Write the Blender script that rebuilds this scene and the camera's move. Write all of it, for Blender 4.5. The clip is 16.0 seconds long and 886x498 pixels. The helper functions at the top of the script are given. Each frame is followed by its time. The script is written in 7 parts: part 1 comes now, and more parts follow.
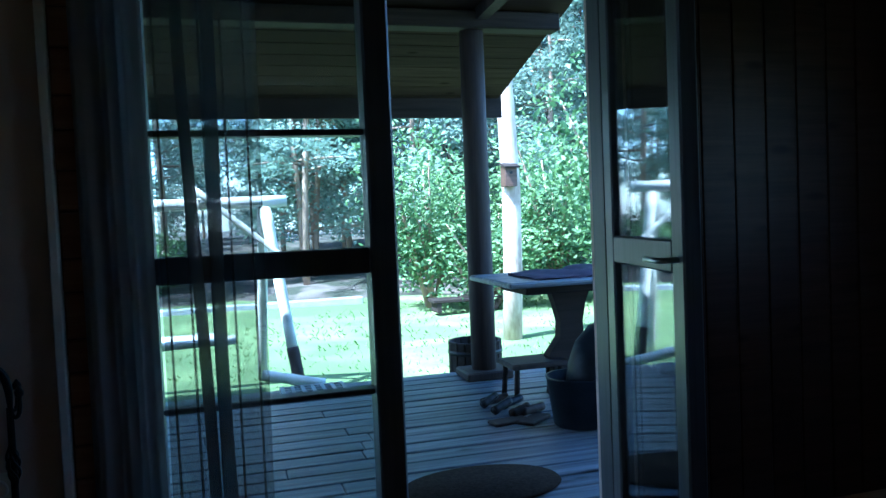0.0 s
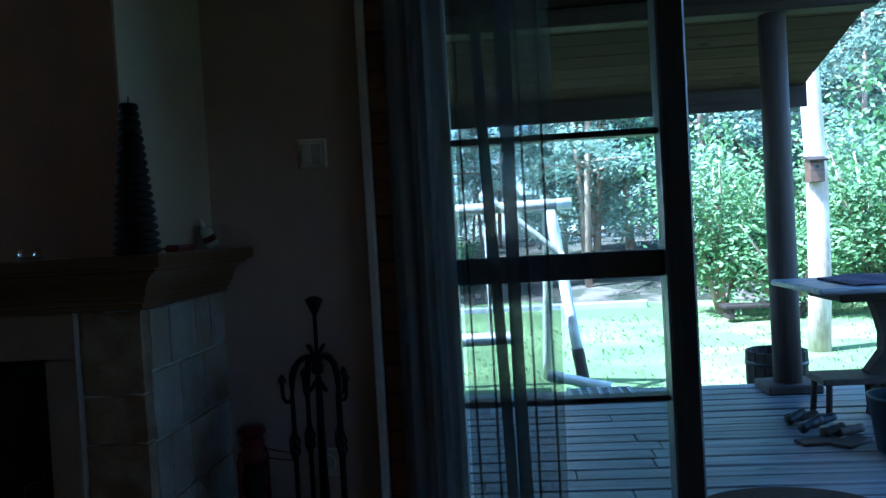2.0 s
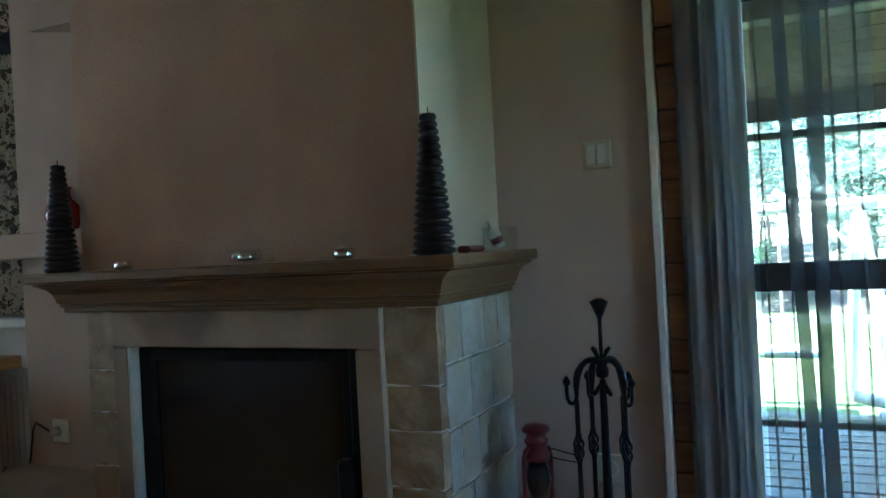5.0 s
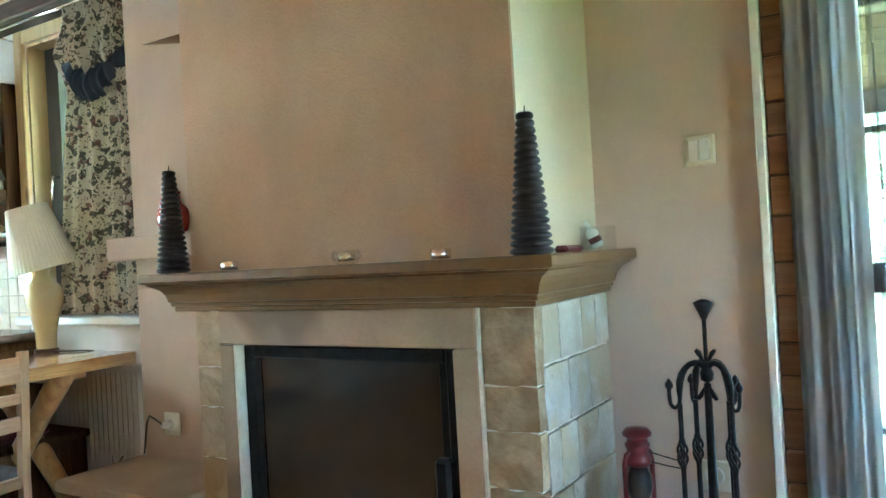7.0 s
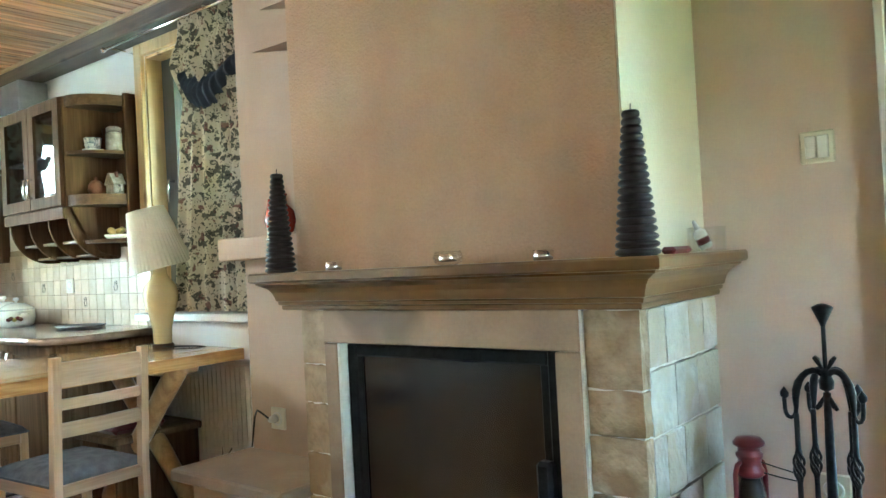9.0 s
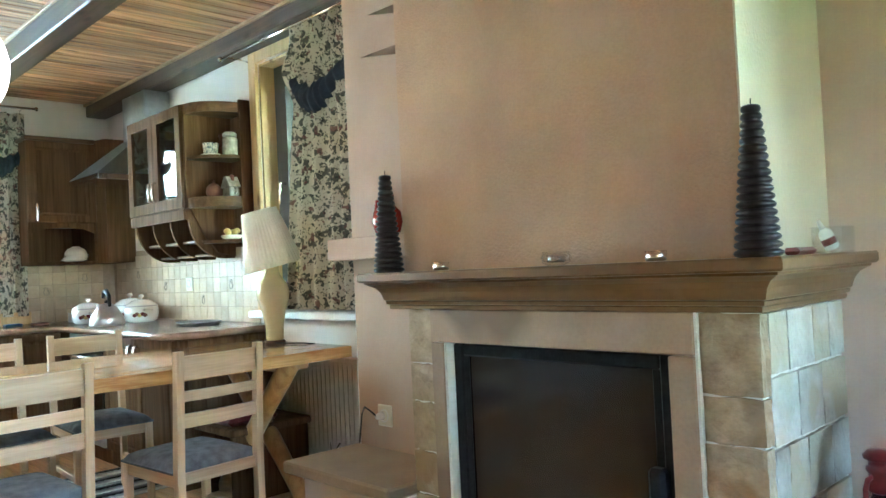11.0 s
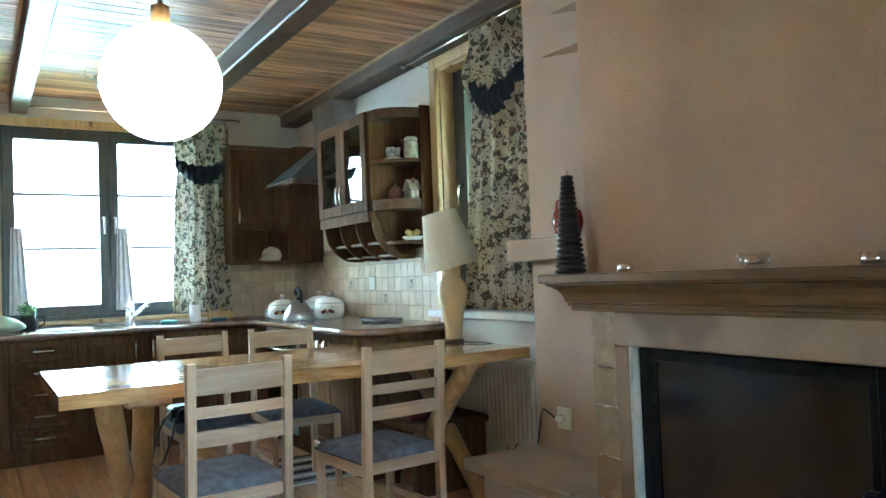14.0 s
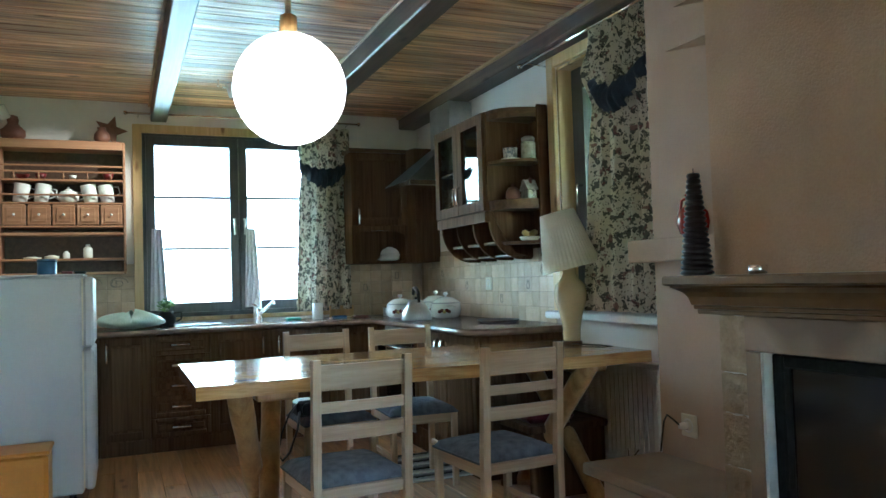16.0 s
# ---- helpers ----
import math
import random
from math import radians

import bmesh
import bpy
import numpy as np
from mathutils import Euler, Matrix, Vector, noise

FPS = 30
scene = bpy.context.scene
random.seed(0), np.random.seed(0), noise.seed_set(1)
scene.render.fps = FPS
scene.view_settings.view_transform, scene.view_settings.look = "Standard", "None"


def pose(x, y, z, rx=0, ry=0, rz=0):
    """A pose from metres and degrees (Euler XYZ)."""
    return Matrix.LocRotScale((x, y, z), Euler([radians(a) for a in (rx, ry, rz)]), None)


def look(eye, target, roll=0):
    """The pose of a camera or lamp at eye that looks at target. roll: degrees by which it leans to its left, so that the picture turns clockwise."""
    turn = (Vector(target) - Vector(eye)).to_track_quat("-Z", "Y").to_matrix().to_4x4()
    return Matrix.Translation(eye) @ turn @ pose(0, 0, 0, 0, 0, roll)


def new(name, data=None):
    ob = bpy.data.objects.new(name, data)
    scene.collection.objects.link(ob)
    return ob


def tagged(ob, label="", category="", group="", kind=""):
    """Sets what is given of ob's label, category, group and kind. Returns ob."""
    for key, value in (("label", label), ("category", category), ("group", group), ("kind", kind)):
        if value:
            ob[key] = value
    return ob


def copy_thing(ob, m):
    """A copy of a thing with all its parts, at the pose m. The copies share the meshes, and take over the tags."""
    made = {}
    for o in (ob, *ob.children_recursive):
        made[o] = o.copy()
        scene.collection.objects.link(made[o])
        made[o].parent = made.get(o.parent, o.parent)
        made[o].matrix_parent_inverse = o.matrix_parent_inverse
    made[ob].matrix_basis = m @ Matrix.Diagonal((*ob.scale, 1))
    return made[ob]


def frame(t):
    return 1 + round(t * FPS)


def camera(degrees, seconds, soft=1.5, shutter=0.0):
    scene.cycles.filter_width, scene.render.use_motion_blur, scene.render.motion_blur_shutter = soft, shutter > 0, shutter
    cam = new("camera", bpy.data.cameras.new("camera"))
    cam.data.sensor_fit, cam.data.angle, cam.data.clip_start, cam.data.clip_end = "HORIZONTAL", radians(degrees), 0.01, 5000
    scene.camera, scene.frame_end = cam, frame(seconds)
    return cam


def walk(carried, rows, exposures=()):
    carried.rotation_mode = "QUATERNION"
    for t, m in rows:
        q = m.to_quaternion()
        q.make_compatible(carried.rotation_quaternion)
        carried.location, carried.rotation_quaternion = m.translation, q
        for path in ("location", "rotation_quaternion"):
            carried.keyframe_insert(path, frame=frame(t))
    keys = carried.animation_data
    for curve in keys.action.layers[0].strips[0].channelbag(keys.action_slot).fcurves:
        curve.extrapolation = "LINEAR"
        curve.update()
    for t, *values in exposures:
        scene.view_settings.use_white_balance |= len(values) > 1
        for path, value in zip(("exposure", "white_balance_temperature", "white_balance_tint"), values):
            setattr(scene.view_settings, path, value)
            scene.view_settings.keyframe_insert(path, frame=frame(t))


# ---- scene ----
# camera and walk
cam = camera(60.2, 16.0)
PATH = [
    (0, pose(0.108, 0.004, 1.203, 87.47, 2.40, -16.31)),
    (0.5, pose(0.096, 0.003, 1.203, 87.67, 2.58, -12.42)),
    (1, pose(0.086, 0.004, 1.203, 88.06, 2.82, -4.94)),
    (1.5, pose(0.076, 0.004, 1.203, 88.35, 2.97, -0.36)),
    (2, pose(0.068, 0.005, 1.203, 88.68, 3.19, 4.49)),
    (2.5, pose(0.060, 0.006, 1.203, 88.93, 3.21, 8.69)),
    (3, pose(0.053, 0.006, 1.203, 89.20, 3.25, 12.27)),
    (3.5, pose(0.047, 0.007, 1.203, 89.38, 3.16, 15.98)),
    (4, pose(0.041, 0.008, 1.203, 89.63, 3.08, 19.15)),
    (4.5, pose(0.035, 0.008, 1.203, 89.82, 2.99, 22.20)),
    (7, pose(0.010, 0.004, 1.203, 90.35, 3.23, 31.50)),
    (7.5, pose(0.005, 0.002, 1.203, 90.47, 3.17, 33.24)),
    (8, pose(0.000, 0.000, 1.203, 90.60, 3.14, 35.25)),
    (8.5, pose(-0.005, -0.003, 1.203, 90.72, 3.06, 36.92)),
    (9, pose(-0.010, -0.006, 1.203, 90.83, 3.01, 38.56)),
    (11.5, pose(-0.036, -0.027, 1.203, 91.40, 2.65, 48.47)),
    (12, pose(-0.042, -0.032, 1.203, 91.54, 2.55, 51.08)),
    (12.5, pose(-0.047, -0.037, 1.203, 91.63, 2.51, 53.05)),
    (13, pose(-0.052, -0.042, 1.203, 91.74, 2.39, 54.93)),
    (13.5, pose(-0.057, -0.047, 1.203, 91.81, 2.33, 56.43)),
    (14, pose(-0.062, -0.052, 1.203, 91.91, 2.22, 58.69)),
    (14.5, pose(-0.067, -0.057, 1.203, 91.98, 2.15, 60.42)),
    (15, pose(-0.071, -0.061, 1.203, 92.06, 2.04, 62.35)),
    (15.5, pose(-0.074, -0.064, 1.203, 92.16, 1.90, 65.02)),
    (16, pose(-0.077, -0.067, 1.203, 92.25, 1.79, 67.19)),
]
EXPOSE = [
    (0.0, 2.6, 4250, 2), (2.0, 2.7, 4250, 2), (3.0, 3.05, 4250, 2), (3.5, 3.45, 4300, 1), (4.6, 4.75, 4650, -2), (6.8, 7.32, 5550, -6), (7.5, 7.5, 5650, -6), (9.0, 7.6, 5700, -6),
    (11.5, 7.55, 5450, -4), (13.0, 7.2, 5350, -4), (14.5, 6.7, 5250, -5), (16.0, 6.1, 5200, -6)]
walk(cam, PATH, EXPOSE)

# world and sun
world = bpy.data.worlds.new("sky")
scene.world = world
world.use_nodes = True
wn = world.node_tree.nodes
sky = wn.new("ShaderNodeTexSky")
sky.sky_type = "NISHITA"
sky.sun_disc = False
SUN_FROM = Vector((-0.52, -0.22, 0.83)).normalized()
sky.sun_elevation = math.asin(SUN_FROM.z)
sky.sun_rotation = math.atan2(SUN_FROM.x, SUN_FROM.y)
wn["Background"].inputs["Strength"].default_value = 0.15
world.node_tree.links.new(sky.outputs["Color"], wn["Background"].inputs["Color"])
sun = new("sun", bpy.data.lights.new("sun", "SUN"))
sun.data.energy, sun.data.angle, sun.data.color = 5.0, radians(0.5), (1.0, 0.95, 0.86)
sun.matrix_world = look(SUN_FROM * 40, (0, 0, 0))

# ---- materials ----
def nodes_of(name):
    m = bpy.data.materials.new(name)
    m.use_nodes = True
    nt = m.node_tree
    return m, nt.nodes, nt.links, nt.nodes["Principled BSDF"]


def mottled(name, c1, c2, rough=0.6, scale=6.0, metal=0.0, bump=0.15, fine=80.0, stretch=(1, 1, 1), piece=0.0, spots=None, relief=0.004, streak=None):
    """Two scales of noise between two colours, fine relief; piece: brightness change from object to object; spots: (colour, scale, amount)."""
    m, n, l, p = nodes_of(name)
    tc = n.new("ShaderNodeTexCoord")
    mp = n.new("ShaderNodeMapping")
    mp.inputs["Scale"].default_value = stretch
    l.new(tc.outputs["Object"], mp.inputs["Vector"])
    info = n.new("ShaderNodeObjectInfo")
    off = n.new("ShaderNodeVectorMath")
    off.operation = "ADD"
    mul = n.new("ShaderNodeMath")
    mul.operation = "MULTIPLY"
    mul.inputs[1].default_value = 37.0
    l.new(info.outputs["Random"], mul.inputs[0])
    l.new(mp.outputs["Vector"], off.inputs[0])
    l.new(mul.outputs[0], off.inputs[1])
    a, b = n.new("ShaderNodeTexNoise"), n.new("ShaderNodeTexNoise")
    a.inputs["Scale"].default_value, a.inputs["Detail"].default_value = scale, 4
    b.inputs["Scale"].default_value, b.inputs["Detail"].default_value = fine, 2
    l.new(off.outputs[0], a.inputs["Vector"])
    l.new(off.outputs[0], b.inputs["Vector"])
    mixf = n.new("ShaderNodeMath")
    mixf.operation = "MULTIPLY_ADD"
    l.new(b.outputs["Fac"], mixf.inputs[0])
    mixf.inputs[1].default_value = 0.35
    l.new(a.outputs["Fac"], mixf.inputs[2])
    ramp = n.new("ShaderNodeValToRGB")
    ramp.color_ramp.elements[0].position, ramp.color_ramp.elements[1].position = 0.45, 0.9
    ramp.color_ramp.elements[0].color, ramp.color_ramp.elements[1].color = (*c1, 1), (*c2, 1)
    l.new(mixf.outputs[0], ramp.inputs["Fac"])
    out = ramp.outputs["Color"]
    if spots:
        v = n.new("ShaderNodeTexNoise")
        v.inputs["Scale"].default_value, v.inputs["Detail"].default_value = spots[1], 2
        l.new(off.outputs[0], v.inputs["Vector"])
        r2 = n.new("ShaderNodeValToRGB")
        r2.color_ramp.elements[0].position, r2.color_ramp.elements[1].position = 1 - spots[2] - 0.06, 1 - spots[2]
        l.new(v.outputs["Fac"], r2.inputs["Fac"])
        mx = n.new("ShaderNodeMixRGB")
        mx.inputs["Color2"].default_value = (*spots[0], 1)
        l.new(r2.outputs["Color"], mx.inputs["Fac"])
        l.new(out, mx.inputs["Color1"])
        out = mx.outputs["Color"]
    if streak:
        sm, sn = n.new("ShaderNodeMapping"), n.new("ShaderNodeTexNoise")
        sm.inputs["Scale"].default_value = (2.6, 2.6, 0.7)
        sn.inputs["Scale"].default_value, sn.inputs["Detail"].default_value = 1.0, 5
        l.new(off.outputs[0], sm.inputs["Vector"])
        l.new(sm.outputs["Vector"], sn.inputs["Vector"])
        sr = n.new("ShaderNodeMapRange")
        sr.inputs["From Min"].default_value, sr.inputs["From Max"].default_value = 0.5, 0.75
        sr.inputs["To Min"].default_value, sr.inputs["To Max"].default_value = 0.0, streak[1]
        l.new(sn.outputs["Fac"], sr.inputs["Value"])
        sx = n.new("ShaderNodeMixRGB")
        sx.inputs["Color2"].default_value = (*streak[0], 1)
        l.new(sr.outputs["Result"], sx.inputs["Fac"])
        l.new(out, sx.inputs["Color1"])
        out = sx.outputs["Color"]
    if piece:
        hs = n.new("ShaderNodeHueSaturation")
        mr = n.new("ShaderNodeMapRange")
        mr.inputs["To Min"].default_value, mr.inputs["To Max"].default_value = 1 - piece, 1 + piece
        l.new(info.outputs["Random"], mr.inputs["Value"])
        l.new(mr.outputs["Result"], hs.inputs["Value"])
        l.new(out, hs.inputs["Color"])
        out = hs.outputs["Color"]
    l.new(out, p.inputs["Base Color"])
    p.inputs["Roughness"].default_value, p.inputs["Metallic"].default_value = rough, metal
    if bump:
        bm = n.new("ShaderNodeBump")
        bm.inputs["Strength"].default_value, bm.inputs["Distance"].default_value = bump, relief
        l.new(mixf.outputs[0], bm.inputs["Height"])
        l.new(bm.outputs["Normal"], p.inputs["Normal"])
    return m


def wood(name, c1, c2, along=0, rough=0.45, piece=0.12, knots=True, bump=0.12, ring=1.0, island=False, span=(0.48, 0.92)):
    """Wood with grain along axis 0, 1 or 2 and darker knots."""
    m, n, l, p = nodes_of(name)
    tc = n.new("ShaderNodeTexCoord")
    info = n.new("ShaderNodeObjectInfo")
    rnd = info.outputs["Random"]
    if island:
        rnd = n.new("ShaderNodeNewGeometry").outputs["Random Per Island"]
    mul = n.new("ShaderNodeMath")
    mul.operation = "MULTIPLY"
    mul.inputs[1].default_value = 53.0
    l.new(rnd, mul.inputs[0])
    off = n.new("ShaderNodeVectorMath")
    off.operation = "ADD"
    l.new(tc.outputs["Object"], off.inputs[0])
    l.new(mul.outputs[0], off.inputs[1])
    mp = n.new("ShaderNodeMapping")
    s = [18.0 * ring] * 3
    s[along] = 0.9
    mp.inputs["Scale"].default_value = s
    l.new(off.outputs[0], mp.inputs["Vector"])
    a = n.new("ShaderNodeTexNoise")
    a.inputs["Scale"].default_value, a.inputs["Detail"].default_value, a.inputs["Distortion"].default_value = 1.6, 5, 0.6
    l.new(mp.outputs["Vector"], a.inputs["Vector"])
    mp2 = n.new("ShaderNodeMapping")
    s2 = [160.0] * 3
    s2[along] = 4.0
    mp2.inputs["Scale"].default_value = s2
    l.new(off.outputs[0], mp2.inputs["Vector"])
    b = n.new("ShaderNodeTexNoise")
    b.inputs["Scale"].default_value = 1.0
    l.new(mp2.outputs["Vector"], b.inputs["Vector"])
    mixf = n.new("ShaderNodeMath")
    mixf.operation = "MULTIPLY_ADD"
    l.new(b.outputs["Fac"], mixf.inputs[0])
    mixf.inputs[1].default_value = 0.4
    l.new(a.outputs["Fac"], mixf.inputs[2])
    ramp = n.new("ShaderNodeValToRGB")
    ramp.color_ramp.elements[0].position, ramp.color_ramp.elements[1].position = span
    ramp.color_ramp.elements[0].color, ramp.color_ramp.elements[1].color = (*c1, 1), (*c2, 1)
    l.new(mixf.outputs[0], ramp.inputs["Fac"])
    out = ramp.outputs["Color"]
    if knots:
        mp3 = n.new("ShaderNodeMapping")
        s3 = [7.0] * 3
        s3[along] = 2.6
        mp3.inputs["Scale"].default_value = s3
        l.new(off.outputs[0], mp3.inputs["Vector"])
        v = n.new("ShaderNodeTexVoronoi")
        v.inputs["Scale"].default_value = 1.0
        l.new(mp3.outputs["Vector"], v.inputs["Vector"])
        r2 = n.new("ShaderNodeValToRGB")
        r2.color_ramp.elements[0].position, r2.color_ramp.elements[1].position = 0.06, 0.16
        r2.color_ramp.elements[0].color, r2.color_ramp.elements[1].color = (0.9, 0.9, 0.9, 1), (0, 0, 0, 1)
        l.new(v.outputs["Distance"], r2.inputs["Fac"])
        mx = n.new("ShaderNodeMixRGB")
        mx.inputs["Color2"].default_value = (c1[0] * 0.4, c1[1] * 0.3, c1[2] * 0.25, 1)
        l.new(r2.outputs["Color"], mx.inputs["Fac"])
        l.new(out, mx.inputs["Color1"])
        out = mx.outputs["Color"]
    hs = n.new("ShaderNodeHueSaturation")
    mr = n.new("ShaderNodeMapRange")
    mr.inputs["To Min"].default_value, mr.inputs["To Max"].default_value = 1 - piece, 1 + piece
    l.new(rnd, mr.inputs["Value"])
    l.new(mr.outputs["Result"], hs.inputs["Value"])
    l.new(out, hs.inputs["Color"])
    l.new(hs.outputs["Color"], p.inputs["Base Color"])
    p.inputs["Roughness"].default_value = rough
    bm = n.new("ShaderNodeBump")
    bm.inputs["Strength"].default_value, bm.inputs["Distance"].default_value = bump, 0.003
    l.new(mixf.outputs[0], bm.inputs["Height"])
    l.new(bm.outputs["Normal"], p.inputs["Normal"])
    return m


def pane(name, tint=(0.95, 0.98, 0.97)):
    """Thin clear glass, glossier at a slant."""
    m, n, l, p = nodes_of(name)
    n.remove(p)
    t, g, f, x = n.new("ShaderNodeBsdfTransparent"), n.new("ShaderNodeBsdfGlossy"), n.new("ShaderNodeLayerWeight"), n.new("ShaderNodeMixShader")
    t.inputs["Color"].default_value = (*tint, 1)
    g.inputs["Roughness"].default_value = 0.02
    k, mr = n.new("ShaderNodeMath"), n.new("ShaderNodeMapRange")
    k.operation, k.inputs[1].default_value = "POWER", 4.0
    mr.inputs["To Min"].default_value, mr.inputs["To Max"].default_value = 0.045, 0.9
    l.new(f.outputs["Facing"], k.inputs[0])
    l.new(k.outputs[0], mr.inputs["Value"])
    l.new(mr.outputs["Result"], x.inputs[0])
    l.new(t.outputs[0], x.inputs[1])
    l.new(g.outputs[0], x.inputs[2])
    l.new(x.outputs[0], n["Material Output"].inputs["Surface"])
    return m


def sheer(name, colour, clear, thru=0.4):
    """Net curtain: threads that let part of the light through."""
    m, n, l, p = nodes_of(name)
    t, d, tl, x, y = (n.new("ShaderNodeBsdfTransparent"), n.new("ShaderNodeBsdfDiffuse"), n.new("ShaderNodeBsdfTranslucent"),
                      n.new("ShaderNodeMixShader"), n.new("ShaderNodeMixShader"))
    tc, w = n.new("ShaderNodeTexCoord"), n.new("ShaderNodeTexNoise")
    w.inputs["Scale"].default_value = 60.0
    l.new(tc.outputs["Object"], w.inputs["Vector"])
    mr = n.new("ShaderNodeMapRange")
    mr.inputs["To Min"].default_value, mr.inputs["To Max"].default_value = max(0.0, clear - 0.12), clear + 0.12
    l.new(w.outputs["Fac"], mr.inputs["Value"])
    d.inputs["Color"].default_value = (*colour, 1)
    tl.inputs["Color"].default_value = (*colour, 1)
    y.inputs[0].default_value = thru
    l.new(d.outputs[0], y.inputs[1])
    l.new(tl.outputs[0], y.inputs[2])
    l.new(mr.outputs["Result"], x.inputs[0])
    l.new(y.outputs[0], x.inputs[1])
    l.new(t.outputs[0], x.inputs[2])
    l.new(x.outputs[0], n["Material Output"].inputs["Surface"])
    return m


def glow(name, colour, strength):
    m, n, l, p = nodes_of(name)
    p.inputs["Base Color"].default_value = (*colour, 1)
    p.inputs["Emission Color"].default_value = (*colour, 1)
    p.inputs["Emission Strength"].default_value = strength
    return m


def floral(name, ground, leaf, bloom, scale=25.0):
    """Printed cotton: leaves and blooms on a pale ground, some light passing through."""
    m, n, l, p = nodes_of(name)
    tc = n.new("ShaderNodeTexCoord")
    wv = n.new("ShaderNodeTexNoise")
    wv.inputs["Scale"].default_value = scale * 1.5
    l.new(tc.outputs["Object"], wv.inputs["Vector"])
    add = n.new("ShaderNodeMixRGB")
    add.blend_type = "ADD"
    add.inputs["Fac"].default_value = 0.09
    l.new(tc.outputs["Object"], add.inputs["Color1"])
    l.new(wv.outputs["Color"], add.inputs["Color2"])
    out = None
    for colour, sc, lo, hi in ((leaf, scale, 0.39, 0.43), (bloom, scale * 0.62, 0.22, 0.26), (ground, scale * 1.9, 0.20, 0.26), (leaf, scale * 2.4, 0.26, 0.32)):
        v = n.new("ShaderNodeTexVoronoi")
        v.inputs["Scale"].default_value = sc
        l.new(add.outputs["Color"], v.inputs["Vector"])
        r = n.new("ShaderNodeValToRGB")
        r.color_ramp.elements[0].position, r.color_ramp.elements[1].position = lo, hi
        r.color_ramp.elements[0].color, r.color_ramp.elements[1].color = (0.85, 0.85, 0.85, 1), (0, 0, 0, 1)
        l.new(v.outputs["Distance"], r.inputs["Fac"])
        mx = n.new("ShaderNodeMixRGB")
        mx.inputs["Color2"].default_value = (*colour, 1)
        if out:
            l.new(out, mx.inputs["Color1"])
        else:
            mx.inputs["Color1"].default_value = (*ground, 1)
        l.new(r.outputs["Color"], mx.inputs["Fac"])
        out = mx.outputs["Color"]
    l.new(out, p.inputs["Base Color"])
    p.inputs["Roughness"].default_value = 0.9
    tl, x = n.new("ShaderNodeBsdfTranslucent"), n.new("ShaderNodeMixShader")
    l.new(out, tl.inputs["Color"])
    x.inputs[0].default_value = 0.07
    l.new(p.outputs[0], x.inputs[1])
    l.new(tl.outputs[0], x.inputs[2])
    l.new(x.outputs[0], n["Material Output"].inputs["Surface"])
    return m


def leafy(name, c1, c2, thin=0.35):
    m, n, l, p = nodes_of(name)
    g = n.new("ShaderNodeNewGeometry")
    r = n.new("ShaderNodeValToRGB")
    r.color_ramp.elements[0].color, r.color_ramp.elements[1].color = (*c1, 1), (*c2, 1)
    l.new(g.outputs["Random Per Island"], r.inputs["Fac"])
    l.new(r.outputs["Color"], p.inputs["Base Color"])
    p.inputs["Roughness"].default_value = 0.6
    tl, x = n.new("ShaderNodeBsdfTranslucent"), n.new("ShaderNodeMixShader")
    l.new(r.outputs["Color"], tl.inputs["Color"])
    x.inputs[0].default_value = thin
    l.new(p.outputs[0], x.inputs[1])
    l.new(tl.outputs[0], x.inputs[2])
    l.new(x.outputs[0], n["Material Output"].inputs["Surface"])
    return m


PLASTER = mottled("plaster", (0.57, 0.445, 0.375), (0.64, 0.515, 0.44), 0.9, 3.0, bump=0.3, fine=120, streak=((0.47, 0.36, 0.29), 0.45))
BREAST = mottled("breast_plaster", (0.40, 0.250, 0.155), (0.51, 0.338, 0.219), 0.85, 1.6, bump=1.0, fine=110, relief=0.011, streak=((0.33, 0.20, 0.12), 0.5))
# lit copy of the breast plaster: side daylight put into the colour
BREAST_LIT = mottled("lit_breast_plaster", (0.58, 0.52, 0.39), (0.66, 0.60, 0.46), 0.88, 2.0, bump=0.6, fine=90, relief=0.006)
WHITEWALL = mottled("white_plaster", (0.74, 0.68, 0.64), (0.80, 0.75, 0.71), 0.9, 3.0, bump=0.2, fine=100, streak=((0.62, 0.56, 0.52), 0.5))
WHITE = mottled("white_paint", (0.74, 0.75, 0.76), (0.82, 0.83, 0.84), 0.35, 4.0, bump=0.03)
TRIMWHITE = mottled("trim_paint", (0.84, 0.84, 0.84), (0.9, 0.9, 0.9), 0.4, 6.0, bump=0.05)
CEILWOOD = wood("ceiling_pine", (0.235, 0.092, 0.044), (0.71, 0.395, 0.215), 1, 0.42, 0.34, island=True, span=(0.54, 0.86))
BEAMWOOD = wood("beam_wood", (0.06, 0.033, 0.022), (0.11, 0.063, 0.042), 0, 0.4, 0.1)
BEAMEDGE = wood("beam_strip", (0.30, 0.17, 0.08), (0.42, 0.26, 0.13), 0, 0.4, 0.1)
FLOORWOOD = wood("floor_pine", (0.44, 0.21, 0.09), (0.70, 0.40, 0.19), 0, 0.3, 0.16, span=(0.5, 0.9))
TABLEWOOD = wood("table_pine", (0.40, 0.205, 0.075), (0.63, 0.39, 0.17), 1, 0.13, 0.08, bump=0.05, span=(0.54, 0.86))
LOGWOOD = wood("log_pine", (0.34, 0.17, 0.06), (0.54, 0.31, 0.13), 2, 0.3, 0.1)
CHAIRWOOD = wood("chair_birch", (0.45, 0.295, 0.175), (0.62, 0.445, 0.29), 2, 0.4, 0.1, knots=False)
CHAIRWOOD_Y = wood("chair_birch_slat", (0.45, 0.295, 0.175), (0.62, 0.445, 0.29), 1, 0.4, 0.1, knots=False)
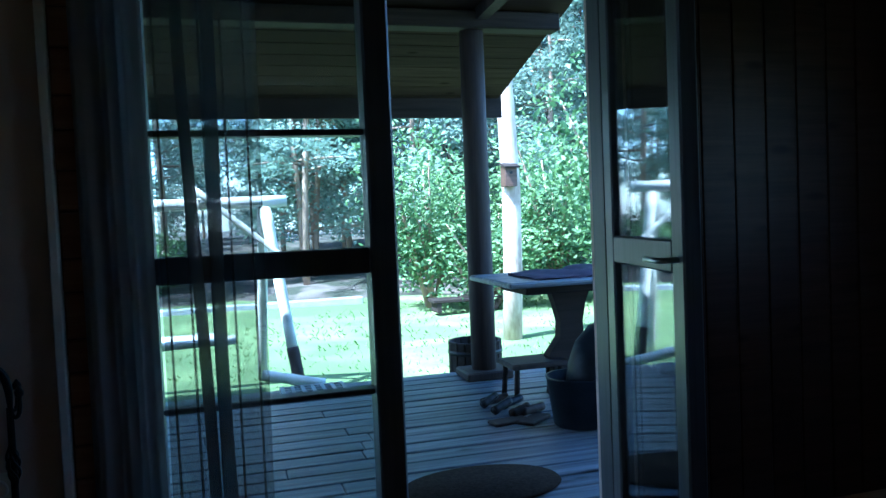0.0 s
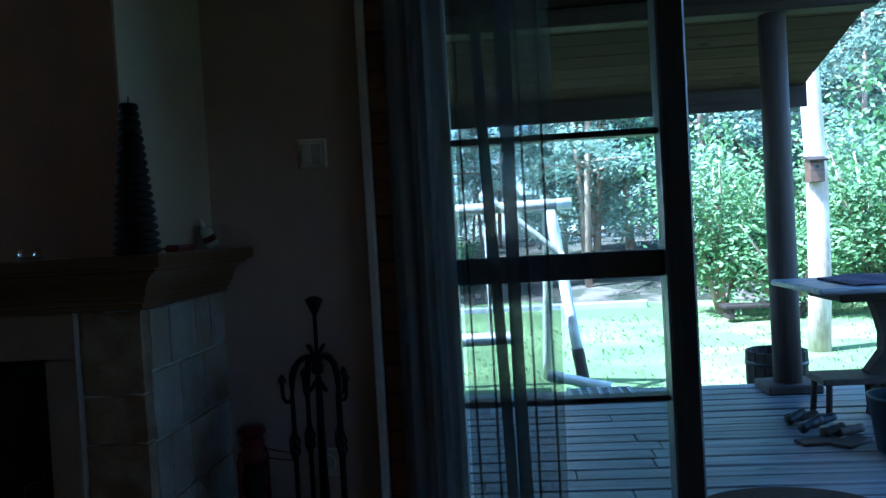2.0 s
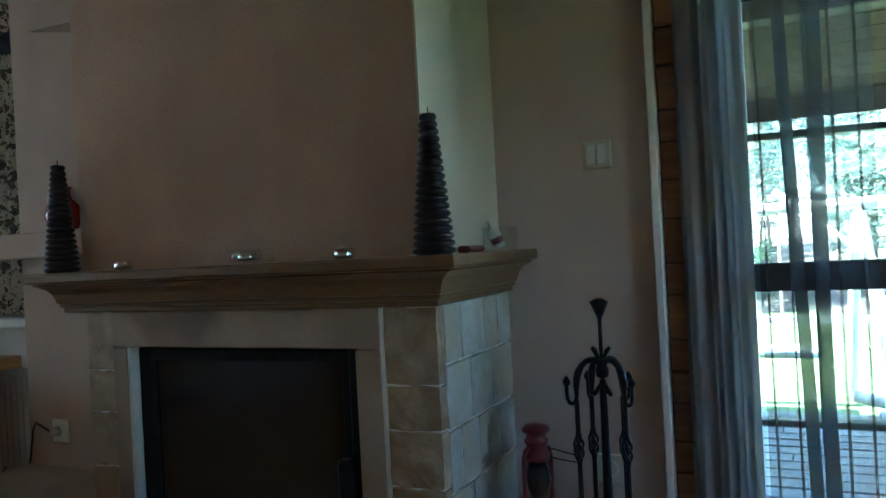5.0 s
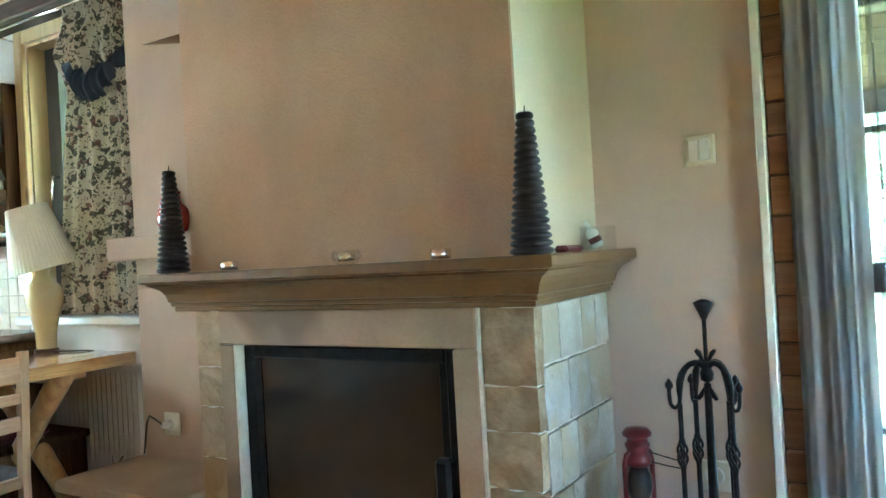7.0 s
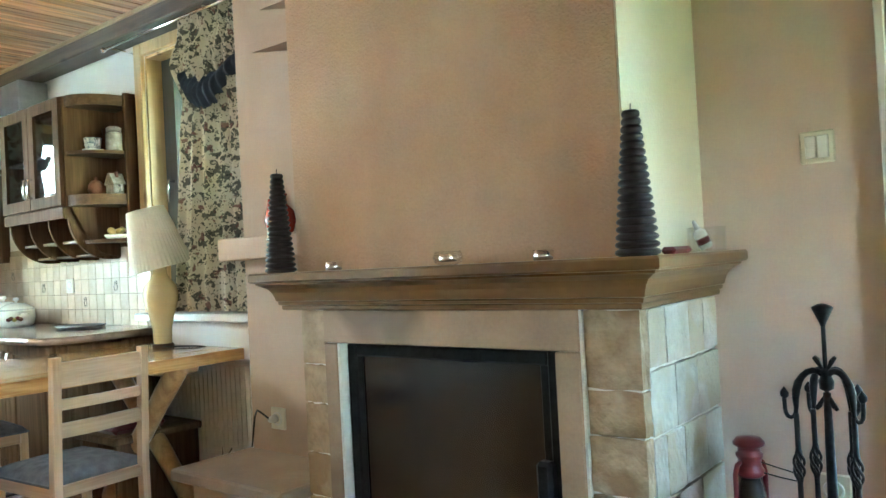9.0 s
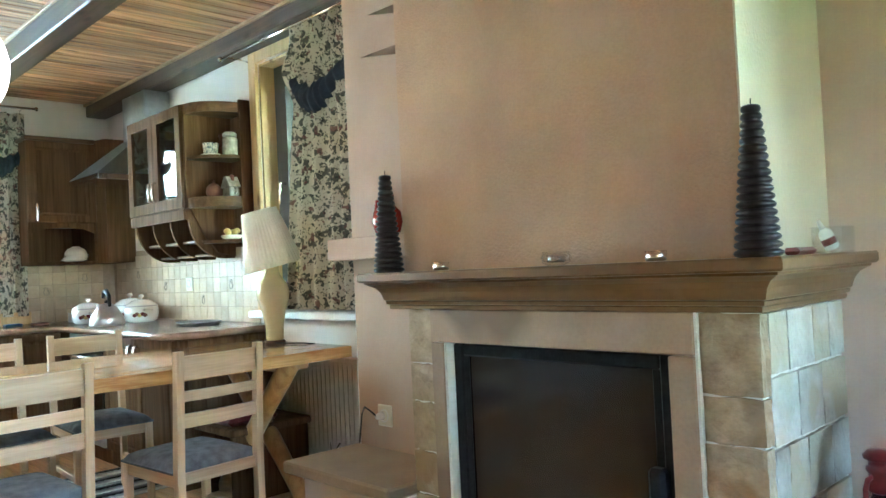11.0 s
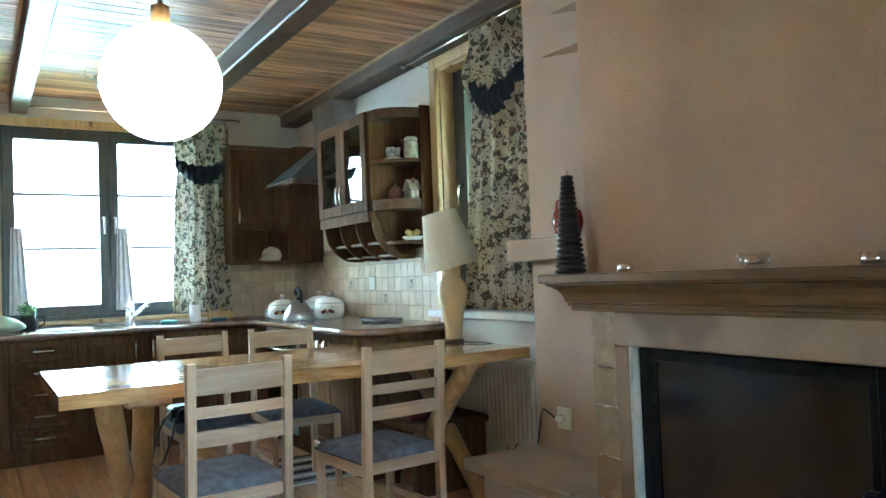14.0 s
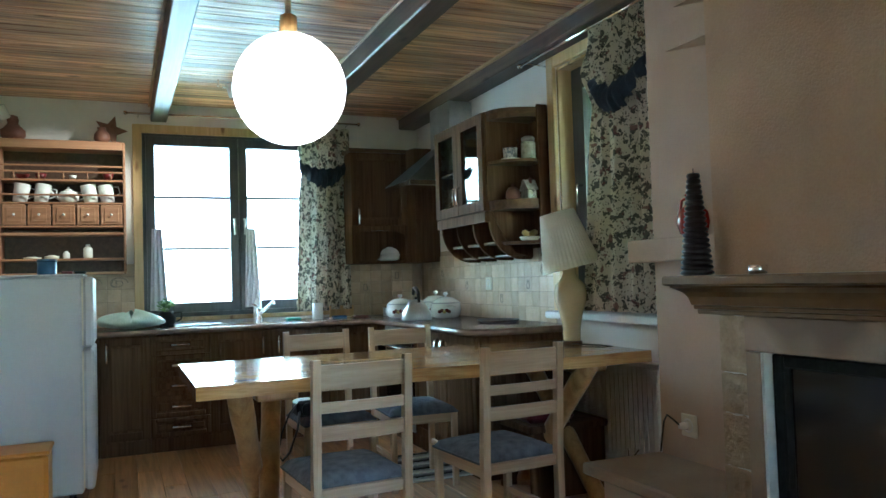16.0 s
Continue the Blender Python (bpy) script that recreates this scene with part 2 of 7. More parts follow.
CHAIRWOOD_X = wood("chair_birch_rail", (0.45, 0.295, 0.175), (0.62, 0.445, 0.29), 0, 0.4, 0.1, knots=False)
CABWOOD = wood("cabinet_wood", (0.082, 0.043, 0.022), (0.16, 0.092, 0.05), 2, 0.6, 0.1, knots=False)
CABWOOD_Y = wood("cabinet_wood_rail", (0.082, 0.043, 0.022), (0.16, 0.092, 0.05), 1, 0.42, 0.1, knots=False)
RACKWOOD = wood("rack_wood", (0.26, 0.12, 0.06), (0.40, 0.205, 0.11), 1, 0.45, 0.08, knots=False)
PINETRIM = wood("pine_trim", (0.50, 0.33, 0.15), (0.66, 0.47, 0.25), 2, 0.35, 0.08)
FRAMEDARK = wood("window_frame_wood", (0.055, 0.058, 0.064), (0.09, 0.092, 0.1), 2, 0.4, 0.05, knots=False)
WORKTOP = mottled("worktop_laminate", (0.20, 0.13, 0.10), (0.34, 0.23, 0.18), 0.22, 14.0, bump=0.03, fine=160)
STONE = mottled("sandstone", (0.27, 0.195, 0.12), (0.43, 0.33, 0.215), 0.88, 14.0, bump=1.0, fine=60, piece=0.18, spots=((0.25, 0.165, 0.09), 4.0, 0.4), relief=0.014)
# lit copy of the sandstone, lightened as if by daylight from the side
STONE_LIT = mottled("lit_sandstone", (0.44, 0.42, 0.36), (0.58, 0.565, 0.51), 0.88, 12.0, bump=1.0, fine=55, piece=0.12, spots=((0.48, 0.43, 0.32), 4.0, 0.44), relief=0.014)
GROUT = mottled("pale_grout", (0.66, 0.64, 0.57), (0.76, 0.74, 0.67), 0.9, 20.0)
FRAMESTONE = mottled("smooth_sandstone", (0.28, 0.192, 0.12), (0.37, 0.265, 0.176), 0.7, 5.0, bump=0.15, fine=90, spots=((0.19, 0.125, 0.078), 2.2, 0.38), streak=((0.17, 0.11, 0.07), 0.6))
MANTEL = mottled("mantel_stone", (0.115, 0.061, 0.021), (0.178, 0.103, 0.041), 0.36, 3.0, bump=0.06, fine=40, stretch=(0.6, 1, 1))
BENCHSTONE = mottled("bench_stone", (0.26, 0.178, 0.113), (0.34, 0.25, 0.168), 0.4, 5.0, bump=0.08)
IRON = mottled("wrought_iron", (0.012, 0.013, 0.016), (0.03, 0.032, 0.036), 0.38, 30.0, 0.6, bump=0.2)
BLACKSTEEL = mottled("stove_steel", (0.01, 0.01, 0.011), (0.02, 0.02, 0.021), 0.45, 20.0, 0.3, bump=0.05)
FIREGLASS = mottled("sooty_glass", (0.009, 0.006, 0.005), (0.02, 0.014, 0.01), 0.13, 1.3, bump=0.0, fine=4.0)
CHROME = mottled("chrome", (0.75, 0.75, 0.76), (0.85, 0.85, 0.86), 0.15, 10.0, 1.0, bump=0.0)
STEEL = mottled("brushed_steel", (0.42, 0.42, 0.43), (0.55, 0.55, 0.56), 0.28, 12.0, 1.0, bump=0.03)
HOODSTEEL = mottled("dull_steel", (0.17, 0.165, 0.165), (0.24, 0.235, 0.235), 0.42, 6.0, 1.0, bump=0.03)
PANE = pane("window_glass")
THINGLASS = pane("thin_clear_glass", (0.97, 0.98, 0.98))
CAFE = sheer("white_cotton", (0.60, 0.58, 0.62), -0.12, 0.02)
SHEER = sheer("grey_net", (0.15, 0.145, 0.15), 0.46)
DRAPE = sheer("grey_drape", (0.36, 0.355, 0.36), -0.12, 0.2)
FLORAL = floral("floral_cotton", (0.60, 0.545, 0.44), (0.03, 0.036, 0.038), (0.16, 0.075, 0.075), 19.0)
NAVY = mottled("navy_band", (0.012, 0.018, 0.03), (0.03, 0.045, 0.07), 0.8, 12.0)
CUSHION = mottled("grey_velour", (0.092, 0.10, 0.12), (0.17, 0.182, 0.21), 0.95, 25.0, bump=0.3, fine=250)
CREAM = mottled("cream_ceramic", (0.66, 0.53, 0.30), (0.72, 0.60, 0.37), 0.12, 3.0, bump=0.0)
WHITECERAMIC = mottled("white_ceramic", (0.76, 0.75, 0.72), (0.84, 0.83, 0.80), 0.12, 5.0, bump=0.0)
SHADECLOTH = mottled("pleated_shade", (0.78, 0.755, 0.63), (0.87, 0.85, 0.73), 0.9, 10.0, bump=0.1)
BLACKWAX = mottled("black_wax", (0.012, 0.008, 0.008), (0.026, 0.018, 0.017), 0.36, 20.0, bump=0.1)
RED = mottled("red_paint", (0.105, 0.008, 0.011), (0.17, 0.012, 0.016), 0.35, 10.0, bump=0.05)
REDGLASS = mottled("red_glaze", (0.22, 0.02, 0.015), (0.32, 0.045, 0.03), 0.12, 6.0)
CLAY = mottled("brown_clay", (0.13, 0.05, 0.03), (0.22, 0.09, 0.055), 0.6, 14.0)
BLACK = mottled("black_plastic", (0.012, 0.012, 0.013), (0.02, 0.02, 0.02), 0.4, 20.0)
TILE = mottled("beige_tile", (0.50, 0.385, 0.265), (0.61, 0.49, 0.36), 0.42, 12.0, bump=0.1, fine=60, piece=0.12)
TILEJOINT = mottled("tile_joint", (0.34, 0.27, 0.20), (0.42, 0.34, 0.26), 0.9, 30.0)
TILEMOTIF = mottled("tile_motif", (0.22, 0.18, 0.14), (0.34, 0.28, 0.22), 0.4, 40.0)
FRIDGEWHITE = mottled("fridge_enamel", (0.53, 0.54, 0.56), (0.60, 0.61, 0.63), 0.3, 2.0, bump=0.02)
ORANGE = mottled("orange_plastic", (0.62, 0.24, 0.03), (0.70, 0.30, 0.05), 0.35, 5.0, bump=0.02)
IVORY = mottled("ivory_plastic", (0.66, 0.62, 0.50), (0.72, 0.68, 0.56), 0.35, 8.0, bump=0.0)
GREENBAG = mottled("pale_green_film", (0.50, 0.66, 0.55), (0.66, 0.80, 0.70), 0.3, 20.0, bump=0.4)
BLUE = mottled("blue_enamel", (0.03, 0.09, 0.20), (0.06, 0.15, 0.3), 0.3, 8.0)
PATTERN = floral("blue_print", (0.62, 0.63, 0.62), (0.05, 0.10, 0.17), (0.08, 0.15, 0.2), 45.0)
GREYGLAZE = mottled("grey_glaze", (0.26, 0.24, 0.20), (0.50, 0.47, 0.41), 0.2, 30.0, bump=0.0)
TURQ = mottled("turquoise_plastic", (0.02, 0.22, 0.22), (0.05, 0.32, 0.3), 0.4, 8.0)
YELLOW = mottled("lemon_glaze", (0.5, 0.36, 0.10), (0.65, 0.5, 0.2), 0.3, 25.0)
BRICK = wood("reveal_block", (0.20, 0.085, 0.04), (0.33, 0.16, 0.08), 0, 0.7, 0.2, knots=False)
PIER = mottled("pier_plaster", (0.42, 0.295, 0.212), (0.48, 0.35, 0.257), 0.88, 2.6, bump=0.4, fine=80, streak=((0.33, 0.225, 0.155), 0.45))
GLOBE = glow("globe_glass", (1.0, 0.94, 0.84), 0.10)
# outside
DECKWOOD = wood("deck_board", (0.055, 0.062, 0.08), (0.20, 0.21, 0.24), 0, 0.45, 0.3, span=(0.52, 0.88))
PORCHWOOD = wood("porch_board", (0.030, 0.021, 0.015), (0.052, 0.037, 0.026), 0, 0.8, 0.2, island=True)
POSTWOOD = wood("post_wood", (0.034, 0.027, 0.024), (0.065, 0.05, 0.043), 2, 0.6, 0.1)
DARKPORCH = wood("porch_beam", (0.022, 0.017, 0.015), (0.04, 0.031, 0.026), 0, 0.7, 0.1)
BIRCH = mottled("pale_log", (0.52, 0.50, 0.44), (0.74, 0.71, 0.64), 0.7, 8.0, bump=0.3)
BARK = mottled("pine_bark", (0.20, 0.13, 0.09), (0.40, 0.29, 0.21), 0.9, 6.0, bump=0.8, fine=30, stretch=(1, 1, 0.3))
BARKPALE = mottled("bright_bark", (0.26, 0.19, 0.14), (0.60, 0.50, 0.40), 0.9, 7.0, bump=0.9, fine=30, stretch=(1, 1, 0.35), relief=0.01)
NEEDLE = leafy("pine_needles", (0.15, 0.21, 0.16), (0.36, 0.44, 0.35), 0.5)
LEAF = leafy("broad_leaves", (0.05, 0.105, 0.04), (0.25, 0.37, 0.14), 0.45)
GRASSLEAF = leafy("grass_blades", (0.085, 0.15, 0.03), (0.20, 0.27, 0.08))
LAWN = mottled("lawn", (0.08, 0.125, 0.035), (0.19, 0.235, 0.085), 0.9, 1.2, bump=0.6, fine=25, spots=((0.09, 0.13, 0.04), 0.5, 0.46))
LITTER = mottled("forest_floor", (0.06, 0.05, 0.04), (0.16, 0.13, 0.11), 0.95, 2.0, bump=0.5, fine=18, spots=((0.05, 0.05, 0.035), 1.3, 0.48))
CONCRETE = mottled("concrete", (0.30, 0.30, 0.29), (0.42, 0.42, 0.41), 0.9, 8.0)
DARKCLOTH = mottled("dark_blanket", (0.03, 0.025, 0.045), (0.09, 0.06, 0.09), 0.95, 12.0, bump=0.3)
DARKPLASTIC = mottled("dark_sack", (0.008, 0.010, 0.014), (0.02, 0.024, 0.032), 0.45, 9.0, bump=0.3)
BLUECLOTH = mottled("blue_tarp", (0.03, 0.07, 0.16), (0.06, 0.13, 0.26), 0.5, 9.0, bump=0.3)
MATBROWN = mottled("coir_mat", (0.028, 0.02, 0.014), (0.05, 0.036, 0.026), 0.98, 60.0, bump=0.6)
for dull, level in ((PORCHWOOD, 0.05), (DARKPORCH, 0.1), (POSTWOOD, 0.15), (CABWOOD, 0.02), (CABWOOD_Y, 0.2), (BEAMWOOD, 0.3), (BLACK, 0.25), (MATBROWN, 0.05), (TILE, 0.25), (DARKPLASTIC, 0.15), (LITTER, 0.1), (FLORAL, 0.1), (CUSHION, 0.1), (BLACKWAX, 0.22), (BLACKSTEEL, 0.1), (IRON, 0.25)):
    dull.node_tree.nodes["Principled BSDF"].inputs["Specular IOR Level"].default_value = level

# ---- mesh tools ----
class Geo:
    """Collects vertices and faces of one mesh."""

    def __init__(self):
        self.v, self.f, self.s = [], [], []

    def add(self, verts, faces, smooth=False):
        o = len(self.v)
        self.v += [tuple(p) for p in verts]
        self.f += [tuple(i + o for i in q) for q in faces]
        self.s += [smooth] * len(faces)
        return self

    def box(self, x0, x1, y0, y1, z0, z1, bevel=0.0, turn=None):
        if bevel:
            b = min(bevel, (x1 - x0) * 0.45, (y1 - y0) * 0.45, (z1 - z0) * 0.45)
            c, h = Vector(((x0 + x1) / 2, (y0 + y1) / 2, (z0 + z1) / 2)), ((x1 - x0) / 2, (y1 - y0) / 2, (z1 - z0) / 2)
            vs, ids = [], {}
            for sx in (-1, 1):
                for sy in (-1, 1):
                    for sz in (-1, 1):
                        for ax in range(3):
                            s = (sx, sy, sz)
                            ids[s, ax] = len(vs)
                            vs.append(c + Vector([s[k] * (h[k] - (b if k != ax else 0)) for k in range(3)]))
            fs = []
            for ax in range(3):
                u, w = (ax + 1) % 3, (ax + 2) % 3
                for d in (-1, 1):
                    q = []
                    for a, e in ((-1, -1), (1, -1), (1, 1), (-1, 1)):
                        s = [0, 0, 0]
                        s[ax], s[u], s[w] = d, a, e
                        q.append(ids[tuple(s), ax])
                    fs.append(q if d > 0 else q[::-1])
                for a in (-1, 1):
                    for e in (-1, 1):
                        s0, s1 = [0, 0, 0], [0, 0, 0]
                        s0[ax], s1[ax] = -1, 1
                        s0[u] = s1[u] = a
                        s0[w] = s1[w] = e
                        q = [ids[tuple(s0), u], ids[tuple(s1), u], ids[tuple(s1), w], ids[tuple(s0), w]]
                        fs.append(q if a * e < 0 else q[::-1])
            for sx in (-1, 1):
                for sy in (-1, 1):
                    for sz in (-1, 1):
                        q = [ids[(sx, sy, sz), k] for k in range(3)]
                        fs.append(q if sx * sy * sz > 0 else q[::-1])
        else:
            vs = [Vector((x, y, z)) for x in (x0, x1) for y in (y0, y1) for z in (z0, z1)]
            fs = [(0, 1, 3, 2), (4, 6, 7, 5), (0, 4, 5, 1), (2, 3, 7, 6), (0, 2, 6, 4), (1, 5, 7, 3)]
        if turn:
            vs = [turn @ p for p in vs]
        return self.add(vs, fs)

    def lathe(self, profile, x=0.0, y=0.0, seg=24, turn=None, smooth=True, wave=None):
        """Turns (radius, z) pairs about the upright through x, y."""
        vs, fs = [], []
        for j, (r, z) in enumerate(profile):
            for i in range(seg):
                a = 2 * math.pi * i / seg
                k = r * (1 + (wave(a, z) if wave else 0))
                vs.append(Vector((x + k * math.cos(a), y + k * math.sin(a), z)))
        for j in range(len(profile) - 1):
            for i in range(seg):
                i2 = (i + 1) % seg
                fs.append((j * seg + i, j * seg + i2, (j + 1) * seg + i2, (j + 1) * seg + i))
        if turn:
            vs = [turn @ p for p in vs]
        self.add(vs, fs, smooth)
        n = len(self.v) - len(vs)
        if profile[0][0] > 1e-4:
            self.f.append(tuple(n + i for i in range(seg))[::-1])
            self.s.append(False)
        if profile[-1][0] > 1e-4:
            self.f.append(tuple(n + (len(profile) - 1) * seg + i for i in range(seg)))
            self.s.append(False)
        return self

    def tube(self, pts, r, seg=8, flat=1.0, twist=0.0):
        """A rod along points; r one radius or one for each point."""
        pts = [Vector(p) for p in pts]
        rs = r if isinstance(r, (list, tuple)) else [r] * len(pts)
        vs, fs, u = [], [], None
        for j, p in enumerate(pts):
            d = (pts[min(j + 1, len(pts) - 1)] - pts[max(j - 1, 0)]).normalized()
            if u is None:
                u = d.orthogonal().normalized()
            u = (u - d * u.dot(d)).normalized()
            w = d.cross(u)
            for i in range(seg):
                a = 2 * math.pi * i / seg + twist * j
                vs.append(p + rs[j] * (math.cos(a) * u + flat * math.sin(a) * w))
        for j in range(len(pts) - 1):
            for i in range(seg):
                i2 = (i + 1) % seg
                fs.append((j * seg + i, j * seg + i2, (j + 1) * seg + i2, (j + 1) * seg + i))
        fs.append(tuple(range(seg))[::-1])
        fs.append(tuple((len(pts) - 1) * seg + i for i in range(seg)))
        return self.add(vs, fs, seg > 4)

    def prism(self, outline, axis, a, b, turn=None):
        """A flat outline (pairs) pulled along an axis from a to b."""
        def put(p, h):
            return Vector({0: (h, p[0], p[1]), 1: (p[0], h, p[1]), 2: (p[0], p[1], h)}[axis])
        n = len(outline)
        vs = [put(p, a) for p in outline] + [put(p, b) for p in outline]
        if turn:
            vs = [turn @ p for p in vs]
        fs = [tuple(range(n))[::-1], tuple(range(n, 2 * n))] + [(i, (i + 1) % n, n + (i + 1) % n, n + i) for i in range(n)]
        return self.add(vs, fs)

    def ring(self, axis, a0, a1, b0, b1, ra, rb, d0, d1):
        """A closed rectangular frame; axis: the way it is thick (0: a is y, 1: a is x; b is always z)."""
        def put(a, b, d):
            return Vector((d, a, b)) if axis == 0 else Vector((a, d, b))
        vs = []
        for d in (d0, d1):
            vs += [put(a, b, d) for a, b in ((a0, b0), (a1, b0), (a1, b1), (a0, b1))]
            vs += [put(a, b, d) for a, b in ((a0 + ra, b0 + rb), (a1 - ra, b0 + rb), (a1 - ra, b1 - rb), (a0 + ra, b1 - rb))]
        fs = []
        for i in range(4):
            j = (i + 1) % 4
            fs += [(i, j, 4 + j, 4 + i), (8 + i, 12 + i, 12 + j, 8 + j), (i, 8 + i, 8 + j, j), (4 + i, 4 + j, 12 + j, 12 + i)]
        return self.add(vs, fs)

    def sheet(self, fn, nu, nv, smooth=True):
        vs = [fn(i / nu, j / nv) for j in range(nv + 1) for i in range(nu + 1)]
        fs = [(j * (nu + 1) + i, j * (nu + 1) + i + 1, (j + 1) * (nu + 1) + i + 1, (j + 1) * (nu + 1) + i) for j in range(nv) for i in range(nu)]
        return self.add(vs, fs, smooth)

    def mesh(self, name, material):
        me = bpy.data.meshes.new(name)
        me.from_pydata(self.v, [], self.f)
        me.polygons.foreach_set("use_smooth", self.s)
        bm = bmesh.new()
        bm.from_mesh(me)
        bmesh.ops.recalc_face_normals(bm, faces=bm.faces)
        bm.to_mesh(me)
        bm.free()
        me.materials.append(material)
        return me


def part(name, geo, material, parent, label=""):
    ob = new(name, geo.mesh(name, material))
    ob.parent = parent
    if label:
        tagged(ob, label)
    return ob


def thing(name, x, y, z, label, category, group="", turn=0.0):
    ob = new(name)
    ob.matrix_basis = pose(x, y, z, 0, 0, turn)
    ob.empty_display_size = 0.1
    return tagged(ob, label, category, group)


def solid(name, geo, material, label, category, kind="", group=""):
    return tagged(new(name, geo.mesh(name, material)), label, category, group, kind)


def setting(name, geo, material, label, category):
    return solid(name, geo, material, label, category, "structure")


def piece(name, mesh, parent, m):
    ob = new(name, mesh)
    ob.parent = parent
    ob.matrix_basis = m
    return ob

# ---- large structure ----
XW, YN, ZC = -6.68, 2.5, 2.70
YS, XE = -3.4, 3.2


def wall_with_holes(name, a0, a1, z1, holes, at, thick, axis, material, label):
    """A wall along x (axis 0) or y (axis 1), its room face at 'at', with rectangular openings (a, b, z0, z1)."""
    g = Geo()
    cuts = sorted({a0, a1, *[h[0] for h in holes], *[h[1] for h in holes]})
    for p, q in zip(cuts, cuts[1:]):
        spans = sorted([(h[2], h[3]) for h in holes if h[0] < q and h[1] > p])
        z = 0.0
        for lo, hi in spans + [(z1, z1)]:
            if lo > z + 1e-4:
                lo2, hi2 = min(at, at + thick), max(at, at + thick)
                if axis == 0:
                    g.box(p, q, lo2, hi2, z, lo)
                else:
                    g.box(lo2, hi2, p, q, z, lo)
            z = hi
    return setting(name, g, material, label, "wall")


DOOR = (-0.27, 1.52, 0.0, 2.25)
KWIN = (-4.22, -3.16, 0.98, 2.52)
WWIN = (0.08, 1.64, 0.96, 2.485)
wall_north = wall_with_holes("wall_north", XW - 0.25, XE, ZC + 0.1, [DOOR, KWIN], YN, 0.25, 0, PLASTER, "beige plastered outer wall with window and terrace door")
wall_with_holes("wall_kitchen", XW, -2.945, ZC, [KWIN], YN, -0.0028, 0, WHITEWALL, "white plastered facing of the kitchen wall")
wall_west = wall_with_holes("wall_west", -1.15, YN, ZC + 0.1, [WWIN], XW, -0.25, 1, WHITEWALL, "white plastered kitchen wall with a window")
setting("wall_south", Geo().box(XW, -4.6, -1.15, -0.95, 0, ZC), WHITEWALL, "white plastered kitchen side wall", "wall")
setting("wall_return", Geo().box(-4.6, -4.4, YS, -0.95, 0, ZC), WHITEWALL, "white plastered wall corner", "wall")
# unseen walls: tan chosen to cut bounce, east opening added for side light
setting("wall_back", Geo().box(-4.4, XE, YS - 0.2, YS, 0, ZC), BREAST, "unseen closing wall, tan to soften bounced light", "wall")
wall_with_holes("wall_east", YS, YN, ZC + 0.1, [(0.4, 1.05, 1.15, 1.85)], XE, 0.2, 1, BREAST, "unseen closing wall, tan, with an opening added for side light")
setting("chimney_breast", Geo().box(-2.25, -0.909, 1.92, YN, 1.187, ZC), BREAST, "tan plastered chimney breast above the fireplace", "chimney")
# thin facing whose paler colour imitates daylight on the breast's side
setting("chimney_cheek", Geo().box(-0.909, -0.903, 1.923, YN, 1.187, ZC), BREAST_LIT, "side of the chimney breast, plaster painted paler for side daylight", "chimney")
pier = Geo().box(-2.945, -2.25, 2.2, YN, 0, ZC)
setting("chimney_pier", pier, PIER, "beige plastered chimney side pier", "chimney")

# ceiling of boards with gaps, one mesh, and the slab above
g = Geo()
x = XW + 0.001
while x < XE:
    g.box(x + 0.003, min(x + 0.097, XE), -3.4, YN, ZC, ZC + 0.02, 0.004)
    x += 0.1
g.box(XW, XE, YS, YN, ZC + 0.021, ZC + 0.1)
setting("ceiling", g, CEILWOOD, "varnished knotty pine board ceiling", "ceiling")


def beam(y0, y1, z0):
    b = thing("ceiling_beam", (XW + XE) / 2, (y0 + y1) / 2, z0, "dark brown timber ceiling beam with a pale edge strip", "beam", "ceiling beams")
    b["kind"] = "structure"
    h, w = (XE - XW) / 2, (y1 - y0) / 2
    part("timber", Geo().box(-h, h, -w, w, 0, ZC - z0, 0.008), BEAMWOOD, b)
    part("edge_strip", Geo().box(-h, h, -w - 0.018, -w, ZC - z0 - 0.022, ZC - z0, 0.003), BEAMEDGE, b, "pale pine edge strip")
    for xx in (-0.45, 2.6):
        part("joint_band", Geo().box(xx, xx + 0.012, -w - 0.004, w + 0.004, -0.004, ZC - z0 - 0.03), BLACK, b)
    return b


beam(0.17, 0.295, 2.555)
beam(1.33, 1.475, 2.555)
beam(2.31, 2.475, 2.59)

# floor below the boards
floor = setting("floor", Geo().box(XW, XE, YS, YN + 0.25, -0.12, -0.022), FLOORWOOD, "varnished knotty pine board floor", "floor")

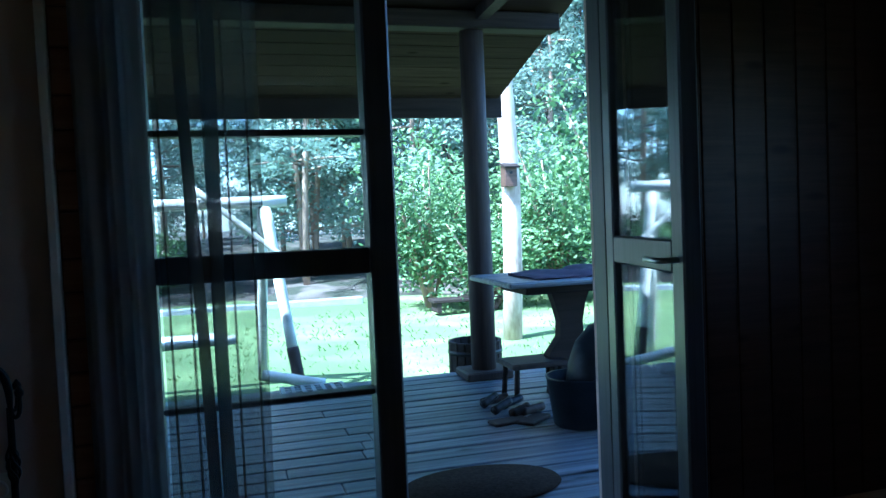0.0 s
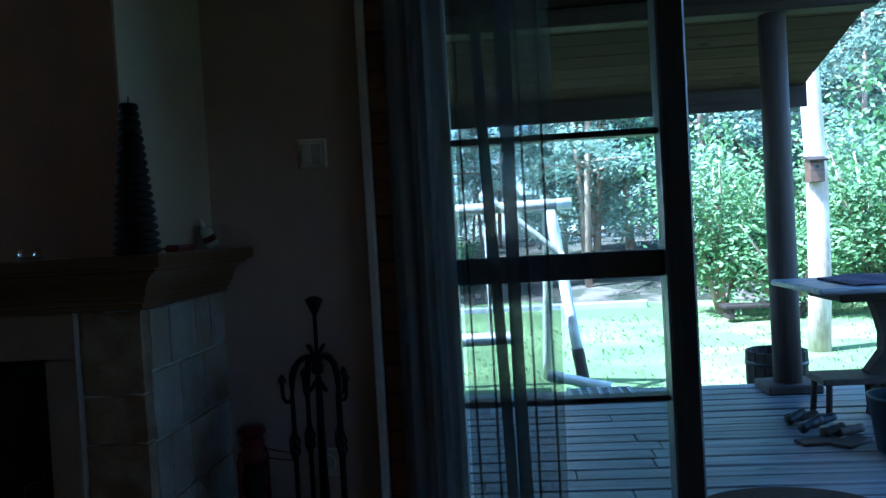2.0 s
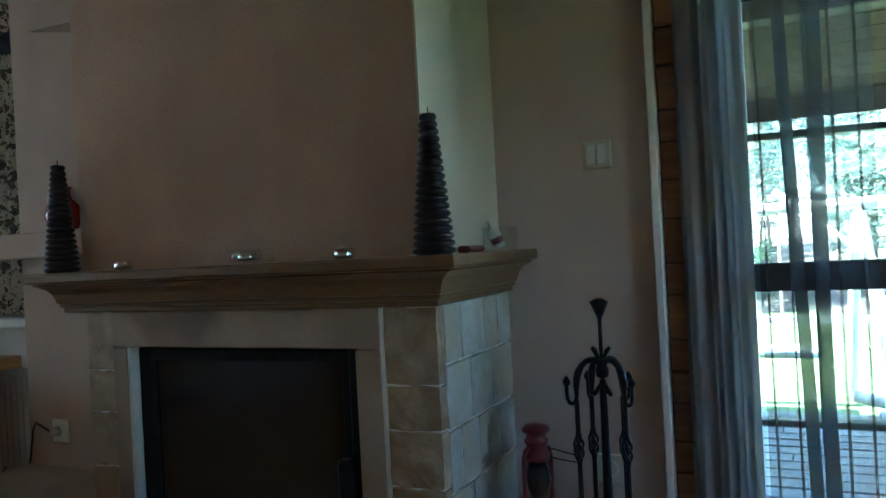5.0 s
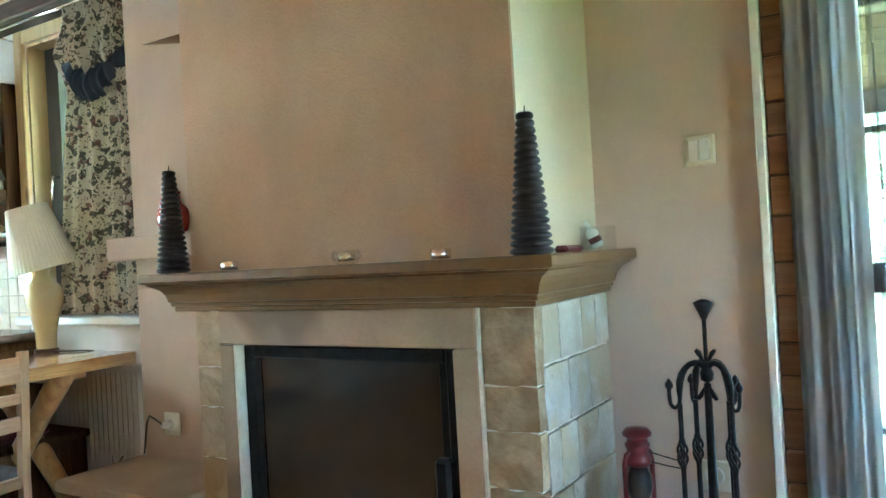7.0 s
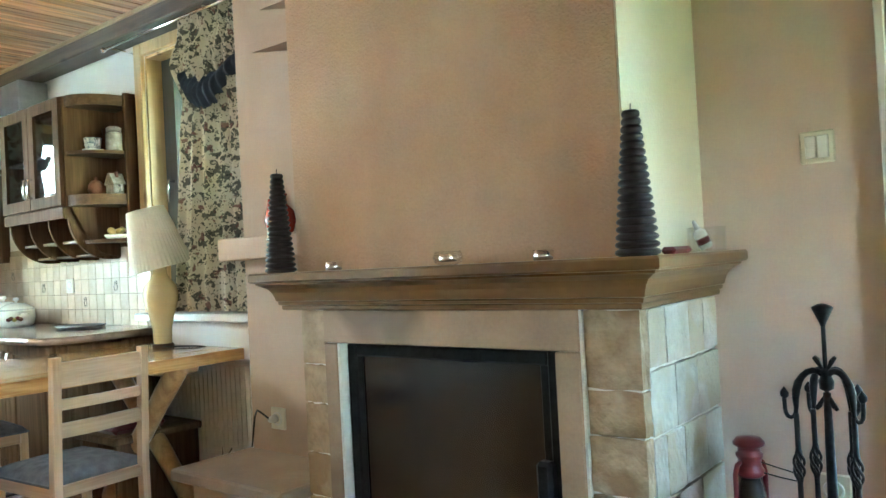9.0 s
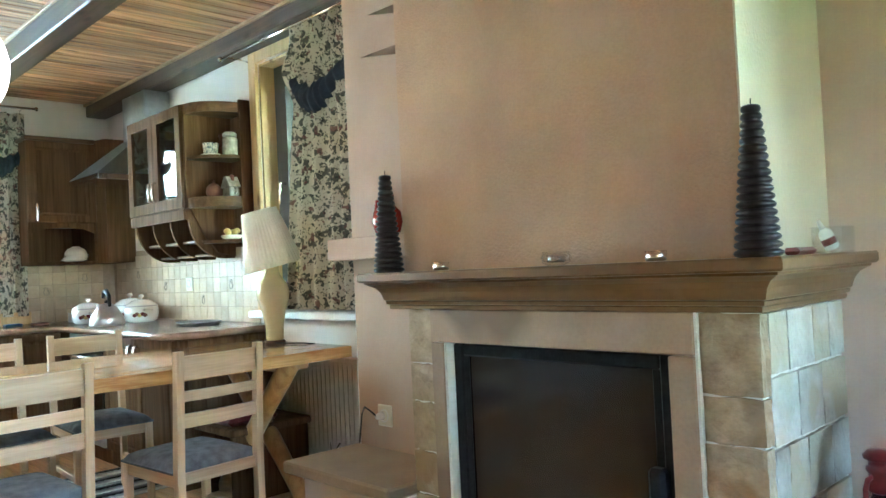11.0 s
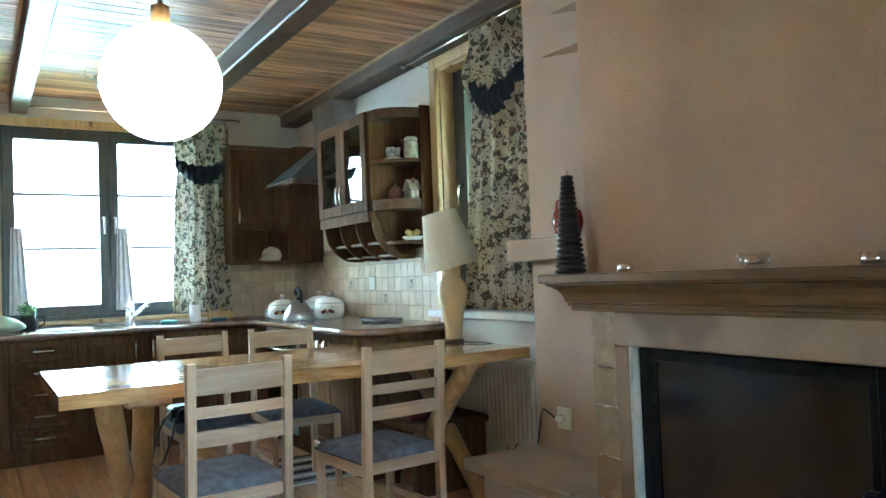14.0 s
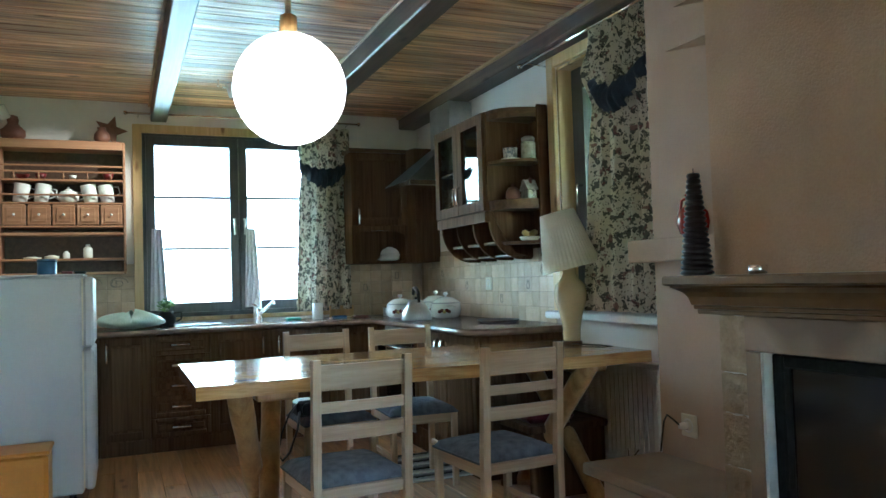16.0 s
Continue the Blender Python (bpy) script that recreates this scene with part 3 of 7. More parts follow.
# ---- windows and door ----
def kitchen_window():
    w = thing("window_1", XW, 0.86, 0.96, "dark framed double casement window with thin glazing bars", "window")
    w["kind"] = "structure"
    t = Geo()
    o = 0.83
    part("window_trim", Geo().box(-0.0, 0.025, -o, -o + 0.07, 0, 1.57, 0.004), PINETRIM, w, "varnished pine trim")
    part("window_trim", Geo().box(0, 0.025, o - 0.07, o, 0, 1.57, 0.004), PINETRIM, w)
    part("window_trim", Geo().box(0, 0.025, -o + 0.07, o - 0.07, 1.50, 1.57, 0.004), PINETRIM, w)
    part("window_sill", Geo().box(-0.12, 0.06, -o, o, -0.035, 0.0, 0.006), PINETRIM, w, "varnished pine sill")
    part("window_frame", Geo().ring(0, -0.775, 0.775, 0.0, 1.52, 0.04, 0.035, -0.10, -0.02).ring(0, -0.775, 0.775, 0.0, 1.52, 0.075, 0.07, -0.14, -0.088).box(-0.14, -0.088, -0.02, 0.02, 0.07, 1.45), FRAMEDARK, w)
    for s in (-1, 1):
        a, b = (-0.73, -0.006) if s < 0 else (0.006, 0.73)
        cs = part("casement", Geo().ring(0, a, b, 0.04, 1.482, 0.066, 0.074, -0.085, -0.012), FRAMEDARK, w)
        part("pane", Geo().box(-0.055, -0.049, a + 0.06, b - 0.06, 0.105, 1.42), PANE, cs).visible_shadow = False
        for z in (0.56, 0.985):
            part("glazing_bar", Geo().box(-0.062, -0.042, a + 0.066, b - 0.066, z - 0.011, z + 0.011), FRAMEDARK, cs)
        y = b - 0.035 if s < 0 else a + 0.035
        part("window_handle", Geo().tube([(-0.015, y, 0.80), (0.02, y, 0.80), (0.03, y, 0.79), (0.032, y, 0.67)], 0.009, 8), STEEL, cs, "pale metal handle")


def side_window():
    w = thing("window_2", -3.69, YN, 0.98, "pine trimmed casement window with green view", "window")
    w["kind"] = "structure"
    o = 0.61
    part("window_trim", Geo().box(-o, -o + 0.08, -0.03, 0.0, -0.0, 1.62, 0.005), PINETRIM, w)
    part("window_trim", Geo().box(o - 0.08, o, -0.03, 0, 0, 1.62, 0.005), PINETRIM, w)
    part("window_trim", Geo().box(-o + 0.08, o - 0.08, -0.03, 0, 1.54, 1.62, 0.005), PINETRIM, w)
    part("window_reveal", Geo().box(-0.53, -0.515, 0.0, 0.16, 0.0, 1.54).box(0.515, 0.53, 0.0, 0.16, 0, 1.54).box(-0.515, 0.515, 0, 0.16, 1.525, 1.54), PINETRIM, w)
    part("window_sill", Geo().box(-0.63, 0.63, -0.09, 0.15, -0.045, 0.0, 0.008), WHITE, w, "white painted sill")
    part("window_frame", Geo().ring(1, -0.515, 0.515, 0, 1.525, 0.065, 0.06, 0.1, 0.18), FRAMEDARK, w)
    cs = part("casement", Geo().ring(1, -0.448, 0.448, 0.062, 1.458, 0.078, 0.078, 0.085, 0.16), FRAMEDARK, w)
    part("pane", Geo().box(-0.372, 0.372, 0.12, 0.126, 0.138, 1.382), PANE, cs).visible_shadow = False
    for z in (0.5, 0.95):
        part("glazing_bar", Geo().box(-0.37, 0.37, 0.105, 0.14, z - 0.012, z + 0.012), FRAMEDARK, cs)
    part("window_handle", Geo().tube([(-0.41, 0.085, 0.78), (-0.41, 0.05, 0.78), (-0.41, 0.04, 0.77), (-0.41, 0.04, 0.65)], 0.009, 8), CHROME, cs, "brass handle")


def terrace_door():
    w = thing("door_1", 0.6, YN, 0.0, "dark timber terrace door with glazed side light, leaf standing open", "door")
    w["kind"] = "structure"
    f = Geo()
    f.box(-0.87, -0.69, 0.02, 0.12, 0, 2.25, 0.006)
    f.box(-0.016, 0.076, -0.005, 0.11, 0, 2.25, 0.008)
    f.box(0.86, 0.92, 0.02, 0.12, 0, 2.25, 0.006)
    f.box(-0.69, -0.016, 0.02, 0.12, 2.16, 2.25).box(0.076, 0.86, 0.02, 0.12, 2.16, 2.25)
    f.box(-0.69, -0.016, 0.02, 0.12, 0.0, 0.07)
    part("door_frame", f, FRAMEDARK, w)
    part("threshold", Geo().box(0.076, 0.86, 0.0, 0.14, 0.0, 0.03, 0.006), FRAMEDARK, w)
    for nm, a, b in (("transom", 1.481, 1.502), ("lock_rail", 1.02, 1.106), ("glazing_bar", 0.61, 0.628)):
        part(nm, Geo().box(-0.69, -0.016, 0.03, 0.10, a, b, 0.004), FRAMEDARK, w)
    for a, b in ((0.07, 0.61), (0.628, 1.02), (1.106, 1.481), (1.502, 2.16)):
        part("pane", Geo().box(-0.69, -0.016, 0.062, 0.068, a, b), PANE, w).visible_shadow = False
    leaf = Geo()
    wd, th = 0.70, 0.055
    m = Matrix.Translation((0.86, 0.02, 0.03)) @ pose(0, 0, 0, 0, 0, 79)
    for a, b in ((-wd, -wd + 0.085), (-0.085, 0.0)):
        leaf.box(a, b, -th, 0, 0, 2.1, 0.006, m)
    for a, b in ((0.0, 0.12), (0.98, 1.075), (2.0, 2.1)):
        leaf.box(-wd + 0.085, -0.085, -th, 0, a, b, 0.006, m)
    lf = part("door_leaf", leaf, TRIMDARK, w, "open glazed leaf, grey on its room side")
    for a, b in ((0.12, 0.98), (1.075, 2.0)):
        part("pane", Geo().box(-wd + 0.08, -0.08, -0.02, -0.016, a, b, 0, m), PANE, lf).visible_shadow = False
        part("pane", Geo().box(-wd + 0.08, -0.08, -0.040, -0.036, a, b, 0, m), PANE, lf).visible_shadow = False
    part("door_handle", Geo().tube([m @ Vector(p) for p in ((-wd + 0.04, 0, 1.02), (-wd + 0.04, 0.045, 1.02), (-wd + 0.05, 0.055, 1.02), (-wd + 0.15, 0.055, 1.02))], 0.009, 8), STEEL, lf, "metal lever handle")


TRIMDARK = wood("leaf_wood", (0.07, 0.07, 0.075), (0.115, 0.115, 0.12), 2, 0.35, 0.05, knots=False)
kitchen_window()
side_window()
terrace_door()

# dark boards added to blacken the wall, block-lined reveal beside the terrace door, and the white edge strip
setting("trim", Geo().box(-0.374, -0.347, YN - 0.04, YN, 0, ZC, 0.004), TRIMWHITE, "white painted corner strip", "trim")
dark_panel = setting("wall_boarding", Geo().box(1.55, XE, YN - 0.012, YN - 0.001, 0, ZC), BEAMWOOD, "dark panel added to blacken the wall beside the terrace door", "wall")
reveal = setting("reveal_backing", Geo().box(-0.345, -0.27, YN - 0.006, YN, 0, ZC), BEAMWOOD, "dark backing of the block-lined reveal", "trim")

# ---- fireplace ----
fire = thing("fireplace", -1.57, 1.92, 0.0, "sandstone fireplace with moulded mantel and black glass door", "fireplace")


def L(x0, x1, y0, y1, z0, z1, b=0.0):
    return Geo().box(x0 + 1.57, x1 + 1.57, y0 - 1.92, y1 - 1.92, z0, z1, b)


core = L(-2.23, -2.043, 1.922, YN, 0, 1.187)
for q in ((-1.14, -0.889, 1.924, YN, 0, 1.187), (-2.043, -1.14, 1.94, YN, 0.925, 1.187), (-2.043, -1.14, 1.94, YN, 0, 0.12), (-2.043, -1.14, 2.4, YN, 0.12, 0.925)):
    core.box(q[0] + 1.57, q[1] + 1.57, q[2] - 1.92, q[3] - 1.92, q[4], q[5])
part("core", core, GROUT, fire, "pale mortar body")
prof = [(0.0, 1.045), (0.024, 1.045), (0.027, 1.050), (0.027, 1.059), (0.024, 1.062), (0.036, 1.064), (0.038, 1.074), (0.035, 1.077), (0.044, 1.080), (0.047, 1.092), (0.054, 1.110), (0.068, 1.127), (0.090, 1.139), (0.100, 1.143), (0.101, 1.150), (0.116, 1.152), (0.122, 1.158), (0.122, 1.180), (0.117, 1.187), (0.0, 1.187)]
g = Geo()
vs, fs = [], []
for o, z in prof:
    left = -2.25 - (0.05 + 0.82 * o) + 1.57
    vs += [(left, YN - 1.92, z), (left, -o, z), (-0.890 + o + 1.57, -o, z), (-0.890 + o + 1.57, YN - 1.92, z)]
for j in range(len(prof) - 1):
    for i in range(3):
        fs.append((j * 4 + i, j * 4 + i + 1, j * 4 + 5 + i, j * 4 + 4 + i))
fs.append([j * 4 for j in range(len(prof))])
fs.append([j * 4 + 3 for j in range(len(prof))][::-1])
# the mantel stops at the pier on its far side
g.add([(x, y if x > -0.6 or y < 0 else min(y, 0.278), z) for x, y, z in vs], fs)
part("mantel", g, MANTEL, fire, "brown moulded stone mantel shelf")
part("lintel", L(-2.108, -1.06, 1.902, 1.945, 0.925, 1.045, 0.004), FRAMESTONE, fire, "sooty smooth sandstone lintel")
part("jamb", L(-2.108, -2.043, 1.902, 1.945, 0, 0.922, 0.004), FRAMESTONE, fire)
part("jamb", L(-1.142, -1.06, 1.902, 1.945, 0, 0.922, 0.004), FRAMESTONE, fire)
part("edge_fillet", L(-1.06, -1.052, 1.908, 1.945, 0, 1.045), GROUT, fire, "pale mortar fillet")
part("edge_fillet", L(-2.043, -2.031, 1.907, 1.95, 0, 0.922), GROUT, fire)
box = L(-2.031, -1.142, 2.38, 2.4, 0.12, 0.922)
part("firebox", box, BLACKSTEEL, fire, "soot-black firebox")
fd = part("door_glass", L(-1.983, -1.192, 1.952, 1.958, 0.17, 0.875), FIREGLASS, fire, "smoky brown stove glass")
for q in ((-2.031, -1.983, 0.12, 0.918), (-1.192, -1.142, 0.12, 0.918), (-1.983, -1.192, 0.875, 0.918), (-1.983, -1.192, 0.12, 0.17)):
    part("door_rail", Geo().box(q[0] + 1.57, q[1] + 1.57, 0.02, 0.055, q[2], q[3], 0.006), BLACKSTEEL, fd, "black steel stove door rail")
part("inner_frame", L(-1.983, -1.958, 1.944, 1.952, 0.17, 0.875, 0.002), BLACKSTEEL, fd)
part("inner_frame", L(-1.217, -1.192, 1.944, 1.952, 0.17, 0.875, 0.002), BLACKSTEEL, fd)
part("stove_handle", L(-1.225, -1.17, 1.895, 1.94, 0.43, 0.60, 0.012), BLACKSTEEL, fd, "black door handle")


def rough_block(x0, x1, y0, y1, z0, z1, seed, amp=0.006):
    """A quarry-faced stone: a box with a subdivided, uneven face."""
    bm = bmesh.new()
    bmesh.ops.create_cube(bm, size=1.0)
    bmesh.ops.subdivide_edges(bm, edges=bm.edges[:], cuts=3, use_grid_fill=True)
    rnd = random.Random(seed)
    for vert in bm.verts:
        p = vert.co
        edge = sum(abs(abs(c) - 0.5) < 1e-4 for c in p)
        k = 1.0 if edge == 1 else 0.25
        q = Vector((x0 + (p.x + 0.5) * (x1 - x0), y0 + (p.y + 0.5) * (y1 - y0), z0 + (p.z + 0.5) * (z1 - z0)))
        q += Vector([rnd.uniform(-amp, amp) * k + (amp * 0.45 * (1 if c > 0.49 else -1 if c < -0.49 else 0) if edge == 1 else 0) for c in p])
        vert.co = q
    g = Geo()
    bm.verts.ensure_lookup_table()
    g.add([v.co.copy() for v in bm.verts], [[v.index for v in f.verts] for f in bm.faces], False)
    bm.free()
    return g


def stones(x0, x1, y0, y1, rows, material, sd):
    for i, (a, b) in enumerate(rows):
        part("stone", rough_block(x0 + 1.57, x1 + 1.57, y0 - 1.92, y1 - 1.92, a + 0.004, b - 0.004, sd + i), material, fire)


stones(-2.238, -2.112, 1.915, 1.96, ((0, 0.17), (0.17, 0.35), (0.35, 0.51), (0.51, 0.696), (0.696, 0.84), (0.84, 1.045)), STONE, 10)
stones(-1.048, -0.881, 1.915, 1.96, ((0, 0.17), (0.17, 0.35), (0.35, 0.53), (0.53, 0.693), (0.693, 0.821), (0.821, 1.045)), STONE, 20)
# side stones: daylight is painted in by their paler colour
for r, (a, b, ys) in enumerate(((0.873, 1.045, (1.962, 2.08, 2.26, 2.38, 2.5)), (0.685, 0.873, (1.962, 2.135, 2.31, 2.5)), (0.505, 0.685, (1.962, 2.05, 2.18, 2.36, 2.5)),
                                 (0.33, 0.505, (1.962, 2.12, 2.3, 2.5)), (0.16, 0.33, (1.962, 2.06, 2.24, 2.5)), (0.0, 0.16, (1.962, 2.15, 2.32, 2.5)))):
    for i, (p, q) in enumerate(zip(ys, ys[1:])):
        part("stone", rough_block(-0.90 + 1.57, -0.879 + 1.57, p - 1.92 + 0.003, q - 1.92 - 0.003, a + 0.006, b - 0.006, 40 + r * 9 + i, 0.004), STONE_LIT, fire)

# steps of the chimney pier
setting("pier_ledge", Geo().box(-3.04, -2.45, 2.12, 2.2, 1.25, 1.353, 0.006).box(-3.04, -2.945, 2.2, YN, 1.25, 1.353, 0.006), PIER, "plastered ledge stepping out of the chimney pier", "ledge")
for xa, yf, za, zb in ((-2.66, 2.07, 2.135, 2.245), (-2.57, 2.05, 2.295, 2.42), (-2.48, 2.03, 2.47, 2.6)):
    setting("pier_corbel", Geo().prism([(xa, yf), (-2.25, yf), (-2.25, 2.2), (xa + 0.19, 2.2)], 2, za, zb), PIER, "plastered corbel block on the chimney pier", "corbel")

bench = thing("hearth_bench", -2.6, 1.99, 0.0, "smooth beige stone bench built against the chimney pier", "bench")
part("slab", Geo().box(-0.36, 0.36, -0.215, 0.208, 0.335, 0.385, 0.008), BENCHSTONE, bench)
part("base", Geo().box(-0.29, 0.36, -0.15, 0.208, 0, 0.335), PLASTER, bench, "plastered base")

# ---- dining table and chairs ----
def log(a, b, r0, r1):
    a, b = Vector(a), Vector(b)
    g = Geo()
    n = 7
    g.tube([a.lerp(b, i / n) for i in range(n + 1)], [r0 + (r1 - r0) * i / n + 0.002 * math.sin(i * 2.1) for i in range(n + 1)], 12)
    return g


table = thing("dining_table", -3.72, 1.29, 0.0, "long varnished pine slab table on crossed log trestles", "table")
W2, L2 = 0.49, 1.095
top = Geo()
for i, (a, b) in enumerate(((-W2, -0.165), (-0.163, 0.162), (0.164, W2))):
    n = 14
    lo = [(a + (0.012 * math.sin(j * 1.3) if i == 0 else 0), -L2 + 2 * L2 * j / n) for j in range(n + 1)]
    hi = [(b + (0.014 * math.sin(j * 1.7 + 1) if i == 2 else 0), -L2 + 2 * L2 * j / n) for j in range(n + 1)]
    part("top_plank", Geo().prism(lo + hi[::-1], 2, 0.755, 0.812), TABLEWOOD, table)
for y, lean in ((-0.80, 0.12), (0.76, 0.0)):
    part("trestle_log", log((0.42, y - lean, 0.755), (-0.36, y + 0.03 + lean * 0.45, 0.0), 0.052, 0.047), LOGWOOD, table)
    part("trestle_log", log((-0.40, y + 0.10 + lean * 0.5, 0.755), (0.36, y + 0.12 - lean * 1.1, 0.0), 0.05, 0.045), LOGWOOD, table)
    part("cleat", Geo().box(-0.40, 0.40, y - 0.05, y + 0.13, 0.715, 0.755, 0.01), LOGWOOD, table)


def chair():
    c = thing("dining_chair", 0, 0, 0, "pale birch chair with slatted back and grey velour seat", "chair", "chairs round the table")
    for s in (-1, 1):
        y = s * 0.185
        part("back_post", Geo().prism([(-0.0, 0), (0.036, 0), (0.036, 0.45), (0.062, 0.915), (0.03, 0.915), (0.0, 0.46)], 1, y - 0.016, y + 0.016), CHAIRWOOD, c)
        part("leg", Geo().box(-0.42, -0.386, y - 0.017, y + 0.017, 0, 0.43, 0.004), CHAIRWOOD, c)
        part("side_rail", Geo().box(-0.386, 0.0, y - 0.011, y + 0.011, 0.375, 0.43, 0.003), CHAIRWOOD_X, c)
        part("stretcher", Geo().box(-0.382, 0.0, y - 0.01, y + 0.01, 0.17, 0.20, 0.003), CHAIRWOOD_X, c)
    for z0, z1, b in ((0.80, 0.895, 0.052), (0.715, 0.755, 0.044), (0.61, 0.665, 0.038)):
        n = 8
        front = [(b - 0.018 + 0.012 * math.sin(math.pi * i / n), -0.169 + 0.338 * i / n) for i in range(n + 1)]
        part("back_slat", Geo().prism(front + [(p[0] + 0.016, p[1]) for p in front[::-1]], 2, z0, z1), CHAIRWOOD_Y, c)
    part("front_rail", Geo().box(-0.412, -0.39, -0.165, 0.165, 0.375, 0.43, 0.003), CHAIRWOOD_Y, c)
    part("back_rail", Geo().box(0.006, 0.028, -0.165, 0.165, 0.385, 0.43, 0.003), CHAIRWOOD_Y, c)

    def pad(u, v):
        a, b = (u - 0.5) * 2, (v - 0.5) * 2
        e = max(abs(a), abs(b))
        k = 1 - max(0, e - 0.93) * 0.5
        return Vector((-0.21 + a * 0.222 * k, b * 0.212 * k, 0.43 + 0.045 * (1 - e ** 7) + 0.012 * (1 - a * a) * (1 - b * b)))
    g = Geo().sheet(pad, 14, 14)
    g.box(-0.425, 0.0, -0.205, 0.205, 0.428, 0.437)
    part("seat", g, CUSHION, c, "grey-blue velour seat cushion")
    return c


first = chair()
first.matrix_basis = pose(-2.95, 0.775, 0, 0, 0, 4)
copy_thing(first, pose(-2.99, 1.49, 0, 0, 0, 5))
copy_thing(first, pose(-4.62, 1.02, 0, 0, 0, 182))
copy_thing(first, pose(-4.62, 1.55, 0, 0, 0, 177))

# ---- kitchen ----
def framed_front(parent, y0, y1, z0, z1, x, axis=1, name="door", handle=None, material=None):
    """A panelled front with a raised field; axis 1: faces +x at x, axis 0: faces -y (x is then the y of the face)."""
    material = material or CABWOOD
    def bx(g, a, b, c, d, p, q, bev=0.004):
        if axis == 1:
            return g.box(x + p, x + q, a, b, c, d, bev)
        return g.box(a, b, x - q, x - p, c, d, bev)
    r = min(0.055, (z1 - z0) * 0.22, (y1 - y0) * 0.25)
    d = part(name, bx(Geo(), y0 + 0.002, y1 - 0.002, z0 + 0.002, z1 - 0.002, 0.0, 0.006, 0), material, parent)
    for q in ((y0, y0 + r, z0, z1), (y1 - r, y1, z0, z1)):
        part("stile", bx(Geo(), *q, 0.006, 0.02), material, d)
    for q in ((y0 + r, y1 - r, z0, z0 + r), (y0 + r, y1 - r, z1 - r, z1)):
        part("rail", bx(Geo(), *q, 0.006, 0.02), material, d)
    e = 0.016
    part("field", bx(Geo(), y0 + r + e, y1 - r - e, z0 + r + e, z1 - r - e, 0.006, 0.016, 0.006), material, d)
    if handle:
        hy, hz, way = handle
        if axis == 1:
            pts = [(0.02, 0, -0.066), (0.042, 0, -0.06), (0.049, 0, 0.0), (0.042, 0, 0.06), (0.02, 0, 0.066)]
            pts = [(x + p[0], hy + (p[2] if way == "h" else 0), hz + (p[2] if way == "v" else 0)) for p in pts]
        else:
            pts = [(hy + (s if way == "h" else 0), x - o, hz + (s if way == "v" else 0)) for o, s in ((0.02, -0.066), (0.042, -0.06), (0.049, 0), (0.042, 0.06), (0.02, 0.066))]
        part("handle", Geo().tube(pts, 0.0095, 8), CHROME, d, "chrome bow handle")
    return d


def base_unit(y0, y1, fronts):
    u = thing("base_cabinet", -6.08, (y0 + y1) / 2, 0.0, "dark stained wooden base cabinet with panelled fronts", "cabinet", "kitchen base cabinets")
    h = (y1 - y0) / 2 - 0.001
    part("body", Geo().box(-0.598, 0, -h, h, 0.1, 0.86), CABWOOD, u)
    part("plinth", Geo().box(-0.598, -0.02, -h, h, 0.0, 0.1), CABWOOD, u)
    for a, b, z0, z1, nm, hd in fronts:
        framed_front(u, a * h + 0.003, b * h - 0.003, z0, z1, 0.002, 1, nm, hd)


base_unit(-0.93, -0.22, [(-1, 1, 0.115, 0.85, "door", (0.30, 0.74, "v"))])
base_unit(-0.22, 0.12, [(-1, 1, 0.115, 0.85, "door", (-0.12, 0.74, "v"))])
dr = [(0.115, 0.25), (0.255, 0.41), (0.415, 0.55), (0.555, 0.705), (0.71, 0.85)]
base_unit(0.12, 0.54, [(-1, 1, a, b, "drawer", (0.0, (a + b) / 2, "h")) for a, b in dr])
base_unit(0.54, 1.44, [(-1, 0, 0.115, 0.85, "door", (-0.06, 0.74, "v")), (0, 1, 0.115, 0.85, "door", (0.06, 0.74, "v"))])
base_unit(1.44, 1.86, [(-1, 1, 0.115, 0.85, "door", None)])

run = thing("base_cabinet", -4.8, 2.2, 0.0, "dark wooden base cabinet with panelled doors and end panel", "cabinet", "kitchen base cabinets")
part("body", Geo().box(-0.42, 0.62, -0.33, 0.298, 0.1, 0.86), CABWOOD, run)
part("plinth", Geo().box(-0.42, 0.60, -0.31, 0.298, 0, 0.1), CABWOOD, run)
framed_front(run, -0.41, 0.10, 0.115, 0.85, -0.332, 0, "door", (0.05, 0.74, "v"))
framed_front(run, 0.105, 0.615, 0.115, 0.85, -0.332, 0, "door", (0.15, 0.74, "v"))
framed_front(run, -0.32, 0.29, 0.115, 0.85, 0.622, 1, "end_panel", None)

oven = thing("oven", -5.55, 2.2, 0.0, "built-in black oven with steel trim and glass door", "oven")
part("body", Geo().box(-0.3, 0.3, -0.33, 0.298, 0.1, 0.86), BLACK, oven)
part("plinth", Geo().box(-0.3, 0.3, -0.31, 0.298, 0, 0.1), CABWOOD, oven)
part("control_panel", Geo().box(-0.295, 0.295, -0.352, -0.33, 0.755, 0.85, 0.004), STEEL, oven)
od = part("oven_door", Geo().box(-0.295, 0.295, -0.352, -0.33, 0.25, 0.745, 0.006), FIREGLASS, oven, "black glass oven door")
part("oven_handle", Geo().tube([(-0.24, -0.352, 0.70), (-0.24, -0.385, 0.70), (0.24, -0.385, 0.70), (0.24, -0.352, 0.70)], 0.009, 8), CHROME, od, "chrome bar handle")
for i in range(5):
    part("knob", Geo().lathe([(0.018, 0), (0.016, 0.02), (0.0, 0.021)], 0, 0, 12, pose(-0.2 + i * 0.1, -0.352, 0.80, 90)), CHROME, oven)
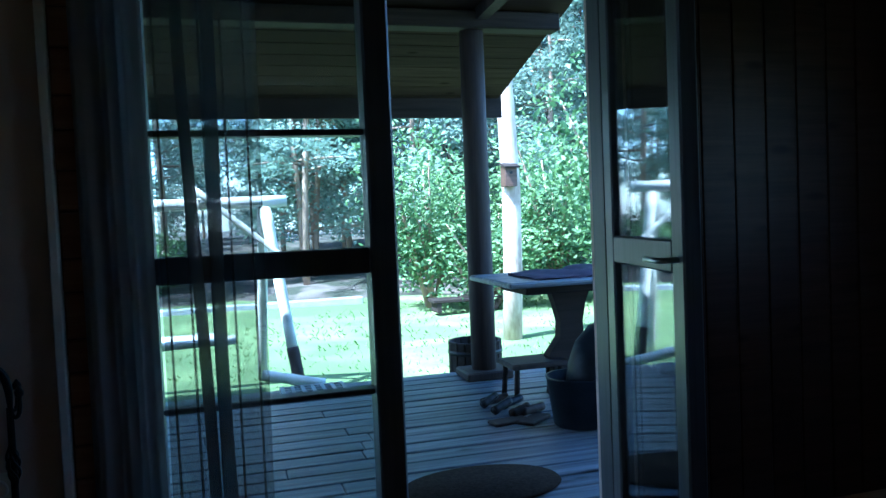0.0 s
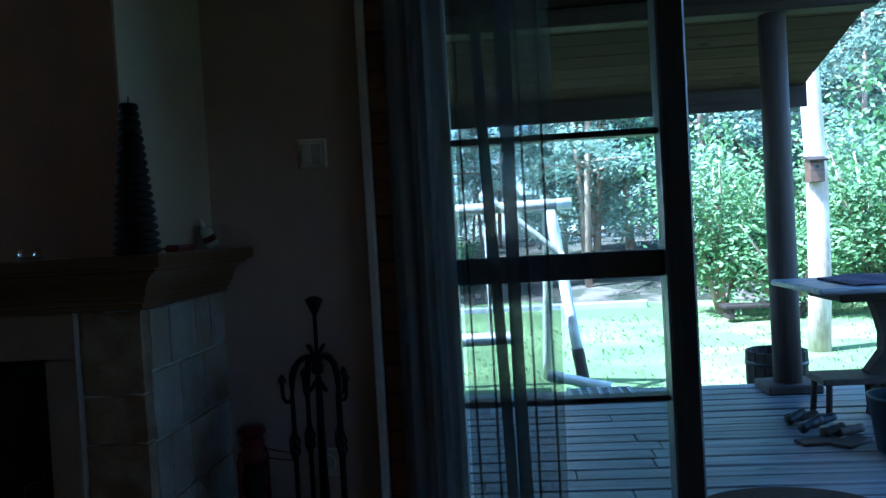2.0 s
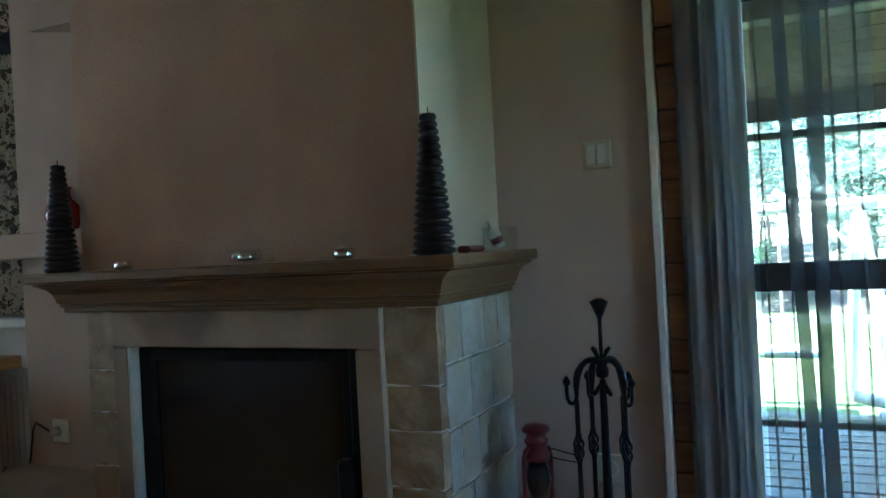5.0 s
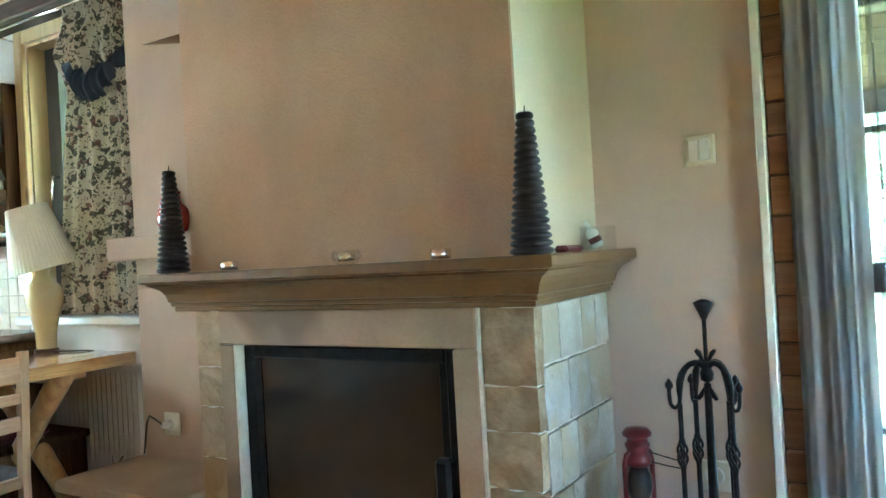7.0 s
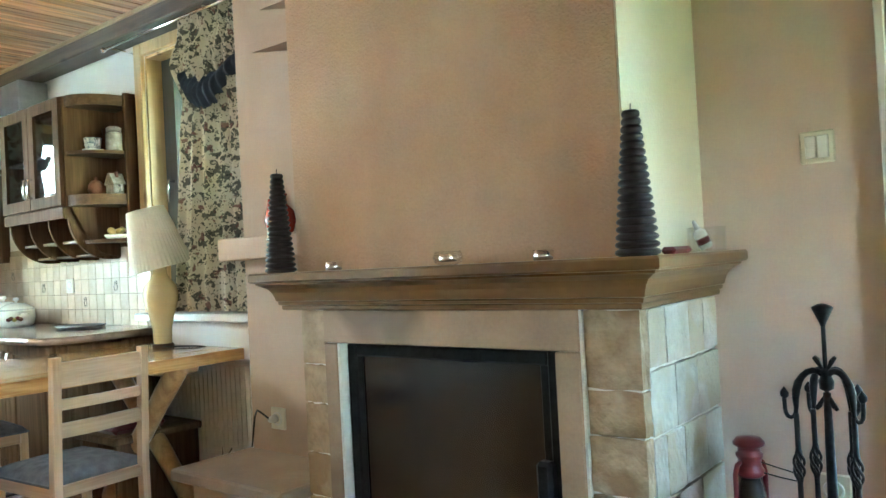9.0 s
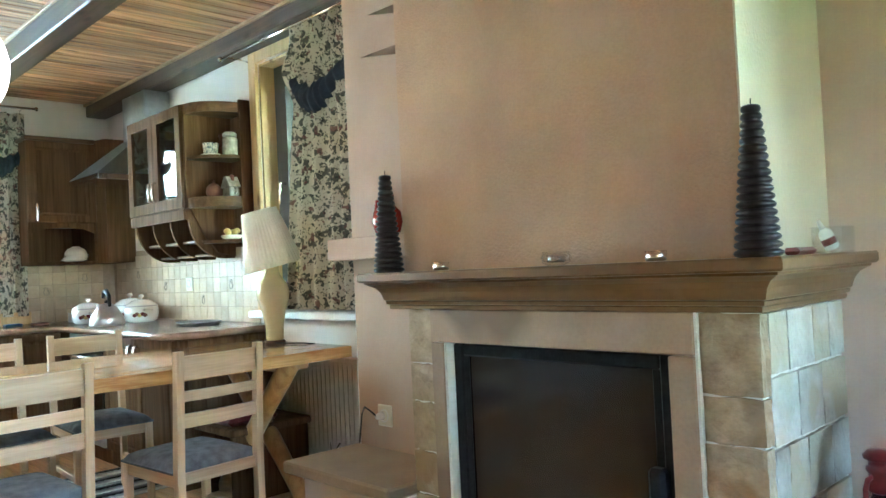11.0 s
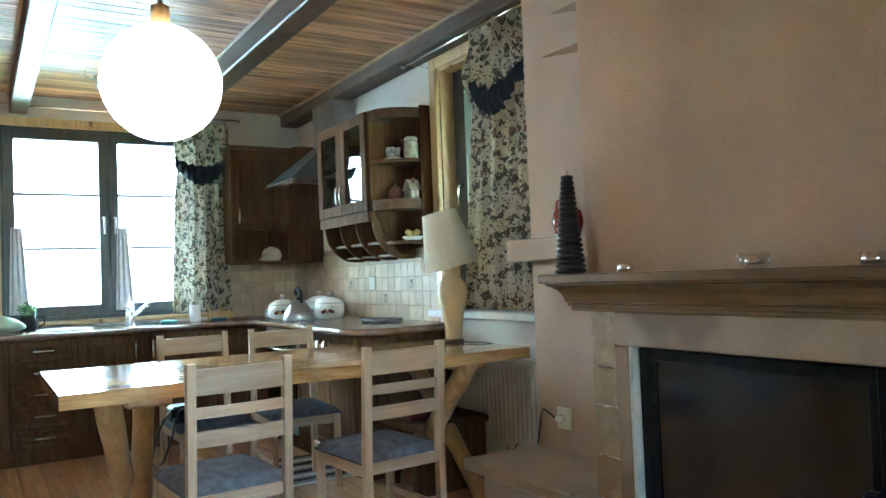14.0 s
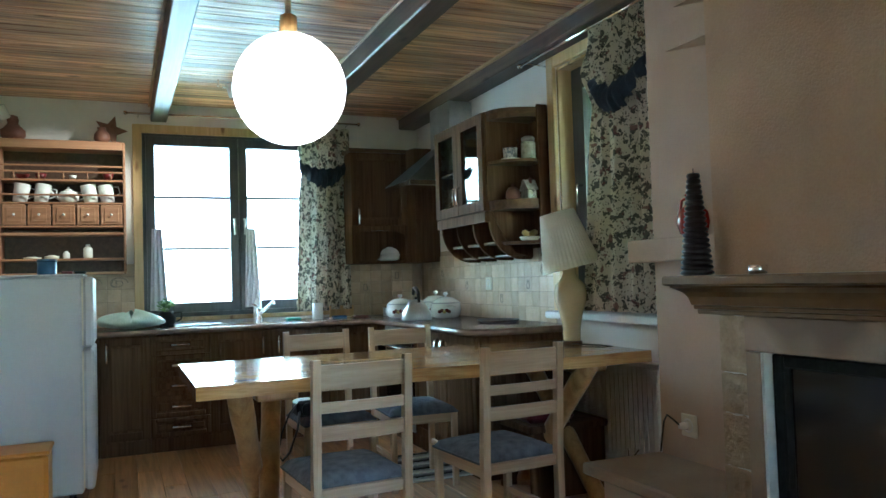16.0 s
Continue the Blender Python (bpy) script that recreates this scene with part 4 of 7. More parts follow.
part("drawer_front", Geo().box(-0.295, 0.295, -0.35, -0.33, 0.11, 0.24, 0.004), STEEL, oven)

corner = thing("corner_cabinet", -6.38, 2.2, 0.0, "dark wooden corner base cabinet", "cabinet")
part("body", Geo().box(-0.298, 0.52, -0.335, 0.298, 0.1, 0.86), CABWOOD, corner)
part("plinth", Geo().box(-0.298, 0.52, -0.32, 0.298, 0, 0.1), CABWOOD, corner)

wt = [(-6.678, -0.94), (-6.03, -0.94), (-6.03, 1.80), (-4.32, 1.80)]
wt += [(-4.32 + 0.2 * math.sin(a * math.pi / 12), 2.0 - 0.2 * math.cos(a * math.pi / 12)) for a in range(1, 7)]
wt += [(-4.12, 2.498), (-6.678, 2.498)]
top = solid("worktop", Geo().prism(wt, 2, 0.86, 0.9), WORKTOP, "brown mottled laminate kitchen worktop in an L shape", "worktop")
part("worktop_edge", Geo().tube([(p[0], p[1], 0.88) for p in wt[1:-1]], 0.0195, 8), WORKTOP, top)


def end_shelf(parent, x0, x1, z, t=0.022, yb=0.338):
    n = 10
    pts = [(x0, 0.0)] + [(x0 + (x1 - x0) * math.sin(i * math.pi / 2 / n), yb * (1 - math.cos(i * math.pi / 2 / n))) for i in range(n + 1)] + [(x0, yb)]
    return part("shelf", Geo().prism(pts[1:], 2, z, z + t), CABWOOD_Y, parent)


wc = thing("wall_cabinet", -5.0, 2.16, 1.64, "dark wooden wall cabinet with two glazed doors", "cabinet", "kitchen wall cabinets")
part("body", Geo().ring(1, -0.41, 0.41, 0, 0.66, 0.02, 0.02, 0, 0.338), CABWOOD, wc)
part("back_panel", Geo().box(-0.39, 0.39, 0.325, 0.338, 0.02, 0.64), CABWOOD, wc)
part("shelf", Geo().box(-0.39, 0.39, 0.02, 0.325, 0.32, 0.335), CABWOOD_Y, wc)
for a, b, hx in ((-0.408, -0.002, -0.03), (0.002, 0.408, 0.03)):
    r = 0.07
    d = part("door", Geo().ring(1, a, b, 0.005, 0.655, r, r, -0.022, -0.002), CABWOOD, wc)
    part("pane", Geo().box(a + r - 0.004, b - r + 0.004, -0.013, -0.009, r, 0.66 - r), PANE, d, "clear door glass")
    part("handle", Geo().tube([(hx, -0.022, 0.08), (hx, -0.045, 0.085), (hx, -0.05, 0.14), (hx, -0.045, 0.195), (hx, -0.022, 0.2)], 0.008, 8), CHROME, d, "chrome bow handle")
part("valance", Geo().box(-0.41, 0.41, -0.016, 0.0, -0.07, -0.003, 0.003), CABWOOD, wc)
for xx in (-0.41, -0.14, 0.13, 0.39):
    n = 10
    curve = [(0.02 + 0.24 * (1 - math.cos(i * math.pi / 2 / n)), -0.07 - 0.25 * math.sin(i * math.pi / 2 / n)) for i in range(n + 1)]
    part("bracket", Geo().prism([(0.338, -0.003), (0.0, -0.003), (0.0, -0.07)] + curve + [(0.338, -0.32)], 0, xx, xx + 0.018), CABWOOD, wc, "curved shelf bracket")
part("spice_shelf", Geo().box(-0.41, 0.41, 0.10, 0.338, -0.215, -0.197, 0.003), CABWOOD_Y, wc)
part("spice_shelf", Geo().box(-0.41, 0.41, 0.18, 0.338, -0.30, -0.285, 0.003), CABWOOD_Y, wc)

es = thing("end_shelf", -4.585, 2.16, 1.33, "dark wooden quarter-round open shelf with crockery", "shelf")
part("side_panel", Geo().box(0.225, 0.243, 0.26, 0.338, 0.0, 0.985, 0.003), CABWOOD, es)
part("back_panel", Geo().box(0.0, 0.243, 0.325, 0.338, 0.06, 0.96), CABWOOD, es)
part("side_panel", Geo().box(0.0, 0.012, 0.0, 0.325, 0.31, 0.96), CABWOOD, es)
for z, t in ((0.31, 0.065), (0.615, 0.02), (0.905, 0.065), (0.085, 0.02)):
    n = 10
    pts = [(0.012 + 0.213 * math.sin(i * math.pi / 2 / n), 0.30 - 0.29 * math.cos(i * math.pi / 2 / n)) for i in range(n + 1)] + [(0.225, 0.325), (0.012, 0.325)]
    if z < 0.2:
        pts = [(p[0], 0.325 - (0.325 - p[1]) * 0.7) for p in pts]
    part("shelf", Geo().prism(pts, 2, z, z + t), CABWOOD_Y, es)
part("bracket", Geo().prism([(0.325, 0.31), (0.03, 0.31), (0.10, 0.16), (0.2, 0.03), (0.325, 0.0)], 0, 0.0, 0.014), CABWOOD, es)

cw = thing("wall_cabinet", -6.34, 1.99, 1.355, "dark wooden wall cabinet with open plate shelf below", "cabinet", "kitchen wall cabinets")
part("body", Geo().ring(0, -0.25, 0.25, 0, 0.95, 0.018, 0.02, -0.338, 0), CABWOOD, cw)
part("back_panel", Geo().box(-0.338, -0.32, -0.232, 0.232, 0.02, 0.93), CABWOOD, cw)
part("shelf", Geo().box(-0.32, 0, -0.232, 0.232, 0.30, 0.32), CABWOOD_Y, cw)
framed_front(cw, -0.25, 0.25, 0.325, 0.95, 0.001, 1, "door", (-0.19, 0.40, "v"))
part("cornice", Geo().box(-0.338, 0.035, -0.262, 0.25, 0.952, 0.985, 0.006), CABWOOD_Y, cw)
part("apron", Geo().prism([(-0.232, 0.32), (0.232, 0.32), (0.232, 0.24), (0.15, 0.275), (0, 0.285), (-0.15, 0.275), (-0.232, 0.24)], 0, -0.012, 0.004), CABWOOD, cw)

wcn = thing("corner_wall_cabinet", -6.34, 2.26, 1.355, "dark wooden angled corner wall cabinet", "cabinet")
part("body", Geo().prism([(-0.338, -0.012), (0.0, -0.012), (0.12, 0.02), (0.13, 0.238), (-0.338, 0.238)], 2, 0.0, 0.985), CABWOOD, wcn)

hood = thing("cooker_hood", -5.9, 2.25, 1.94, "brushed steel chimney cooker hood", "hood")
g = Geo()
b0, t0 = (-0.30, 0.30, -0.25, 0.248), (-0.1, 0.42, 0.03, 0.248)
part("rim", Geo().box(*b0, 0.0, 0.045, 0.004), CHROME, hood)
vs = [(x, y, 0.045) for x, y in ((b0[0], b0[2]), (b0[1], b0[2]), (b0[1], b0[3]), (b0[0], b0[3]))] + [(x, y, 0.32) for x, y in ((-0.02, 0.05), (0.30, 0.05), (0.30, 0.248), (-0.02, 0.248))]
part("canopy", Geo().add(vs, [(0, 1, 5, 4), (1, 2, 6, 5), (2, 3, 7, 6), (3, 0, 4, 7), (4, 5, 6, 7)]), HOODSTEEL, hood)
part("flue", Geo().box(0.02, 0.42, 0.05, 0.246, 0.32, 0.65, 0.003), STEEL, hood)

# fridge and bin
fr = thing("fridge", -5.32, -0.52, 0.0, "white two-door fridge freezer standing sideways", "fridge")
part("body", Geo().box(-0.3, 0.32, -0.3, 0.24, 0.03, 1.285, 0.012), FRIDGEWHITE, fr)
part("top_board", Geo().box(-0.305, 0.325, -0.305, 0.25, 1.285, 1.30, 0.004), FRIDGEWHITE, fr)
for z0, z1 in ((0.05, 0.86), (0.872, 1.283)):
    d = part("fridge_door", Geo().box(-0.3, 0.32, 0.246, 0.30, z0, z1, 0.014), FRIDGEWHITE, fr)
    part("gasket", Geo().box(-0.29, 0.31, 0.238, 0.247, z0 + 0.01, z1 - 0.01), IVORY, d, "pale door gasket")
for sx in (-0.25, 0.27):
    part("foot", Geo().lathe([(0.02, 0), (0.02, 0.03)], sx, 0.18, 10), BLACK, fr)
bn = thing("waste_bin", -4.72, -0.55, 0.0, "orange plastic waste bin beside the fridge", "bin")
part("body", Geo().box(-0.14, 0.14, -0.16, 0.12, 0, 0.36, 0.02), ORANGE, bn)
part("rim", Geo().box(-0.15, 0.15, -0.17, 0.13, 0.355, 0.375, 0.008), ORANGE, bn)

# globe lamp
gl = thing("globe_lamp", -3.0, 0.545, 1.955, "large glowing white glass globe pendant lamp", "lamp")
part("globe", Geo().lathe([(0.216 * math.sin(math.pi * i / 24), -0.216 * math.cos(math.pi * i / 24)) for i in range(25)], 0, 0, 40), GLOBE, gl, "lit opal glass globe")
part("collar", Geo().lathe([(0.03, 0.21), (0.034, 0.213), (0.034, 0.285), (0.026, 0.29)], 0, 0, 16), LOGWOOD, gl, "turned wooden collar")
part("rod", Geo().lathe([(0.012, 0.28), (0.012, 0.70)], 0, 0, 10), BEAMEDGE, gl)
part("ceiling_rose", Geo().lathe([(0.05, 0.70), (0.055, 0.735), (0.055, 0.745)], 0, 0, 20), LOGWOOD, gl)

# ---- curtains ----
def folds(u, k, seed):
    a = math.sin(u * k * 2 * math.pi + 0.8 * math.sin(u * 5 + seed))
    return a * abs(a) ** 0.3 * 0.75 + math.sin(u * k * 5.3 * math.pi + seed) * 0.18 + math.sin(u * k * 9.1 + seed * 2) * 0.12


def draped(along, a0, a1, off, z0, z1, knot, depth, seed, k=6, flare=0.0):
    """A curtain hung along x or y, gathered under a band at height 'knot', bulging above it and wider at the hem."""
    def fn(u, v):
        z = z0 + (z1 - z0) * v
        pinch = math.exp(-((z - knot) / 0.11) ** 2)
        puff = 0.10 * math.exp(-((z - knot - 0.15) / 0.11) ** 2) * (0.75 + 0.25 * math.sin(u * 13 + seed))
        c = (a0 + a1) / 2
        w = (u - 0.5) * (a1 - a0) * (1 - 0.10 * pinch + (0.06 if z > knot else 0.0)) - flare * (1 - u) * max(0.0, (knot - z) / (knot - z0))
        d = depth * folds(u, k, seed + z * 0.3) * (1.0 - 0.35 * v) - puff * (1 - (2 * u - 1) ** 4)
        return Vector((c + w, off + d, z + 0.02 * pinch * math.sin(u * 17 + seed))) if along == 0 else Vector((off - d, c + w, z + 0.02 * pinch * math.sin(u * 17 + seed)))
    return fn


def swag(along, a0, a1, off, top, drop, swags, seed):
    """A ruffled band hanging in scallops."""
    def fn(u, v):
        hang = abs(math.sin(math.pi * (u * swags + 0.12 * seed)))
        z = top - drop * hang - (0.06 + 0.10 * hang) * v + 0.008 * math.sin(u * 47 + 2 * v)
        d = -0.055 - 0.045 * math.sin(math.pi * v) * (0.6 + 0.4 * hang) - 0.012 * math.sin(u * 70 + seed) * (0.4 + v) - 0.04 * hang
        x = a0 + (a1 - a0) * u
        return Vector((x, off + d, z)) if along == 0 else Vector((off - d, x, z))
    return fn


cn = thing("floral_curtain", -3.62, 2.40, 0.0, "gathered floral cotton curtain with a navy band", "curtain", "floral curtains")
part("cloth", Geo().sheet(draped(0, -0.07, 0.45, 0, 1.0, 2.60, 2.16, 0.088, 1.0, 5, 0.14), 130, 70), FLORAL, cn)
part("band", Geo().sheet(swag(0, 0.01, 0.53, 0.02, 2.31, 0.10, 1.0, 0.5), 90, 10), NAVY, cn, "navy scalloped gathering band")
cwst = thing("floral_curtain", -6.58, 1.60, 0.0, "gathered floral cotton curtain with a navy band", "curtain", "floral curtains")
part("cloth", Geo().sheet(draped(1, -0.24, 0.20, 0, 0.97, 2.55, 2.17, 0.07, 2.0, 4, 0.05), 110, 70), FLORAL, cwst)
part("band", Geo().sheet(swag(1, -0.265, 0.215, 0.0, 2.26, 0.08, 1.0, 0.4), 90, 10), NAVY, cwst, "navy scalloped gathering band")
for nm, x0, y0, x1, y1, z in (("curtain_rod", -6.585, -0.02, -6.585, 1.90, 2.60), ("curtain_rod", -4.40, 2.34, -3.0, 2.34, 2.568)):
    r = thing(nm, (x0 + x1) / 2, (y0 + y1) / 2, z, "thin metal curtain rod with ball ends", "curtain rod", "curtain rods")
    dx, dy = (x1 - x0) / 2, (y1 - y0) / 2
    part("rod", Geo().tube([(-dx, -dy, 0), (dx, dy, 0)], 0.009, 8), CHROME, r)
    for s in (-1, 1):
        part("finial", Geo().lathe([(0, -0.018), (0.013, -0.012), (0.018, 0), (0.013, 0.012), (0, 0.018)], s * dx, s * dy, 12), CHROME, r)
        if dx > dy:
            part("holder", Geo().tube([(s * dx * 0.9, 0, 0), (s * dx * 0.9, YN - y0, -0.01)], 0.006, 8), CHROME, r)
        else:
            part("holder", Geo().tube([(0, s * dy * 0.9, 0), (XW - x0, s * dy * 0.9, -0.01)], 0.006, 8), CHROME, r)

net = thing("net_curtain", -0.02, 2.40, 0.0, "grey sheer curtain drawn beside the terrace door", "curtain")
def net_fn(u, v):
    k = math.sin(u * 9 * math.pi) * 0.5 + math.sin(u * 23 * math.pi + 1.0) * 0.3 + math.sin(u * 41 + 2) * 0.2
    x = -0.06 + 0.32 * u + 0.016 * math.sin(u * 31 + v) - 0.02 * (1 - v) * (u - 0.5)
    return Vector((x, 0.03 * k + 0.006 * math.sin(v * 7 + u * 5), 0.02 + 2.35 * v))
part("net", Geo().sheet(net_fn, 130, 24), SHEER, net)
for a, w in ((0.02, 0.035), (0.085, 0.04)):
    def fold_fn(u, v, a=a, w=w):
        t = u * 4
        return Vector((a + w * (abs((t % 2) - 1)) + 0.012 * math.sin(v * 5 + a * 40) + 0.03 * (1 - v), 0.03 + 0.008 * t, 0.02 + 2.35 * v))
    part("fold", Geo().sheet(fold_fn, 24, 20), SHEER, net, "bunched darker fold")
dr = thing("grey_curtain", -0.18, 2.445, 0.0, "heavy grey curtain bunched at the door edge", "curtain")
part("cloth", Geo().sheet(lambda u, v: Vector((-0.105 + 0.20 * u, 0.02 * math.sin(u * 7 * math.pi) + 0.010 * math.sin(u * 31 + v * 2), 0.02 + 2.35 * v)), 70, 10), DRAPE, dr)

for i, y in enumerate((0.165, 0.91)):
    caf = thing("cafe_curtain", -6.655, y + 0.06, 1.02, "short white net curtain tied beside the window pane", "curtain", "cafe curtains")
    part("net", Geo().sheet(lambda u, v: Vector((0.012 * math.sin(u * 6 * math.pi), -0.08 + 0.14 * u * (1 - 0.45 * v) + 0.02 * v, 0.0 + 0.66 * v)), 30, 12), CAFE, caf)

# ---- table lamp ----
lp = thing("table_lamp", -3.785, 2.27, 0.812, "cream ceramic table lamp with a tilted pleated shade", "lamp")
part("foot", Geo().lathe([(0.058, 0), (0.058, 0.018), (0.05, 0.022)], 0, 0, 24), BEAMWOOD, lp, "dark wooden foot")
part("body", Geo().lathe([(0.046, 0.02), (0.048, 0.035), (0.05, 0.10), (0.066, 0.18), (0.088, 0.25), (0.092, 0.29), (0.082, 0.335), (0.05, 0.372), (0.036, 0.40), (0.036, 0.45), (0.04, 0.46), (0.02, 0.465)], 0, 0, 32), CREAM, lp)
tl = Matrix.Translation((0.01, 0.01, 0.43)) @ Matrix.Rotation(radians(13), 4, Vector((0.87, -0.5, 0)))
part("shade", Geo().lathe([(0.165, 0.0), (0.166, 0.004), (0.098, 0.325), (0.094, 0.325), (0.16, 0.008)], 0, 0, 240, tl, True, lambda a, z: 0.014 * math.sin(a * 44 + 0.6 * math.sin(a * 5))), SHADECLOTH, lp, "cream pleated fabric shade")
part("cord", Geo().tube([(0.05, -0.03, 0.01), (0.12, 0.02, 0.006), (0.20, 0.06, 0.006), (0.24, 0.10, 0.0), (0.25, 0.165, -0.08), (0.25, 0.17, -0.4), (0.28, 0.15, -0.62), (0.5, 0.05, -0.5)], 0.004, 6), BLACK, lp, "dark lamp cord")

# radiator under the side window
rd = thing("radiator", -3.62, 2.46, 0.18, "white ribbed steel panel radiator below the window", "radiator")
part("panel", Geo().box(-0.42, 0.42, -0.03, 0.0, 0, 0.56, 0.008), WHITE, rd)
for i in range(20):
    part("rib", Geo().box(-0.40 + i * 0.041, -0.372 + i * 0.041, -0.036, -0.03, 0.03, 0.53, 0.005), WHITE, rd)
part("bracket", Geo().box(-0.3, -0.27, 0.0, 0.04, 0.1, 0.45).box(0.27, 0.3, 0.0, 0.04, 0.1, 0.45), WHITE, rd)

# ---- outside ----
ZD, ZG = 0.04, -0.40
ground = setting("ground", Geo().sheet(lambda u, v: Vector((-90 + 180 * u, -60 + 180 * v, ZG - 0.0 + (0.25 * noise.noise(Vector((u * 30, v * 30, 0))) if abs(-60 + 180 * v - 2) > 9 else 0))), 60, 60), LAWN, "sunlit mown lawn reaching the forest", "ground")
setting("forest_floor", Geo().sheet(lambda u, v: Vector((-70 + 140 * u, 14.2 + 60 * v + 0.5 * math.sin(u * 40), ZG + 0.02 + 0.9 * min(1, v * 6) + 0.2 * noise.noise(Vector((u * 40, v * 20, 3))))), 70, 30), LITTER, "brown shaded forest floor", "ground")
setting("foundation", Geo().box(XW - 0.25, XE + 0.2, YN + 0.02, YN + 0.25, ZG - 0.3, -0.0), CONCRETE, "concrete footing under the house wall", "foundation")
setting("terrace_frame", Geo().box(-3.0, 5.5, YN + 0.25, 5.44, ZG - 0.05, ZD - 0.04), DARKPORCH, "dark joists below the terrace boards", "terrace")
# boards run on west, unseen, so that the roof shades the added hedge
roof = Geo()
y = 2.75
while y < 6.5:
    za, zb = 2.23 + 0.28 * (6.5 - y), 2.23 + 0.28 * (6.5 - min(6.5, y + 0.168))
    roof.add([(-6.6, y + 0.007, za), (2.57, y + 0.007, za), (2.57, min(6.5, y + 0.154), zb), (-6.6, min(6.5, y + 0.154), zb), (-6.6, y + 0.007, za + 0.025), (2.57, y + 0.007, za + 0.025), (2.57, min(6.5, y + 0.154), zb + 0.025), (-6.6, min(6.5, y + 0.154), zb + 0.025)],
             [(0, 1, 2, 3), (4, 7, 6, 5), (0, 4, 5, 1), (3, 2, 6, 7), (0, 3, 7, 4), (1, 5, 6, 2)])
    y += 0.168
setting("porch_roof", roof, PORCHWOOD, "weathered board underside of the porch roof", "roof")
# dark backing sheet added so that the gaps between the boards read black
roof = Geo()
roof.add([(-6.6, 2.75, 3.32), (2.6, 2.75, 3.32), (2.6, 6.52, 2.265), (-6.6, 6.52, 2.265), (-6.6, 2.75, 3.42), (2.6, 2.75, 3.42), (2.6, 6.52, 2.365), (-6.6, 6.52, 2.365)],
         [(0, 1, 2, 3), (4, 7, 6, 5), (0, 4, 5, 1), (3, 2, 6, 7), (0, 3, 7, 4), (1, 5, 6, 2)])
setting("porch_roof_deck", roof, DARKPLASTIC, "dark backing sheet added above the porch boards to blacken their gaps", "roof")
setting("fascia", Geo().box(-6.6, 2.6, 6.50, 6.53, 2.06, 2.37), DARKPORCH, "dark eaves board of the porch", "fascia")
setting("wall_gable", Geo().box(XW - 0.25, XE + 0.2, YN, YN + 0.25, ZC + 0.1, 3.6), PLASTER, "plain house wall above the porch", "wall")
# unseen roof; its west overhang is added to keep sun off the window
setting("house_roof", Geo().box(XW - 1.25, XE + 0.2, YS - 0.2, YN + 0.25, ZC + 0.12, ZC + 0.3), DARKPORCH, "unseen closed roof over the room with a west overhang blocking the sun", "roof")
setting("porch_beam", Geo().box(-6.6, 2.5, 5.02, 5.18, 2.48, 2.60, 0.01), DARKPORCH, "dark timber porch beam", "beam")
setting("porch_rafter", Geo().tube([(1.9, 5.1, 2.56), (2.35, 2.76, 3.12)], 0.06, 4), POSTWOOD, "timber porch rafter", "beam")

post = thing("porch_post", 1.87, 5.14, ZD, "round timber porch post on a square base", "post")
part("shaft", Geo().lathe([(0.088, 0.06), (0.09, 0.6), (0.086, 1.6), (0.084, 2.45)], 0, 0, 20), POSTWOOD, post)
part("base", Geo().box(-0.17, 0.17, -0.15, 0.15, 0, 0.06, 0.01), POSTWOOD, post, "square timber base")

swing = thing("swing_frame", 0.3, 7.3, ZG, "pale peeled log swing frame standing on the lawn", "swing")
def logpart(nm, a, b, r):
    part(nm, log(a, b, r, r * 0.9), BIRCH, swing)
logpart("top_log", (-2.6, 0, 1.78), (0.42, 0.0, 1.80), 0.06)
logpart("leg", (0.22, 0.0, 1.74), (0.388, -0.256, 0.46), 0.055)
part("leg_sleeve", log((0.388, -0.256, 0.46), (0.45, -0.35, 0.0), 0.058, 0.055), POSTWOOD, swing, "dark tarred lower leg")
logpart("leg", (0.2, 0.0, 1.74), (0.15, 0.75, 0.0), 0.05)
logpart("leg", (-2.4, 0.0, 1.72), (-2.5, -0.5, 0.0), 0.055)
logpart("leg", (-2.4, 0.0, 1.72), (-2.4, 0.7, 0.0), 0.05)
logpart("brace", (-0.42, -0.08, 1.95), (0.42, -0.12, 1.22), 0.03)
logpart("foot", (0.1, -0.36, 0.25), (0.65, -0.36, 0.12), 0.05)
logpart("seat_log", (-1.7, -0.1, 0.52), (-0.1, -0.1, 0.55), 0.045)
for s in (-1.5, -0.4):
    part("rope", Geo().tube([(s, 0, 1.77), (s, -0.1, 0.55)], 0.012, 6), BIRCH, swing)
part("seat_board", Geo().box(-1.6, -0.2, -0.3, 0.15, 0.55, 0.59, 0.01), BIRCH, swing)

ot = thing("garden_table", 2.35, 4.45, ZD, "weathered terrace table on a shaped pedestal", "table")
part("tabletop", Geo().box(-0.66, 0.8, -0.35, 0.4, 0.72, 0.755, 0.01), DECKWOOD, ot)
part("under_rail", Geo().box(-0.5, 0.6, -0.2, 0.25, 0.66, 0.72, 0.01), DARKPORCH, ot)
part("pedestal", Geo().prism([(-0.27, 0.66), (0.0, 0.66), (-0.03, 0.58), (-0.055, 0.46), (-0.05, 0.36), (0.03, 0.25), (0.0, 0.16), (0.03, 0.0), (-0.29, 0.0), (-0.26, 0.16), (-0.30, 0.25), (-0.215, 0.36), (-0.21, 0.46), (-0.24, 0.58)], 1, -0.04, 0.04), DARKPORCH, ot, "dark shaped board pedestal")
